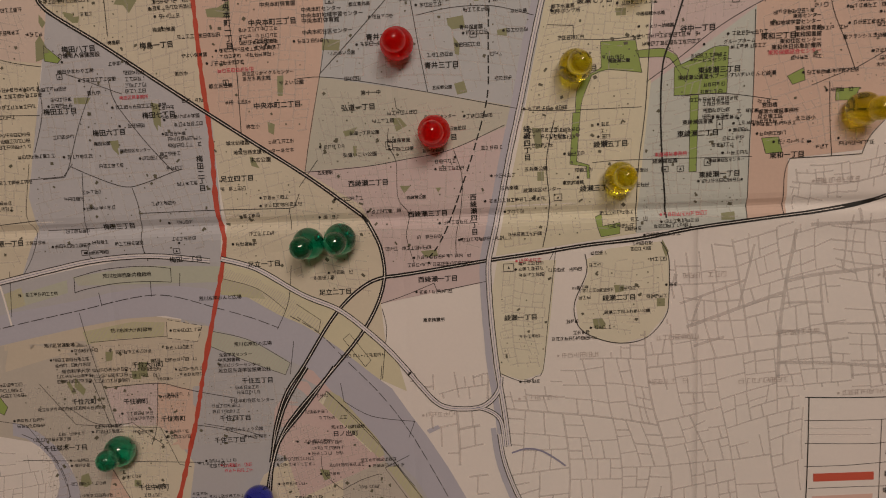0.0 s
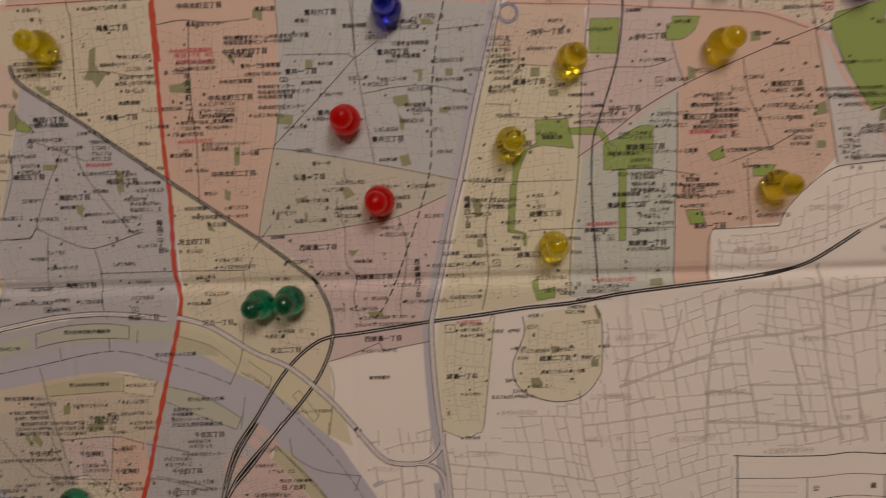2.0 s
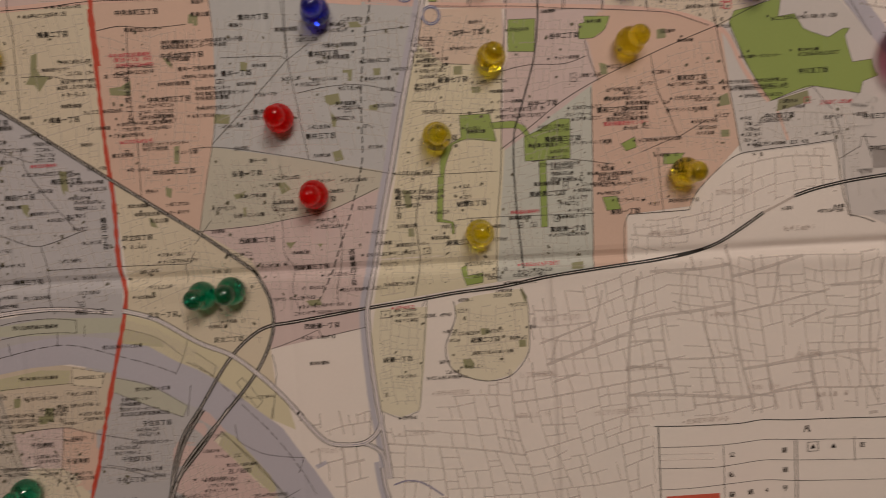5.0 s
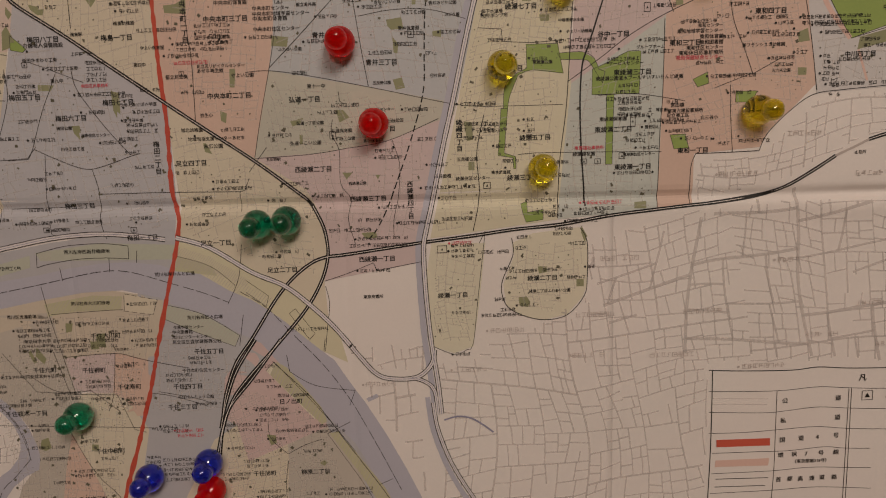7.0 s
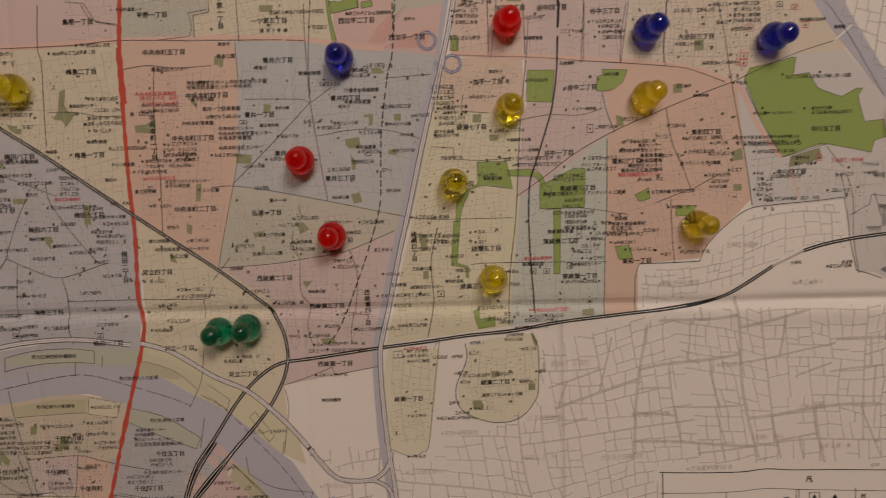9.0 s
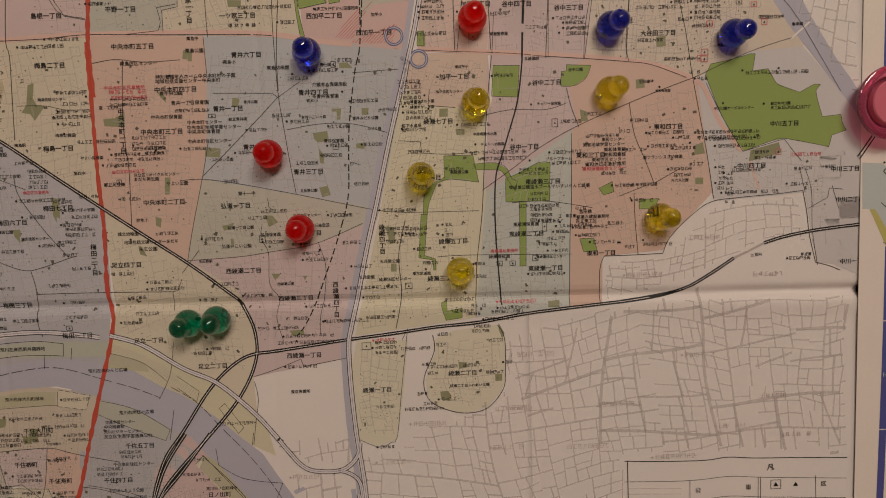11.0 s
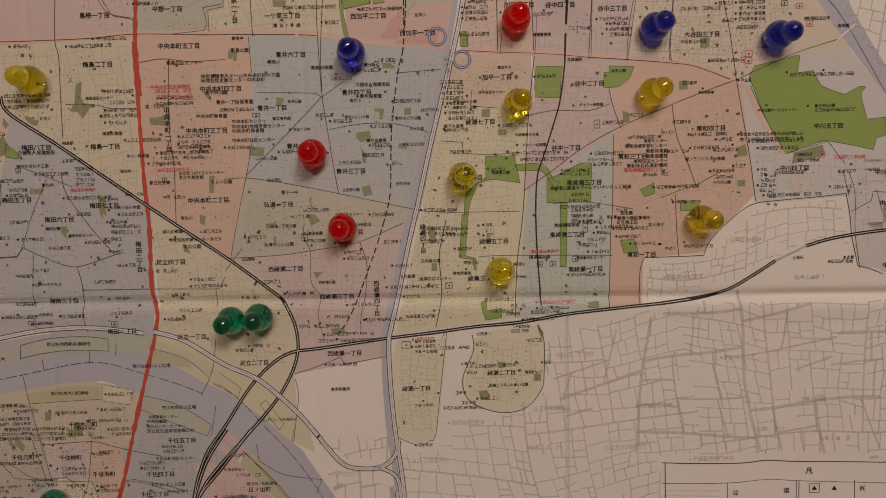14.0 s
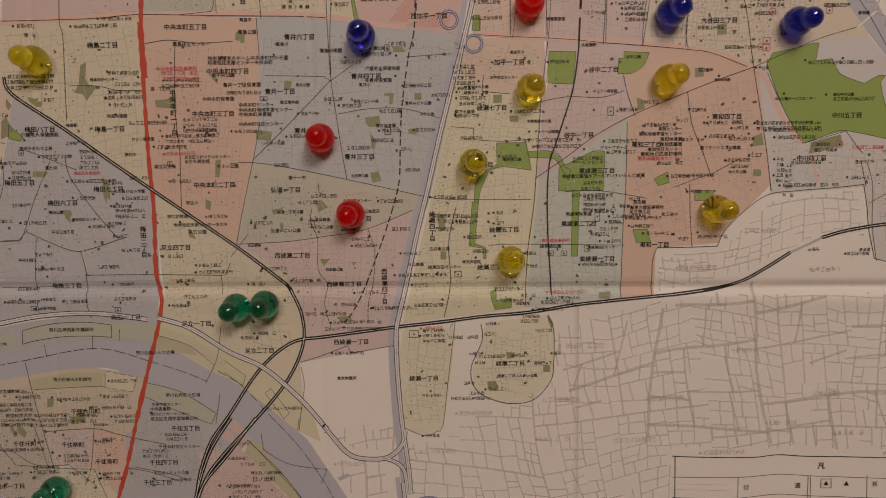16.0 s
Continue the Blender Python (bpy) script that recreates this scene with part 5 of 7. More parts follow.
hatch("-0.8,113.0 7.3,123.0 14.8,126.9 5.9,112.4", 1.2, 1.0, mat=REDROAD)
hatch("3.7,111.2 18.7,116.6 24.0,118.6 20.6,110.4", 1.2, 1.0, mat=REDROAD)
hatch("-167.5,-4.1 -161.1,-2.0 -160.4,-8.4 -166.7,-9.8", 1.0, 0.8)
hatch("-140.9,-2.2 -142.5,0.8 -136.3,2.1 -136.5,-2.4", 1.0, 0.8)
hatch("-141.7,-18.6 -123.4,-15.8 -112.5,-16.5 -113.4,-21.6 -130.3,-21.7 -140.7,-23.2", 1.4, 0.8)
hatch("-90.4,1.9 -78.9,-2.5 -64.1,-12.3 -66.4,-14.9 -76.0,-9.7 -92.2,-6.1", 1.0, 0.8)
ring("interchange", 21.5, 113.3, 3.03, 0.17)
ring("interchange", 30.4, 104.8, 3.03, 0.17)

# ---- lettering ----
lettering("district_name", "島根一丁目", -104.8, 123.5, 2.25, 0.2)
lettering("district_name", "平野一丁目", -78.0, 125.3, 2.25, 0.2)
lettering("district_name", "中央本町五丁目", -74.6, 111.9, 2.25, 0.2)
lettering("district_name", "梅島二丁目", -105.0, 105.8, 2.25, 0.2)
lettering("district_name", "中央本町四丁目", -59.9, 95.9, 2.25, 0.2)
lettering("district_name", "中央本町三丁目", -65.9, 80.6, 2.25, 0.2)
lettering("district_name", "梅島一丁目", -104.4, 75.6, 2.25, 0.2)
lettering("district_name", "梅田八丁目", -130.1, 75.8, 2.25, 0.2)
lettering("district_name", "梅田五丁目", -138.9, 56.3, 2.25, 0.2)
lettering("district_name", "梅田七丁目", -106.2, 53.5, 2.25, 0.2)
lettering("district_name", "梅田六丁目", -123.5, 48.6, 2.25, 0.2)
lettering("district_name", "中央本町二丁目", -66.7, 54.5, 2.25, 0.2)
lettering("district_name", "足立四丁目", -82.3, 31.3, 2.25, 0.2)
lettering("district_name", "梅田三丁目", -124.3, 17.3, 2.25, 0.2)
lettering("district_name", "梅田一丁目", -102.4, 5.1, 2.25, 0.2)
lettering("district_name", "足立一丁目", -76.0, 2.1, 2.25, 0.2)
lettering("district_name", "足立二丁目", -52.5, -8.8, 2.25, 0.2)
lettering("district_name", "一ツ家三丁目", -35.8, 122.1, 2.25, 0.2)
lettering("district_name", "西加平二丁目", -3.9, 121.2, 2.25, 0.2)
lettering("district_name", "西加平一丁目", 14.2, 114.7, 2.25, 0.2)
lettering("district_name", "青井六丁目", -33.3, 107.9, 2.25, 0.2)
lettering("district_name", "青井四丁目", -9.2, 93.5, 2.25, 0.2)
lettering("district_name", "青井一丁目", -41.0, 88.4, 2.25, 0.2)
lettering("district_name", "青井二丁目", -30.6, 74.0, 2.25, 0.2)
lettering("district_name", "青井三丁目", -12.4, 64.2, 2.25, 0.2)
lettering("district_name", "弘道一丁目", -40.2, 52.3, 2.25, 0.2)
lettering("district_name", "弘道二丁目", -14.1, 41.1, 2.25, 0.2)
lettering("district_name", "西綾瀬二丁目", -38.7, 27.6, 2.25, 0.2)
lettering("district_name", "西綾瀬三丁目", -19.6, 16.3, 2.25, 0.2)
lettering("district_name", "西綾瀬一丁目", -17.4, -5.9, 2.25, 0.2)
lettering("district_name", "日ノ出町", -52.8, -59.6, 2.25, 0.2)
lettering("district_name", "綾瀬七丁目", 37.0, 81.5, 2.25, 0.2)
lettering("district_name", "加平一丁目", 43.5, 97.9, 2.25, 0.2)
lettering("district_name", "加平二丁目", 52.2, 124.1, 2.25, 0.2)
lettering("district_name", "谷中四丁目", 67.4, 123.7, 2.25, 0.2)
lettering("district_name", "谷中三丁目", 87.0, 122.1, 2.25, 0.2)
lettering("district_name", "谷中二丁目", 78.2, 94.8, 2.25, 0.2)
lettering("district_name", "谷中一丁目", 69.2, 71.0, 2.25, 0.2)
lettering("district_name", "大谷田三丁目", 120.5, 111.9, 2.25, 0.2)
lettering("district_name", "大谷田二丁目", 104.4, 116.8, 2.25, 0.2)
lettering("district_name", "東和三丁目", 94.4, 67.2, 2.25, 0.2)
lettering("district_name", "東和四丁目", 124.3, 77.1, 2.25, 0.2)
lettering("district_name", "東和二丁目", 122.1, 43.7, 2.25, 0.2)
lettering("district_name", "中川五丁目", 169.2, 77.0, 2.25, 0.2)
lettering("district_name", "中川四丁目", 156.6, 61.4, 2.25, 0.2)
lettering("district_name", "東綾瀬三丁目", 76.0, 57.8, 2.25, 0.2)
lettering("district_name", "東綾瀬二丁目", 69.4, 38.1, 2.25, 0.2)
lettering("district_name", "東綾瀬一丁目", 76.5, 24.6, 2.25, 0.2)
lettering("district_name", "綾瀬六丁目", 31.8, 60.6, 2.25, 0.2)
lettering("district_name", "綾瀬五丁目", 41.3, 36.2, 2.25, 0.2)
lettering("district_name", "綾瀬三丁目", 36.6, 22.1, 2.25, 0.2)
lettering("district_name", "東和一丁目", 98.1, 29.7, 2.25, 0.2)
lettering("district_name", "綾瀬二丁目", 43.4, -15.2, 2.25, 0.2)
lettering("district_name", "綾瀬一丁目", 10.1, -20.6, 2.25, 0.2)
lettering("district_name", "千住五丁目", -82.2, -38.9, 2.25, 0.2)
lettering("district_name", "千住四丁目", -91.4, -52.4, 2.25, 0.2)
lettering("district_name", "千住元町", -144.5, -44.0, 2.25, 0.2)
lettering("district_name", "千住柳町", -126.2, -44.8, 2.25, 0.2)
lettering("district_name", "千住寿町", -113.6, -51.8, 2.25, 0.2)
lettering("district_name", "千住三丁目", -94.2, -60.5, 2.25, 0.2)
lettering("district_name", "千住大川町", -120.3, -31.5, 2.25, 0.2)
lettering("district_name", "千住桜木一丁目", -153.5, -60.9, 2.25, 0.2)
lettering("district_name", "千住旭町", -65.0, -88.6, 2.25, 0.2)
lettering("district_name", "柳原二丁目", -45.3, -88.7, 2.25, 0.2)
lettering("district_name", "千住宮元町", -132.2, -96.7, 2.25, 0.2)
lettering("district_name", "千住中居町", -123.5, -77.2, 2.25, 0.2)
lettering("district_name", "関原一丁目", -163.2, 13.3, 2.25, 0.2)
lettering("district_name", "島根二丁目", -102.3, 140.1, 2.25, 0.2)
lettering("district_name", "六町二丁目", -5.8, 146.2, 2.25, 0.2)
lettering("district_name", "六町一丁目", 20.9, 138.2, 2.25, 0.2)
lettering("district_name", "加平二丁目", 40.0, 126.8, 2.25, 0.2)
lettering("district_name", "中川三丁目", 192.9, 59.1, 2.25, 0.2)
lettering("district_name", "中川二丁目", 195.0, 47.3, 2.25, 0.2)
lettering("district_name", "中川一丁目", 197.1, 23.2, 2.25, 0.2)
lettering("district_name", "中央本町一丁目", -80.5, 81.1, 2.36, 0.2, vertical=True)
lettering("district_name", "梅田二丁目", -94.2, 33.6, 2.36, 0.2, vertical=True)
lettering("district_name", "西綾瀬四丁目", -4.2, 15.3, 2.26, 0.2, vertical=True)
lettering("district_name", "綾瀬四丁目", 14.2, 37.8, 2.26, 0.2, vertical=True)
lettering("district_name", "一ツ家一丁目", -53.4, 126.8, 2.36, 0.2, vertical=True)
lettering("place_name", "東京拘置所", -19.5, -20.0, 1.50, 0.2, SMALLINK)
lettering("place_name", "五反野公園", -12.6, 57.2, 1.29, 0.2, SMALLINK)
lettering("place_name", "加平住区センター", 41.5, 92.5, 1.29, 0.2, SMALLINK)
lettering("place_name", "綾瀬ひまわり園", 31.2, 89.2, 1.29, 0.2, SMALLINK)
lettering("place_name", "綾瀬あかしあ園", 31.1, 87.1, 1.29, 0.2, SMALLINK)
lettering("place_name", "中居堀親水水路", 54.4, 76.4, 1.29, 0.2, SMALLINK)
lettering("place_name", "チェリー幼稚園", 57.2, 72.5, 1.29, 0.2, SMALLINK)
lettering("place_name", "チェリー保育園", 78.8, 87.0, 1.29, 0.2, SMALLINK)
lettering("place_name", "北綾瀬駅", 72.7, 103.8, 1.40, 0.2, SMALLINK)
lettering("place_name", "東加平小", 46.3, 101.5, 1.29, 0.2, SMALLINK)
lettering("place_name", "谷中公園", 89.1, 99.3, 1.40, 0.2, SMALLINK)
lettering("place_name", "綾瀬警察署", 60.5, 113.2, 1.40, 0.2, SMALLINK)
lettering("place_name", "都立中川公園", 167.5, 84.7, 1.29, 0.2, SMALLINK)
lettering("place_name", "中川公園サービスセンター", 149.6, 83.4, 1.29, 0.2, SMALLINK)
lettering("place_name", "飯塚橋", 173.5, 114.0, 1.40, 0.2, SMALLINK)
lettering("place_name", "東綾瀬公園", 44.3, 62.4, 1.40, 0.2, SMALLINK)
lettering("place_name", "東綾瀬住区センター", 78.7, 29.1, 1.29, 0.2, SMALLINK)
lettering("place_name", "東京武道館", 28.8, 24.3, 1.40, 0.2, SMALLINK)
lettering("place_name", "都立青井高", -37.6, 84.5, 1.40, 0.2, SMALLINK)
lettering("place_name", "加平小", 15.4, 121.2, 1.40, 0.2, SMALLINK)
lettering("place_name", "青井みどり公園", 9.7, 83.6, 1.40, 0.2, SMALLINK)
lettering("place_name", "弘道一丁目公園", -38.8, 44.1, 1.40, 0.2, SMALLINK)
lettering("place_name", "弘道住区センター", -13.8, 48.0, 1.29, 0.2, SMALLINK)
lettering("place_name", "西綾瀬公園", -23.1, 22.1, 1.29, 0.2, SMALLINK)
lettering("place_name", "五反野駅", -52.8, 31.7, 1.29, 0.2, SMALLINK)
lettering("place_name", "梅島駅", -118.3, 77.2, 1.40, 0.2, SMALLINK)
lettering("place_name", "梅島住区センター", -105.3, 93.6, 1.29, 0.2, SMALLINK)
lettering("place_name", "梅田公園", -126.3, 45.2, 1.40, 0.2, SMALLINK)
lettering("place_name", "梅田住区センター", -115.4, 42.4, 1.29, 0.2, SMALLINK)
lettering("place_name", "綾瀬二丁目ふれあい公園", 46.0, -20.1, 1.40, 0.2, SMALLINK)
lettering("place_name", "荒川日ノ出町緑地", -51.8, -57.1, 1.50, 0.2, SMALLINK)
lettering("place_name", "大谷田公園", 146.0, 106.9, 1.29, 0.2, SMALLINK)
lettering("place_name", "東和保育園", 122.2, 90.6, 1.18, 0.2, SMALLINK)
lettering("place_name", "青井公園", -32.6, 90.7, 1.29, 0.2, SMALLINK)
lettering("place_name", "環  状  7  号  線", -34.3, 118.6, 1.50, 0.2, SMALLINK)
lettering("place_name", "栗島中", -52.7, 114.3, 1.51, 0.2, SMALLINK, heavy=0.035)
lettering("place_name", "栗島公園", -52.2, 109.9, 1.71, 0.2, SMALLINK, heavy=0.035)
lettering("place_name", "栗島小", -39.7, 105.4, 1.59, 0.2, SMALLINK, heavy=0.035)
lettering("place_name", "栗島幼稚園", -21.9, 102.9, 1.66, 0.2, SMALLINK, heavy=0.035)
lettering("place_name", "栗島住区センター", -72.8, 105.8, 1.71, 0.2, SMALLINK, heavy=0.035)
lettering("place_name", "特別養護老人ホーム中央本町杉の子園", -52.3, 100.6, 1.73, 0.2, SMALLINK, heavy=0.035)
lettering("place_name", "地域包括支援センター中央本町", -55.2, 99.0, 1.71, 0.2, SMALLINK, heavy=0.035)
lettering("place_name", "中央本町区民事務所", -78.6, 97.1, 1.68, 0.2, REDINK, heavy=0.035)
lettering("place_name", "東中央公園", -61.6, 94.6, 1.71, 0.2, SMALLINK, heavy=0.035)
lettering("place_name", "青井一丁目保育園", -54.9, 91.0, 1.75, 0.2, SMALLINK, heavy=0.035)
lettering("place_name", "中央本町保育園", -63.8, 86.0, 1.67, 0.2, SMALLINK, heavy=0.035)
lettering("place_name", "中央本町センター", -49.9, 83.7, 1.62, 0.2, SMALLINK, heavy=0.035)
lettering("place_name", "中央本町地域学習センター", -46.5, 81.8, 1.67, 0.2, SMALLINK, heavy=0.035)
lettering("place_name", "中央本町体育館", -50.4, 80.2, 1.75, 0.2, SMALLINK, heavy=0.035)
lettering("place_name", "中央本町住区センター", -48.4, 76.7, 1.64, 0.2, SMALLINK, heavy=0.035)
lettering("place_name", "やよい公園", -61.4, 61.4, 1.64, 0.2, SMALLINK, heavy=0.035)
lettering("place_name", "足立区リサイクルセンター", -68.8, 64.9, 1.42, 0.2, SMALLINK, heavy=0.035)
lettering("place_name", "あだち再生館", -72.7, 63.3, 1.58, 0.2, SMALLINK, heavy=0.035)
lettering("place_name", "城北幼稚園", -81.0, 43.0, 1.57, 0.2, SMALLINK, heavy=0.035)
lettering("place_name", "地域包括支援センターあだち", -72.5, 39.8, 1.57, 0.2, SMALLINK, heavy=0.035)
lettering("place_name", "末広公園", -73.9, 37.1, 1.75, 0.2, SMALLINK, heavy=0.035)
lettering("place_name", "弥生小", -75.3, 48.0, 1.55, 0.2, SMALLINK, heavy=0.035)
lettering("place_name", "都立足立高", -84.7, 61.6, 1.60, 0.2, SMALLINK, heavy=0.035)
lettering("place_name", "第十一中", -35.8, 56.8, 1.64, 0.2, SMALLINK, heavy=0.035)
lettering("place_name", "弘道いこい公園", -40.8, 37.1, 1.61, 0.2, SMALLINK, heavy=0.035)
lettering("place_name", "弘道保育園", -27.7, 41.0, 1.49, 0.2, SMALLINK, heavy=0.035)
lettering("place_name", "ふれあい公園", -44.1, 69.7, 1.37, 0.2, SMALLINK, heavy=0.035)
lettering("place_name", "梅島幼稚園", -101.4, 80.4, 1.50, 0.2, SMALLINK, heavy=0.035)
lettering("place_name", "第四中", -97.3, 66.2, 1.47, 0.2, SMALLINK, heavy=0.035)
lettering("place_name", "第九中", -127.0, 61.7, 1.54, 0.2, SMALLINK, heavy=0.035)
lettering("place_name", "やよい保育園", -92.4, 71.8, 1.43, 0.2, SMALLINK, heavy=0.035)
lettering("place_name", "介護老人保健施設", -130.3, 73.9, 1.75, 0.2, SMALLINK, heavy=0.035)
lettering("place_name", "梅田ひまわり工房", -132.1, 68.9, 1.52, 0.2, SMALLINK, heavy=0.035)
lettering("place_name", "うめだあけぼの学園", -99.2, 52.6, 1.45, 0.2, SMALLINK, heavy=0.035)
lettering("place_name", "梅田区民事務所", -113.9, 59.6, 1.38, 0.2, REDINK, heavy=0.035)
lettering("place_name", "介護老人保健施設", -3.1, 96.3, 1.62, 0.2, SMALLINK, heavy=0.035)
lettering("place_name", "青井保育園", -4.0, 92.0, 1.67, 0.2, SMALLINK, heavy=0.035)
lettering("place_name", "青井小", -9.8, 90.5, 1.46, 0.2, SMALLINK, heavy=0.035)
lettering("place_name", "青井いこいの森", -9.5, 84.5, 1.32, 0.2, SMALLINK, heavy=0.035)
lettering("place_name", "みどり橋", 12.9, 79.6, 1.31, 0.2, SMALLINK, heavy=0.035)
lettering("place_name", "青井保育園", -2.4, 75.5, 1.51, 0.2, SMALLINK, heavy=0.035)
lettering("place_name", "都下水道局", 26.9, 80.2, 1.51, 0.2, SMALLINK, heavy=0.035)
lettering("place_name", "加平ポンプ所", 27.8, 78.7, 1.54, 0.2, SMALLINK, heavy=0.035)
lettering("place_name", "五兵衛公園", 16.8, 29.4, 1.54, 0.2, SMALLINK, heavy=0.035)
lettering("place_name", "綾瀬住区センター", 18.6, 22.5, 1.56, 0.2, SMALLINK, heavy=0.035)
lettering("place_name", "五兵衛橋", 7.8, 23.6, 1.50, 0.2, SMALLINK, heavy=0.035)
lettering("place_name", "東部福祉事務所", 60.7, 31.9, 1.53, 0.2, REDINK, heavy=0.035)
lettering("place_name", "綾瀬福祉園", 58.8, 29.8, 1.63, 0.2, SMALLINK, heavy=0.035)
lettering("place_name", "東和センター", 103.1, 72.9, 1.48, 0.2, SMALLINK, heavy=0.035)
lettering("place_name", "東和地域学習センター", 99.5, 71.1, 1.61, 0.2, SMALLINK, heavy=0.035)
lettering("place_name", "東和体育館", 103.6, 69.1, 1.70, 0.2, SMALLINK, heavy=0.035)
lettering("place_name", "東和図書館", 103.6, 67.2, 1.70, 0.2, SMALLINK, heavy=0.035)
lettering("place_name", "東和住区センター", 101.3, 65.4, 1.64, 0.2, SMALLINK, heavy=0.035)
lettering("place_name", "東和休日応急診療所", 100.0, 63.7, 1.75, 0.2, SMALLINK, heavy=0.035)
lettering("place_name", "東和保健総合センター", 99.5, 62.1, 1.68, 0.2, REDINK, heavy=0.035)
lettering("place_name", "聖フランシスコ幼稚園", 122.1, 65.7, 1.53, 0.2, SMALLINK, heavy=0.035)
lettering("place_name", "グループホーム", 82.2, 66.3, 1.45, 0.2, SMALLINK, heavy=0.035)
lettering("place_name", "サービスセンター", 73.7, 61.0, 1.54, 0.2, SMALLINK, heavy=0.035)
lettering("place_name", "東綾瀬公園温水プールすいすいらんど綾瀬", 78.4, 55.9, 1.63, 0.2, SMALLINK, heavy=0.035)
lettering("place_name", "都第六建設事務所", 95.0, 43.9, 1.60, 0.2, SMALLINK, heavy=0.035)
lettering("place_name", "足立東工区", 92.4, 42.3, 1.63, 0.2, SMALLINK, heavy=0.035)
lettering("place_name", "北三谷小", 103.6, 41.2, 1.61, 0.2, SMALLINK, heavy=0.035)
lettering("place_name", "東綾瀬保育園", 69.3, 41.8, 1.64, 0.2, SMALLINK, heavy=0.035)
lettering("place_name", "大六天公園", 128.7, 56.7, 1.36, 0.2, SMALLINK, heavy=0.035)
lettering("place_name", "宮田橋", 92.1, 45.9, 1.64, 0.2, SMALLINK, heavy=0.035)
lettering("place_name", "荒川右岸虹の広場", -82.6, -25.6, 1.66, 0.2, SMALLINK, heavy=0.035)
lettering("place_name", "荒川左岸わんど広場", -92.2, -8.8, 1.64, 0.2, SMALLINK, heavy=0.035)
lettering("place_name", "荒川右岸大川町緑地", -124.5, -18.8, 1.63, 0.2, SMALLINK, heavy=0.035)
lettering("place_name", "荒川区営運動場", -150.5, -23.1, 1.57, 0.2, SMALLINK, heavy=0.035)
lettering("place_name", "荒川左岸西新井橋緑地", -123.4, 0.6, 1.70, 0.2, SMALLINK, heavy=0.035)
lettering("place_name", "帝京科学大学", -145.9, -32.7, 1.70, 0.2, SMALLINK, heavy=0.035)
lettering("place_name", "千住双葉小", -115.0, -36.9, 1.15, 0.2, SMALLINK, heavy=0.035)
lettering("place_name", "千住本町住区センター", -85.0, -46.1, 1.61, 0.2, SMALLINK, heavy=0.035)
lettering("place_name", "千住ほんちょう公園", -88.8, -56.6, 1.53, 0.2, SMALLINK, heavy=0.035)
lettering("place_name", "荒川ビジターセンター", -88.1, -33.0, 1.50, 0.2, SMALLINK, heavy=0.035)
lettering("place_name", "足立区生涯学習振興公社", -86.4, -34.9, 1.69, 0.2, SMALLINK, heavy=0.035)
lettering("place_name", "生涯学習センター", -89.0, -29.2, 1.44, 0.2, SMALLINK, heavy=0.035)
lettering("place_name", "中央図書館", -91.5, -31.0, 1.56, 0.2, SMALLINK, heavy=0.035)
small_print("-135.9,113.1,5,1 -133.1,109.8,3,1 -115.0,112.7,7,1 -105.0,115.3,9,1 -105.2,112.8,4,1 -89.3,127.6,6,1 -84.2,93.1,10,1 -84.2,91.1,10,1 -103.6,95.9,8,1 -101.8,91.9,7,1 -104.1,89.2,9,1 -104.1,87.2,9,1 -102.7,84.6,5,1 -97.5,77.9,10,1 -140.6,95.1,12,1 -140.6,93.1,12,1 -140.6,91.1,12,1 -130.7,86.7,5,1 -117.6,100.6,2,1 -120.9,70.7,5,1 -84.0,72.8,13,1 -84.0,70.8,13,1 -77.2,78.7,9,1 -77.2,76.7,9,1 -77.2,74.7,9,1", SMALLINK, 0.19, 1.42)
small_print("-35.7,125.0,14,1 -20.2,119.5,4,1 -6.4,123.9,11,1 -6.0,103.8,4,1 0.4,105.1,4,1 -9.3,101.6,7,1 -60.6,88.3,9,1 -4.7,80.8,6,1 9.0,73.9,5,1 -3.9,73.8,5,1 -17.0,67.7,6,1 3.4,67.0,3,1 -58.3,74.3,6,1", SMALLINK, 0.19, 1.42)
small_print("32.0,125.7,6,1 32.0,123.7,6,1 32.0,121.7,6,1 32.0,119.7,6,1 57.8,120.7,5,1 29.6,113.9,8,1 82.1,118.5,8,1 70.4,115.3,6,1 85.9,116.8,6,1 85.9,114.8,6,1 85.9,112.8,6,1 58.6,97.9,5,1 22.4,96.7,6,1 22.4,94.7,6,1 22.4,92.7,6,1 22.4,90.7,6,1 22.4,88.7,6,1 24.9,85.3,7,1 24.9,83.3,7,1 45.1,80.2,8,1 83.0,80.2,6,1 91.6,82.7,5,1 48.5,69.5,15,1 51.7,67.1,13,1 79.7,68.8,8,1 79.7,64.8,8,1 92.7,74.6,9,1", SMALLINK, 0.19, 1.42)
small_print("111.8,121.5,11,1 127.7,116.9,3,1 126.6,123.2,4,1 134.0,123.3,7,1 134.0,121.3,7,1 134.0,119.3,7,1 134.0,117.3,7,1 133.1,114.3,6,1 158.6,116.8,7,1 112.9,109.6,7,1 122.6,102.5,9,1 132.2,97.3,5,1 135.5,94.9,4,1 153.7,96.4,17,1 113.0,94.2,5,1 163.6,83.1,11,1 109.9,79.9,5,1 116.4,75.1,10,1 135.8,74.7,17,1 135.8,72.7,17,1 125.1,69.0,7,1 127.2,73.0,4,1 156.5,66.7,6,1 132.7,63.0,4,1 105.2,76.0,3,1", SMALLINK, 0.19, 1.42)
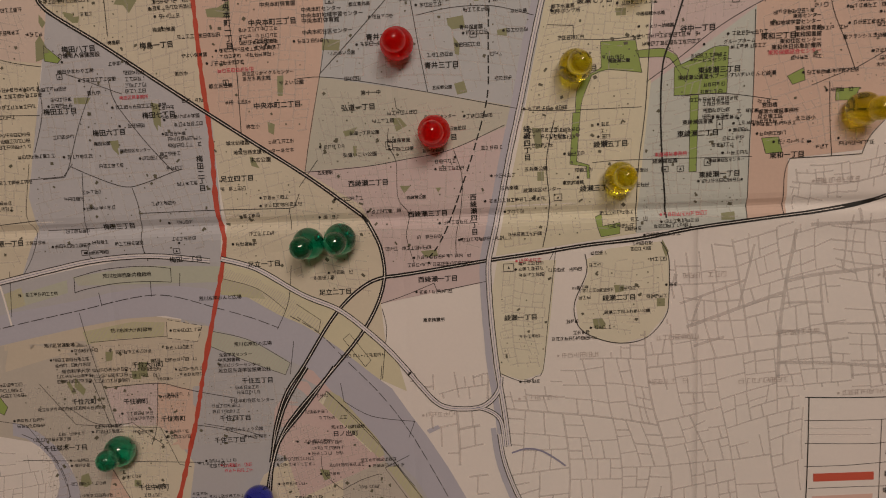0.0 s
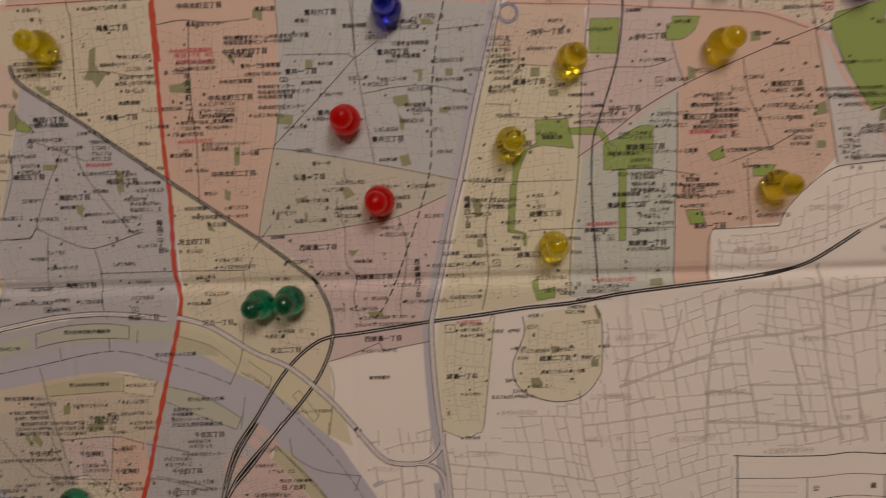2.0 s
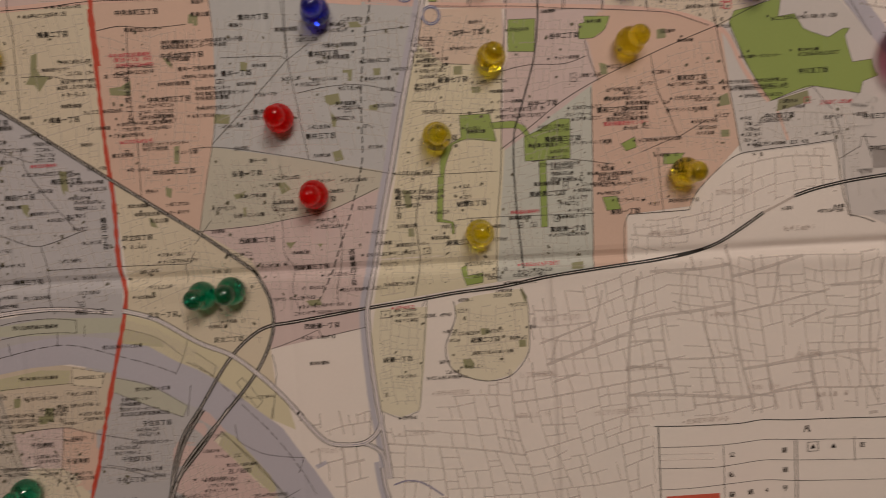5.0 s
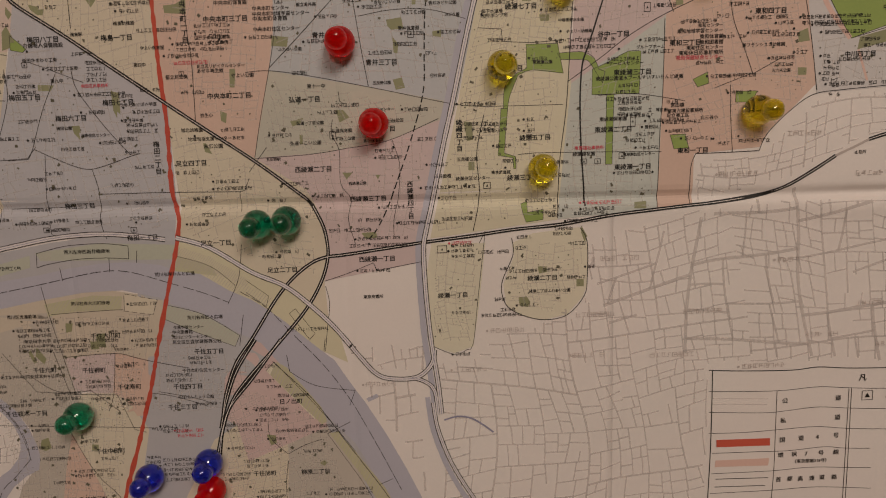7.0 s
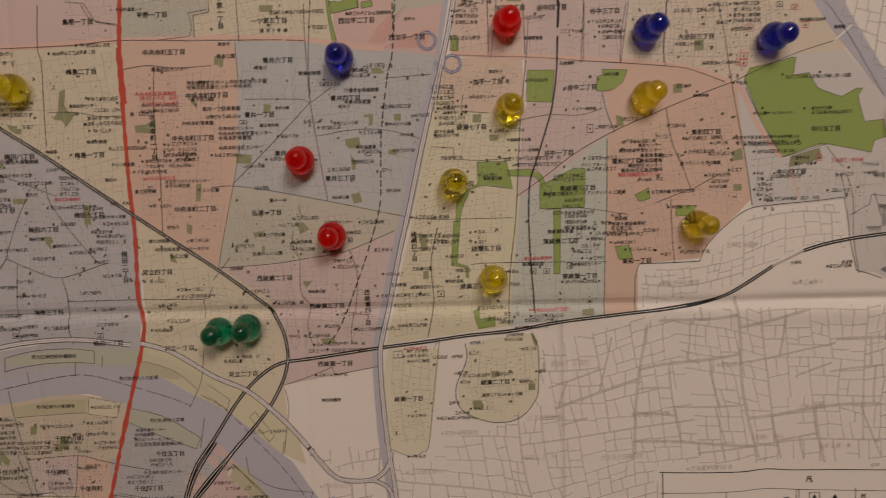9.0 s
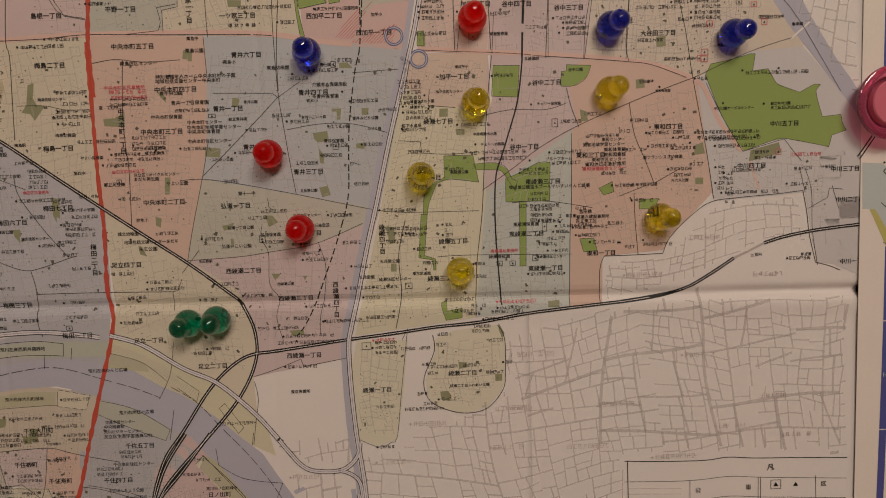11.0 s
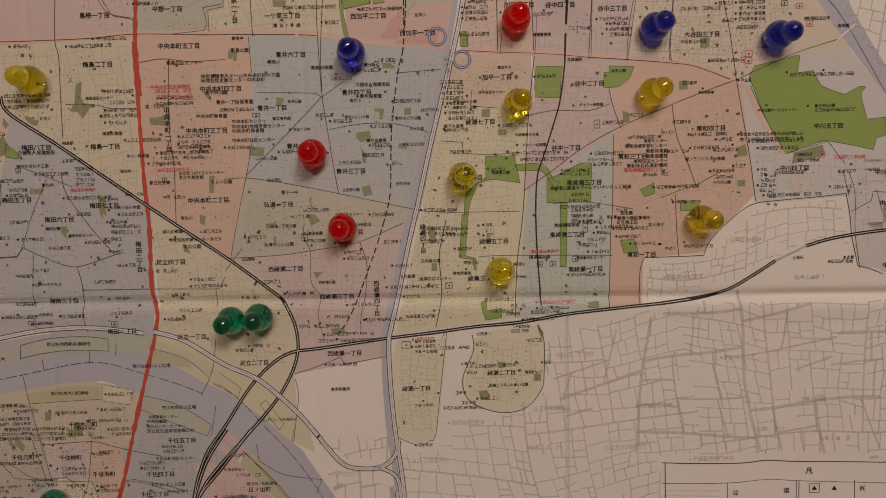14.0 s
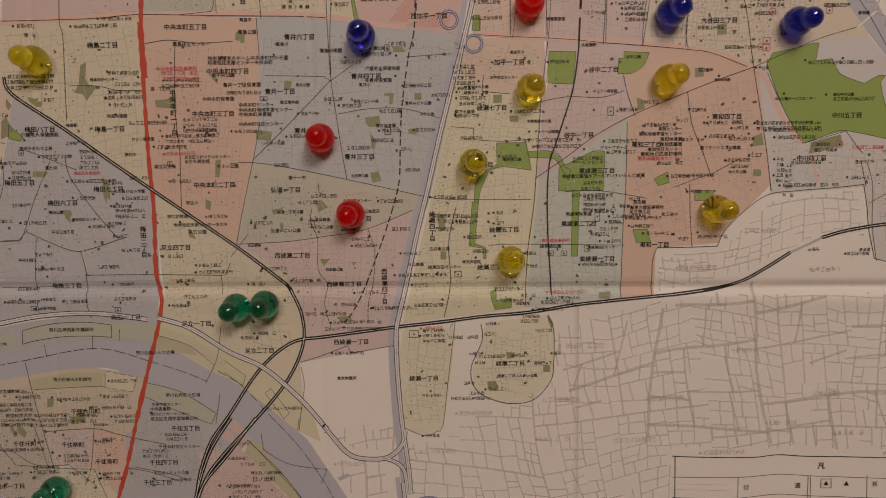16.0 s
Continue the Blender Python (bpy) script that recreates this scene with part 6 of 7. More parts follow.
small_print("-116.3,67.6,5,1 -116.3,65.6,5,1 -116.3,63.6,5,1 -116.3,61.6,5,1 -145.3,63.7,7,1 -141.4,60.2,5,1 -141.4,58.2,5,1 -120.3,56.7,12,1 -107.5,55.7,5,1 -104.9,47.3,5,1 -104.0,45.5,8,1 -104.0,43.5,8,1 -107.5,40.7,5,1 -105.7,36.1,4,1 -74.0,24.6,6,1 -74.2,21.9,9,1 -135.3,29.4,5,1 -134.0,24.0,7,1 -83.1,18.7,5,1 -142.8,16.5,6,1 -146.5,11.6,9,1 -133.4,12.5,4,1 -135.2,9.0,5,1 -106.3,12.2,6,1", SMALLINK, 0.19, 1.42)
small_print("-30.6,49.9,7,1 -36.1,47.7,5,1 -12.5,44.1,5,1 -29.9,38.4,5,1 -16.1,33.5,5,1 -15.1,31.1,6,1 -38.5,18.1,7,1 -54.9,17.0,4,1 0.8,19.7,13,1 4.2,59.3,4,1 -0.8,37.3,5,1 14.5,41.9,8,1 14.5,39.9,8,1 15.4,37.1,5,1 14.7,49.0,3,1 7.2,15.8,4,1 -8.4,7.2,12,1 -34.7,5.2,11,1", SMALLINK, 0.19, 1.42)
small_print("67.2,62.5,8,1 66.6,48.8,11,1 71.0,47.4,6,1 71.0,45.4,6,1 71.0,43.4,6,1 81.8,40.8,9,1 80.7,38.7,4,1 77.4,36.1,5,1 74.1,34.3,5,1 78.5,31.5,5,1 70.8,22.7,9,1 29.4,28.4,4,1 49.0,27.3,3,1 47.8,22.5,5,1 37.8,13.7,8,1 58.6,10.0,8,1 47.6,11.2,4,1 55.3,8.6,9,1 45.4,8.2,4,1 88.3,47.4,3,1 88.3,40.0,9,1 94.8,34.2,6,1 103.5,55.6,5,1 47.5,3.2,5,1 47.5,1.2,5,1 34.2,0.7,4,1", SMALLINK, 0.19, 1.42)
small_print("111.1,49.6,5,1 125.1,61.1,6,1 126.2,58.9,5,1 114.5,32.6,8,1 105.8,31.9,4,1 145.9,51.5,15,1 146.0,47.8,3,1 172.0,54.1,5,1 156.2,27.1,3,1 176.0,26.8,3,1 171.7,25.4,6,1", SMALLINK, 0.19, 1.42)
small_print("-109.6,-19.5,7,1 -131.0,-26.4,9,1 -118.0,-29.9,11,1 -145.2,-25.3,6,1 -153.1,-28.3,9,1 -153.1,-30.3,9,1 -153.1,-34.3,9,1 -153.1,-36.3,9,1 -130.5,-49.0,7,1 -130.5,-51.0,7,1 -148.0,-46.2,7,1 -155.4,-55.6,7,1 -117.9,-43.4,5,1", SMALLINK, 0.19, 1.42)
small_print("-53.2,-2.0,5,1 -23.9,1.8,13,1 -27.3,-0.7,17,1 -23.8,-10.0,8,1 -50.8,-31.4,10,1 -69.0,-61.9,9,1 10.0,-1.8,6,1 10.0,-3.8,6,1 10.0,-5.8,6,1 9.2,-27.2,5,1 10.3,-43.4,4,1", SMALLINK, 0.19, 1.42)
small_print("33.5,-3.5,3,1 28.0,-11.0,4,1 30.2,-12.2,8,1 43.9,-11.9,5,1 29.7,-14.4,3,1 52.7,-15.1,5,1 25.3,-22.6,3,1 34.8,-25.2,4,1 27.5,-26.6,4,1 19.2,-28.6,12,1 54.0,-2.5,4,1 60.3,-11.4,2,1 19.8,-4.5,8,1", SMALLINK, 0.19, 1.42)
small_print("89.4,37.1,6,1 98.1,60.4,7,1 107.8,69.0,6,1 117.5,70.0,7,1 140.1,72.0,14,1 143.4,69.4,10,1 157.6,64.5,6,1 149.0,60.0,8,1 143.6,61.3,2,1 143.6,59.3,2,1 143.6,57.3,2,1 143.6,55.3,2,1 143.6,53.3,2,1 146.9,59.0,2,1 146.9,57.0,2,1 146.9,55.0,2,1 146.9,53.0,2,1 146.9,51.0,2,1 172.9,59.9,5,1 183.8,60.3,4,1 108.9,55.7,8,1", SMALLINK, 0.19, 1.42)
small_print("71.0,53.4,5,1 69.9,51.1,5,1 75.3,42.9,6,1 81.8,44.5,5,1 23.2,41.6,6,1 23.1,39.3,5,1 17.9,48.9,7,1 38.4,42.8,2,1 38.4,40.8,2,1 38.4,38.8,2,1 38.4,36.8,2,1 27.3,33.9,4,1 3.2,28.0,5,1 38.8,63.8,5,1 24.9,70.5,6,1 7.0,8.1,8,1 39.9,9.4,6,1 53.0,5.8,8,1", SMALLINK, 0.19, 1.42)
small_print("5.2,90.0,7,1 14.7,86.6,5,1 -18.9,98.9,6,1 -18.5,83.2,5,1 -8.3,70.3,6,1 -33.5,80.4,5,1 -38.2,72.1,5,1 -24.8,85.5,5,1 -44.0,61.6,5,1 -4.8,47.8,6,1 -20.3,37.3,5,1 -49.2,22.8,6,1 -52.6,40.3,5,1 -14.7,13.1,7,1 -23.6,8.9,6,1", SMALLINK, 0.19, 1.42)
small_print("-72.1,75.0,6,1 -72.1,73.0,6,1 -88.2,90.1,6,1 -87.4,69.0,8,1 -84.0,56.2,6,1 -70.8,43.0,6,1 -87.9,28.2,6,1 -80.2,12.6,6,1 -84.7,9.5,5,1 -59.2,-3.4,5,1", SMALLINK, 0.19, 1.42)
small_print("-130.2,65.9,8,1 -142.4,48.0,5,1 -138.6,41.5,6,1 -118.6,50.6,5,1 -113.0,39.7,6,1 -102.8,30.8,5,1 -128.2,37.9,6,1 -141.9,27.4,5,1 -111.9,24.5,6,1 -105.9,17.7,5,1 -125.9,11.7,7,1 -101.5,50.2,7,1 -97.8,57.6,5,1", SMALLINK, 0.19, 1.42)
small_print("-140.3,-32.7,9,1 -140.3,-34.7,9,1 -140.3,-36.7,9,1 -127.1,-33.1,8,1 -127.1,-35.1,8,1 -113.3,-25.5,7,1 -109.5,-33.6,6,1 -109.5,-35.6,6,1 -114.5,-42.6,6,1 -141.9,-53.3,7,1 -141.9,-55.3,7,1 -128.8,-56.0,5,1 -115.5,-56.4,5,1 -115.5,-58.4,5,1 -90.0,-41.0,6,1 -90.0,-43.0,6,1 -99.3,-47.6,7,1 -99.3,-49.6,7,1 -89.0,-59.4,6,1 -66.2,-50.9,6,1 -61.9,-53.3,7,1 -63.7,-45.2,4,1", SMALLINK, 0.19, 1.42)
small_print("-165.4,-57.3,10,1 -151.2,-65.7,4,1 -151.2,-67.7,4,1 -153.3,-74.8,9,1 -151.6,-79.4,9,1 -134.5,-72.9,6,1 -127.5,-79.9,5,1 -136.8,-84.8,10,1 -136.8,-86.8,10,1 -147.2,-89.2,5,1 -106.9,-68.9,7,1 -102.4,-67.9,7,1 -102.4,-69.9,7,1 -110.0,-80.3,4,1 -110.0,-82.3,4,1 -110.0,-84.3,4,1 -103.5,-81.5,9,1 -103.5,-83.5,9,1 -103.5,-85.5,9,1 -103.5,-87.5,9,1 -103.5,-89.5,9,1 -65.2,-62.6,8,1 -65.2,-64.6,8,1 -65.2,-66.6,8,1 -78.6,-68.4,10,1 -78.6,-70.4,10,1 -48.3,-69.7,9,1 -44.1,-72.1,8,1 -59.2,-71.3,9,1 -61.6,-74.4,4,1 -77.0,-77.7,6,1 -73.0,-83.3,7,1 -73.0,-85.3,7,1 -82.1,-88.4,8,1 -82.1,-90.4,8,1 -48.8,-79.9,5,1 -40.8,-96.2,12,1 -40.8,-98.2,12,1 -67.3,-96.2,8,1 -67.3,-98.2,8,1 -49.7,-97.7,4,1", SMALLINK, 0.19, 1.42)
small_print("-82.7,145.1,8,1 -78.4,139.5,8,1 -77.8,136.0,6,1 -50.8,135.7,5,1 -37.4,132.3,4,1 -1.7,134.2,7,1 19.0,130.0,15,1 32.8,142.3,5,1 85.3,130.4,13,1 107.1,130.3,12,1 123.1,143.5,6,1 122.9,134.5,5,1 124.8,129.4,12,1 135.6,143.3,6,1 141.6,125.3,10,1 -95.3,151.6,6,1 -104.4,137.5,4,1", SMALLINK, 0.19, 1.42)
small_print("-165.6,33.9,10,1 -166.7,27.3,5,1 -166.7,25.3,5,1 -156.8,13.2,5,1 -162.5,-4.7,10,1 -154.1,89.1,5,1 -146.7,81.2,4,1 -157.0,64.2,9,1 -157.0,62.2,9,1 -157.8,58.7,8,1 -161.2,49.7,8,1 -161.2,47.7,8,1 -161.2,45.7,8,1 -155.4,42.3,9,1 -176.7,-36.5,8,1 -176.7,-38.5,8,1 -176.7,-40.5,8,1 -169.3,-49.9,7,1 -169.3,-51.9,7,1 -161.4,-46.3,11,1 -157.1,82.2,6,1 -162.3,55.3,6,1", SMALLINK, 0.19, 1.42)
small_print("-84.0,95.6,9,1 -84.0,93.5,9,1 -85.4,66.5,8,1 58.6,12.3,10,1 171.7,65.3,8,1 10.4,-0.9,5,1", REDINK, 0.19, 1.5)
small_print("-97.1,-69.8,7,1 -97.1,-71.9,7,1", REDINK, 0.19, 1.5)
small_print("-12.5,149.4,10,1", REDINK, 0.19, 1.5)
small_print("132.0,34.7,6,1 157.5,19.6,6,1 108.0,20.9,7,1 65.0,-8.6,7,1 55.9,-29.6,7,1 96.0,-29.9,7,1 83.7,-46.2,8,1 23.5,-34.7,6,1 54.5,-45.2,6,1 130.4,-11.3,6,1 160.8,-29.0,5,1 144.2,-40.4,5,1 169.1,-45.0,6,1 118.5,-52.1,8,1 -24.0,-54.0,5,1 9.7,-49.6,6,1", PALEINK, 0.19, 2.1)

# ---- site marks ----
dots("-92.8,94.4 -101.9,81.0 -103.5,89.2 -76.8,76.0 -68.6,73.9 -61.9,101.1 -136.1,72.1 -7.0,123.7 -16.7,100.5 1.9,100.9 1.5,93.6 23.4,79.0 45.2,121.6 83.2,113.1 32.1,91.4 33.4,86.4 24.7,88.9 23.9,87.5 23.2,79.3 72.1,86.9 50.7,72.7 71.1,66.0 115.7,75.1 120.9,92.1 132.6,70.9 124.7,66.2 152.6,97.4 166.5,97.9 145.3,85.4 161.0,84.8 -104.6,51.8 -105.6,47.3 -80.2,41.0 -75.1,24.6 -147.6,11.6 -104.0,10.9 -9.6,34.7 -8.8,7.4 67.2,61.4 87.9,44.6 82.2,42.3 26.1,39.8 48.7,27.3 47.8,23.6 83.7,22.6 104.7,33.7 59.0,12.5 30.4,26.0 124.3,61.1 170.2,54.2 114.3,34.3 105.3,33.7 -20.1,-0.1", 0.42)
frame_mark(139.9, 114.9, 1.07, 1.07, REDINK)
frame_mark(138.1, 104.6, 1.29, 1.07, REDINK)
frame_mark(138.1, 102.1, 1.29, 1.07, REDINK)
frame_mark(136.0, 102.4, 0.65, 1.07, REDINK)
frame_mark(151.0, 122.7, 1.07, 0.86, INK)
frame_mark(156.7, 121.6, 1.07, 0.86, REDINK)
frame_mark(160.7, 115.1, 1.07, 1.07, REDINK)
frame_mark(58.8, 27.2, 1.07, 0.86, INK)
frame_mark(63.8, 27.1, 1.07, 0.86, INK)
frame_mark(72.6, 28.8, 1.07, 1.07, INK)
frame_mark(76.3, 40.9, 0.86, 1.94, INK)
frame_mark(-31.0, 39.6, 1.07, 1.29, INK)
frame_mark(23.7, 19.8, 1.29, 1.07, INK)
frame_mark(-47.1, 86.0, 1.29, 0.65, INK)
frame_mark(6.6, -3.0, 1.72, 1.29, INK)
frame_mark(-1.8, 73.7, 1.07, 1.29, INK)
frame_mark(166.9, 66.5, 1.07, 1.07, REDINK)
frame_mark(-82.9, 62.6, 0.86, 0.86, INK)
frame_mark(-137.6, 67.5, 0.86, 0.86, INK)
frame_mark(-136.9, 9.1, 1.07, 0.86, INK)
frame_mark(-105.2, 8.2, 1.07, 0.86, INK)
frame_mark(80.9, 79.8, 1.07, 1.50, INK)
frame_mark(-1.4, 103.7, 0.86, 1.07, INK)

# ---- legend of the map ----
ribbon("legend_line", INKDARK, 0.34, "106.2,-53.1 115.3,-53.7 128.4,-54.2 139.3,-54.3 148.1,-53.5 159.0,-54.3 176.5,-54.8 195.9,-55.5", 0.1)
ribbon("legend_line", INKDARK, 0.34, "107.5,-53.2 107.7,-69.0 107.7,-87.1 107.2,-107.9", 0.1)
ribbon("legend_line", INK, 0.2, "106.3,-61.6 126.0,-62.3 136.9,-62.2 149.0,-61.4 163.3,-62.4 195.8,-64.0", 0.1)
ribbon("legend_line", INK, 0.2, "106.7,-70.0 127.9,-71.0 136.7,-70.5 148.8,-69.5 163.1,-70.5 195.8,-72.1", 0.1)
ribbon("legend_line", INK, 0.2, "106.8,-78.6 121.1,-78.7 136.6,-77.9 148.7,-77.4 163.0,-78.7 195.8,-80.3", 0.1)
ribbon("legend_line", INK, 0.2, "108.4,-86.9 127.0,-86.8 137.8,-86.8 151.7,-85.7 159.3,-86.5 169.7,-87.0", 0.1)
ribbon("legend_line", INK, 0.2, "108.5,-95.4 131.7,-94.9 146.8,-93.9 162.0,-94.6 170.3,-95.0", 0.1)
ribbon("legend_line", INK, 0.2, "108.2,-103.7 132.1,-103.0 149.5,-102.2 170.9,-103.6", 0.1)
ribbon("legend_line", INK, 0.2, "132.6,-62.4 132.6,-78.5 132.6,-94.5 132.0,-108.4", 0.1)
ribbon("legend_line", INK, 0.22, "160.2,-62.1 160.1,-85.9 160.0,-109.0", 0.1)
ribbon("legend_line", INK, 0.22, "161.2,-62.1 161.2,-85.9 161.1,-109.0", 0.1)
ribbon("legend_line", STREET, 0.25, "107.9,-64.4 129.2,-65.4", 0.1)
ribbon("legend_line", STREET, 0.25, "107.9,-66.7 129.1,-67.7", 0.1)
ribbon("legend_line", INK, 0.28, "110.1,-97.7 130.5,-97.7", 0.1)
ribbon("legend_line", INK, 0.28, "109.8,-101.0 129.4,-100.9", 0.1)
patch("legend_swatch", REDROAD, "109.9,-81.4 130.6,-81.4 130.7,-84.4 110.0,-84.4", 0.1)
patch("legend_swatch", PINKROAD, "109.8,-89.9 130.6,-89.6 130.3,-92.6 109.7,-92.6", 0.1)
lettering("legend_name", "凡", 165.2, -58.4, 3.0, 0.2, INK)
lettering("legend_name", "公", 135.8, -66.6, 2.3, 0.2, INK)
lettering("legend_name", "道", 156.2, -66.2, 2.3, 0.2, INK)
lettering("legend_name", "私", 135.4, -74.5, 2.3, 0.2, INK)
lettering("legend_name", "道", 156.3, -74.0, 2.3, 0.2, INK)
lettering("legend_name", "国", 135.4, -82.4, 2.3, 0.2, INK)
lettering("legend_name", "道", 142.6, -81.9, 2.3, 0.2, INK)
lettering("legend_name", "4", 148.9, -81.6, 2.3, 0.2, INK)
lettering("legend_name", "号", 156.1, -81.3, 2.3, 0.2, INK)
lettering("legend_name", "環", 135.0, -88.6, 2.2, 0.2, INK)
lettering("legend_name", "状", 140.2, -88.4, 2.2, 0.2, INK)
lettering("legend_name", "7", 144.8, -88.3, 2.2, 0.2, INK)
lettering("legend_name", "号", 150.6, -88.2, 2.2, 0.2, INK)
lettering("legend_name", "線", 156.4, -88.1, 2.2, 0.2, INK)
lettering("legend_name", "首", 134.5, -98.7, 2.2, 0.2, INK)
lettering("legend_name", "都", 138.9, -98.5, 2.2, 0.2, INK)
lettering("legend_name", "高", 143.0, -98.6, 2.2, 0.2, INK)
lettering("legend_name", "速", 147.5, -98.5, 2.2, 0.2, INK)
lettering("legend_name", "道", 151.4, -98.3, 2.2, 0.2, INK)
lettering("legend_name", "路", 156.2, -98.4, 2.2, 0.2, INK)
lettering("legend_name", "区", 186.6, -66.0, 2.2, 0.2, INK)
lettering("legend_name", "（東京都道318号）", 146.7, -91.3, 1.7, 0.2, INK)
patch("legend_mark", INKDARK, "166.3,-66.2 168.3,-66.2 167.3,-64.4", 0.2)
patch("legend_mark", INKDARK, "174.3,-66.4 176.3,-66.4 175.3,-64.6", 0.2)
ribbon("legend_mark", INK, 0.2, "165.3,-67.2 169.3,-67.2 169.3,-63.6 165.3,-63.6 165.3,-67.2", 0.2)
ribbon("legend_line", INK, 0.2, "183.3,-62.4 183.6,-72.2", 0.1)

# ---- the neighbouring sheet, lapped over the edge of the map ----
side_map = tagged(new("side_map"), "second paper map sheet with white margin and navy frame line", "map")


def side_sheet():
    xs, zs = [198.6 + v * 8 for v in range(0, 34)], [-250 + v * 10 for v in range(0, 56)]
    verts = [spot_flat(x, z, 0.0) for z in zs for x in xs]
    n = len(xs)
    faces = [(j * n + i, j * n + i + 1, (j + 1) * n + i + 1, (j + 1) * n + i) for j in range(len(zs) - 1) for i in range(n - 1)]
    sheet = part("paper", verts, faces, SHEETWHITE, side_map, "white paper sheet")
    thick = sheet.modifiers.new("thickness", "SOLIDIFY")
    thick.thickness, thick.offset = 0.00015, -1


side_sheet()

patch("water", WATER, "199.2,61.3 206.8,60.8 227.9,44.2 258.8,19.8 259.4,-14.3 228.1,5.3 219.3,18.3 210.1,30.1 202.3,43.4 199.5,43.5", 0.04, spot_flat, side_map)
patch("bank", OLIVE, "202.3,43.4 204.5,43.2 212.4,30.4 221.6,19.3 235.6,-0.9 231.0,-4.0 222.8,5.8 212.4,23.3 208.5,30.2", 0.06, spot_flat, side_map)
patch("field", YELLOW, "212.5,64.7 235.3,39.3 235.4,26.0 226.1,36.0 208.0,57.5", 0.05, spot_flat, side_map)
patch("field", YELLOWGREEN, "222.7,47.8 235.3,39.3 235.4,26.0 225.2,37.8", 0.06, spot_flat, side_map)
patch("road_band", MAUVE, "213.2,64.6 219.2,62.5 235.3,47.0 235.3,41.9", 0.055, spot_flat, side_map)
patch("flood_field", CREAM, "219.2,141.1 256.7,139.5 257.4,100.3 219.2,93.9", 0.03, spot_flat, side_map)
patch("flood_field", AYASE, "213.7,117.0 257.2,114.9 258.0,64.0 226.0,66.0 217.0,98.2", 0.03, spot_flat, side_map)
patch("park", YELLOW, "215.9,104.1 225.9,98.2 221.4,96.3 217.0,98.2", 0.05, spot_flat, side_map)
patch("park", AYASE, "212.4,9.9 235.7,-5.5 236.1,-66.3 212.2,-63.9", 0.03, spot_flat, side_map)
patch("park", OLIVE, "221.1,11.1 235.6,-0.9 235.7,-6.6 226.3,2.1", 0.05, spot_flat, side_map)
patch("water", WATER, "212.7,-51.0 217.0,-52.5 224.1,-60.3 230.2,-70.5 212.7,-75.9", 0.05, spot_flat, side_map)
patch("flood_field", SHEETWHITE, "212.4,141.3 256.7,139.5 257.1,116.5 212.4,118.7", 0.06, spot_flat, side_map)
patch("frame_line", NAVY, "207.0,153.5 209.6,153.4 209.7,117.2 209.7,96.5 206.8,96.7", 0.08, spot_flat, side_map)
patch("frame_line", NAVY, "208.8,28.9 211.5,25.1 211.4,1.0 211.1,-26.3 210.6,-64.2 209.8,-92.5 207.2,-92.3 207.7,-64.0 208.3,-26.1 208.7,1.2", 0.08, spot_flat, side_map)
ribbon("tick", SHEETWHITE, 0.35, "208.4,-0.5 211.4,-0.6", 0.12, place=spot_flat, parent=side_map)
ribbon("tick", SHEETWHITE, 0.35, "207.8,-44.2 210.9,-44.2", 0.12, place=spot_flat, parent=side_map)
ribbon("tick", SHEETWHITE, 0.3, "206.9,129.3 209.8,129.2", 0.12, place=spot_flat, parent=side_map)
lettering("grid_mark", "7", 208.1, 108.0, 2.4, 0.2, WATER, spot_flat, side_map)
lettering("grid_mark", "9", 210.1, 18.6, 2.4, 0.2, WATER, spot_flat, side_map)
lettering("grid_mark", "10", 209.8, -22.1, 2.4, 0.2, WATER, spot_flat, side_map)
ribbon("boundary_line", INKDARK, 0.35, "213.2,64.2 207.5,57.7 212.5,52.9 220.4,45.8 228.4,38.7 237.7,28.1", 0.1, place=spot_flat, parent=side_map)
ribbon("railway", INKDARK, 0.5, "198.3,63.0 204.0,71.0", 0.1, place=spot_flat, parent=side_map)
ribbon("railway", INKDARK, 0.5, "197.5,63.9 202.9,71.5", 0.1, place=spot_flat, parent=side_map)
ribbon("boundary_line", REDINK, 0.4, "213.2,64.2 219.3,56.7 227.9,47.5 240.0,34.6", 0.1, place=spot_flat, parent=side_map)
ribbon("boundary_line", INK, 0.3, "206.8,45.7 212.4,40.9 219.3,33.8 222.7,30.3", 0.1, place=spot_flat, parent=side_map)
ribbon("boundary_line", INK, 0.25, "207.9,30.3 219.3,25.0 222.7,22.5", 0.1, place=spot_flat, parent=side_map)
ribbon("frame_box", INK, 0.5, "212.2,141.3 212.1,118.5 257.1,117.8", 0.1, place=spot_flat, parent=side_map)
ribbon("railway", INKDARK, 0.6, "211.2,112.6 213.2,106.7 214.3,99.4 214.8,92.1", 0.1, place=spot_flat, parent=side_map)
ribbon("railway", PALEINK, 0.6, "213.2,112.5 215.0,106.6 216.1,99.3 216.1,92.0", 0.1, place=spot_flat, parent=side_map)
ribbon("railway", INKDARK, 0.45, "221.4,95.9 234.9,96.8", 0.1, place=spot_flat, parent=side_map)
ribbon("boundary_line", INK, 0.3, "223.7,88.4 234.9,93.1", 0.1, place=spot_flat, parent=side_map)
ribbon("boundary_line", INKDARK, 0.4, "212.3,-24.6 219.3,-23.8 226.4,-25.4 235.9,-32.0", 0.1, place=spot_flat, parent=side_map)
ribbon("railway", INKDARK, 0.55, "213.0,-29.5 219.3,-28.2 228.7,-24.4 240.5,-22.0", 0.1, place=spot_flat, parent=side_map)
ribbon("side_street", PALEINK, 0.6, "212.3,-28.3 224.0,-29.8 235.9,-30.4", 0.1, place=spot_flat, parent=side_map)
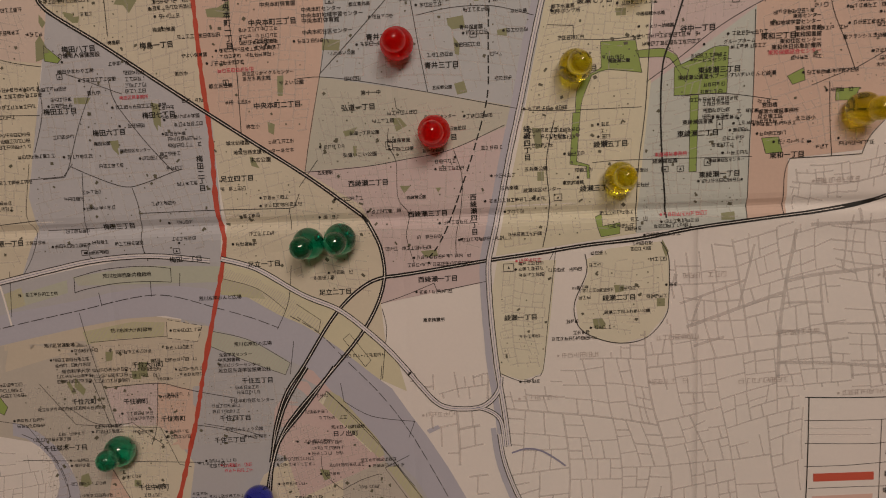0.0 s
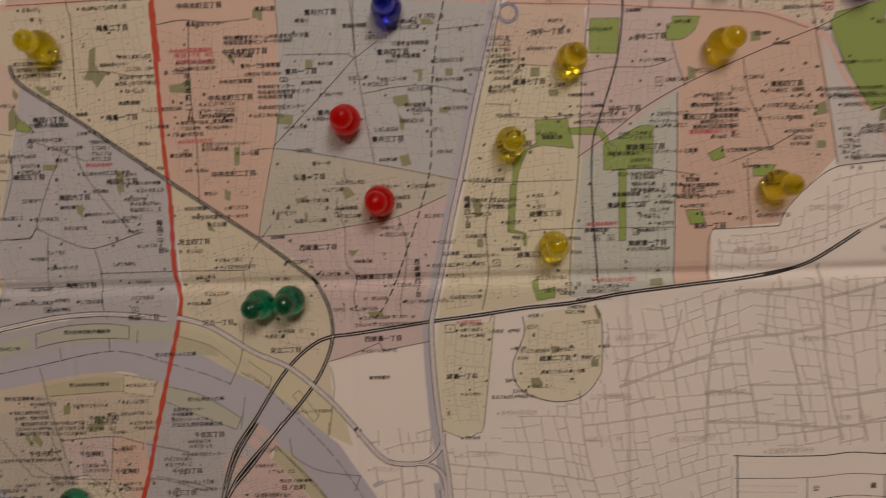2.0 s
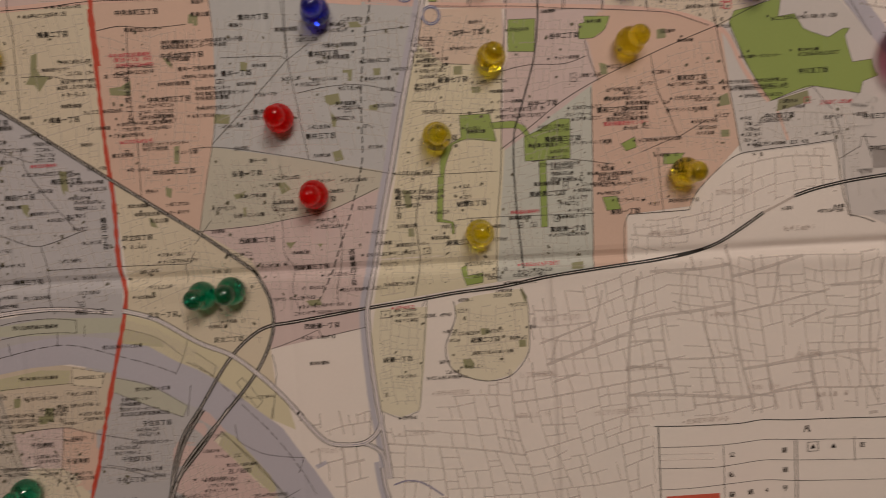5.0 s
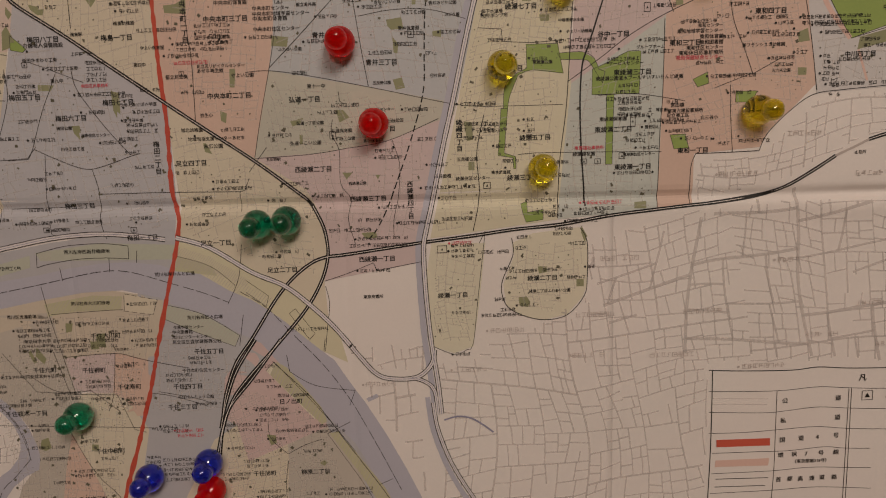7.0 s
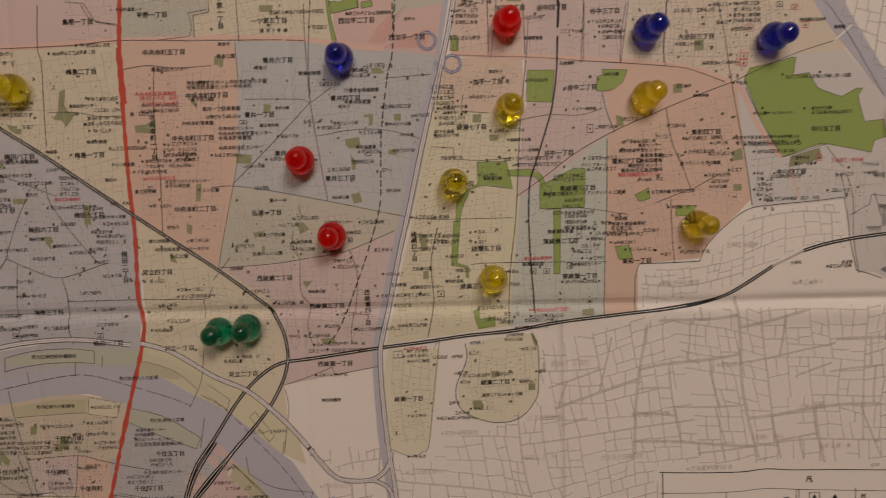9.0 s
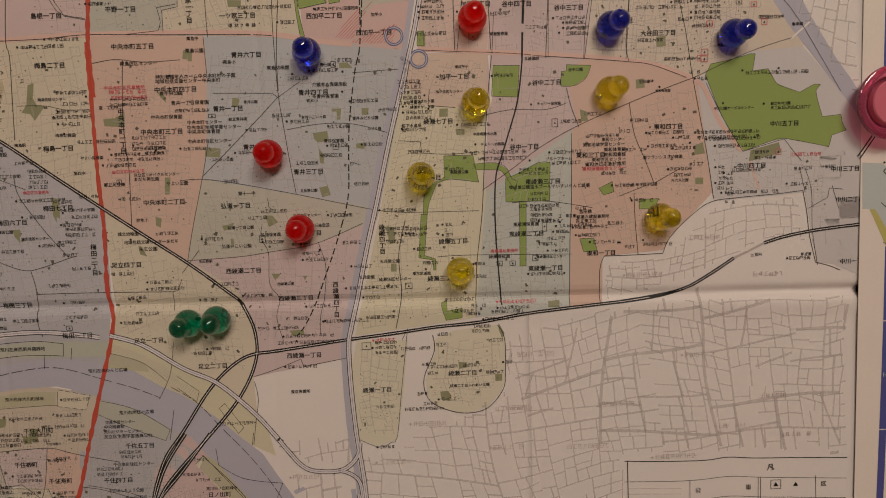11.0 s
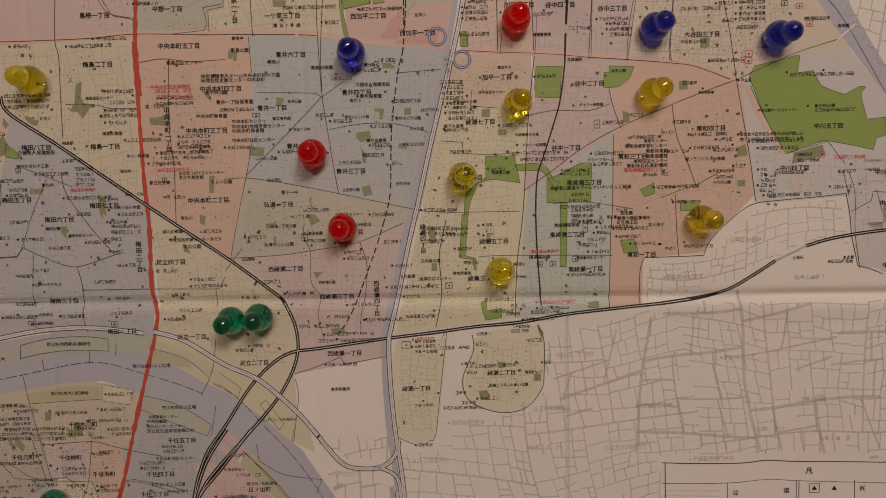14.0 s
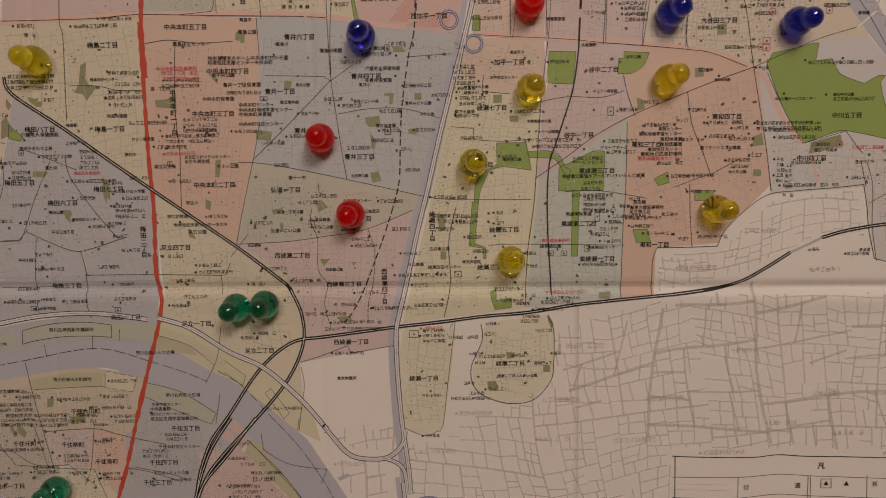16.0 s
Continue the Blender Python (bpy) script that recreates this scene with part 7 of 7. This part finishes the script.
ribbon("side_street", PALEINK, 0.6, "220.5,-29.0 214.6,-40.6 221.7,-45.9 228.4,-56.0", 0.1, place=spot_flat, parent=side_map)
ribbon("side_street", PALEINK, 0.5, "212.1,-8.1 235.7,-8.2", 0.1, place=spot_flat, parent=side_map)
patch("blue_sign", CYAN, "217.2,-40.4 225.0,-39.9 225.0,-42.2 217.5,-42.5", 0.1, spot_flat, side_map)
patch("blue_sign", CYAN, "218.1,66.3 235.1,66.3 235.1,63.7 218.3,64.3", 0.1, spot_flat, side_map)
lettering("ward_name", "足立", 224.5, -17.6, 4.2, 0.2, INKDARK, spot_flat, side_map)
small_print("208.9,61.1,8,1 210.7,58.8,6,2 214.7,50.3,8,2 220.4,46.2,6,2 219.2,70.0,4,1 223.3,62.3,5,1", SMALLINK, 0.19, 1.35, place=spot_flat, parent=side_map)
small_print("214.1,116.1,5,1 214.7,1.9,3,2 214.2,-10.1,4,1 221.6,2.5,4,1 216.5,-48.3,2,1", PALEINK, 0.19, 2.4, place=spot_flat, parent=side_map)
small_print("213.9,110.8,1,4", SMALLINK, 0.19, 2.0, place=spot_flat, parent=side_map)


# ---- pins ----
def lathe(profile, n=40):
    """A body of revolution round z from (radius, height) in mm, as verts and faces in metres."""
    verts, faces = [], []
    for r, h in profile:
        for i in range(n):
            a = math.tau * i / n
            verts.append((r * math.cos(a) * 0.001, r * math.sin(a) * 0.001, h * 0.001))
    for j in range(len(profile) - 1):
        for i in range(n):
            a, b = j * n + i, j * n + (i + 1) % n
            faces.append((a, b, b + n, a + n))
    faces.append(tuple(reversed(range(n))))
    faces.append(tuple(range((len(profile) - 1) * n, len(profile) * n)))
    return verts, faces


def pin_profile():
    """A round body and a smaller ball grown into its top."""
    out = [(2.6, 0.05)]
    for a in range(-56, 47, 6):
        out.append((5.3 * math.cos(radians(a)), 4.4 + 5.3 * math.sin(radians(a))))
    out += [(3.45, 8.45), (3.4, 8.8)]
    for a in range(-22, 88, 6):
        out.append((3.75 * math.cos(radians(a)), 10.4 + 3.75 * math.sin(radians(a))))
    out.append((0.25, 14.14))
    return out


def make_pin(colour, mat, x, z, dx, dz):
    """A snowman-shaped push pin; dx, dz: how far its top leans over, in mm."""
    axis = Vector((dx, -5.3, dz)).normalized()
    turn = axis.to_track_quat("Z", "Y").to_matrix().to_4x4()
    foot = spot(x, z, 0.1)
    pin = tagged(new("push_pin"), f"{colour} clear plastic push pin with two round bulbs in map", "push pin", group=f"{colour} push pins")
    pin.matrix_world = Matrix.Translation(foot) @ turn
    part("head", *lathe(pin_profile()), mat, pin, smooth=True)
    part("needle", *lathe([(0.05, -7.0), (0.5, -6.0), (0.55, 0.0), (0.55, 1.0), (0.2, 1.4)], 10), STEEL, pin, "steel needle", smooth=True)
    return pin


# ---- round magnet at the joint of the two sheets ----
def make_magnet(x, z):
    magnet = tagged(new("round_magnet"), "pink clear plastic round magnet holding both sheets", "magnet")
    magnet.matrix_world = Matrix.Translation((x * 0.001, -0.0015, 1.4 + z * 0.001)) @ Vector((0, -1, 0)).to_track_quat("Z", "Y").to_matrix().to_4x4()
    part("flange", *lathe([(9.0, 0.0), (9.3, 0.3), (9.6, 3.0), (11.0, 4.6), (13.6, 5.4), (13.9, 5.8), (13.9, 6.5), (13.5, 6.9), (11.0, 6.9), (10.4, 6.3), (10.2, 4.2), (9.0, 4.0)], 64), PINK_CLEAR, magnet, "clear pink flange", smooth=True)
    part("cap", *lathe([(8.3, 4.05), (8.7, 4.6), (8.7, 7.4), (8.3, 7.9), (0.3, 7.95)], 64), PINK_BODY, magnet, "cloudy pink flat cap", smooth=False)
    return magnet

# ---- pins and magnet ----
make_pin("green", PIN_GREEN, -58.5, 9.4, -1.08, -0.48)
make_pin("green", PIN_GREEN, -48.2, 10.3, -0.69, -0.41)
make_pin("blue", PIN_BLUE, -10.1, 107.1, -0.31, 0.40)
make_pin("red", PIN_RED, -25.8, 70.9, -0.36, 0.27)
make_pin("red", PIN_RED, -15.5, 43.4, -0.43, -0.20)
make_pin("red", PIN_RED, 50.2, 117.7, 0.34, 0.63)
make_pin("yellow", PIN_YELLOW, 50.6, 87.5, 0.33, 0.52)
make_pin("yellow", PIN_YELLOW, 29.4, 61.1, 0.36, 0.25)
make_pin("yellow", PIN_YELLOW, 99.6, 90.0, 1.63, 0.84)
make_pin("blue", PIN_BLUE, 100.4, 113.8, 1.51, 0.64)
make_pin("blue", PIN_BLUE, 145.9, 110.2, 1.79, 0.10)
make_pin("yellow", PIN_YELLOW, 118.1, 43.3, 1.94, -0.20)
make_pin("green", PIN_GREEN, -130.9, -60.7, -1.48, -0.59)
make_pin("blue", PIN_BLUE, -106.9, -85.9, -1.13, -0.90)
make_pin("blue", PIN_BLUE, -84.4, -80.5, -0.46, -1.08)
make_pin("red", PIN_RED, -83.7, -92.0, -1.08, -0.85)
make_pin("yellow", PIN_YELLOW, -127.2, 99.6, -1.08, 0.54)
make_pin("yellow", PIN_YELLOW, 43.2, 24.9, 0.19, 0.53)
make_pin("yellow", PIN_YELLOW, -34.7, 149.1, 0.1, 0.1)
make_pin("blue", PIN_BLUE, 105.8, 143.0, 0.1, 0.1)
make_magnet(206.1, 83.0)
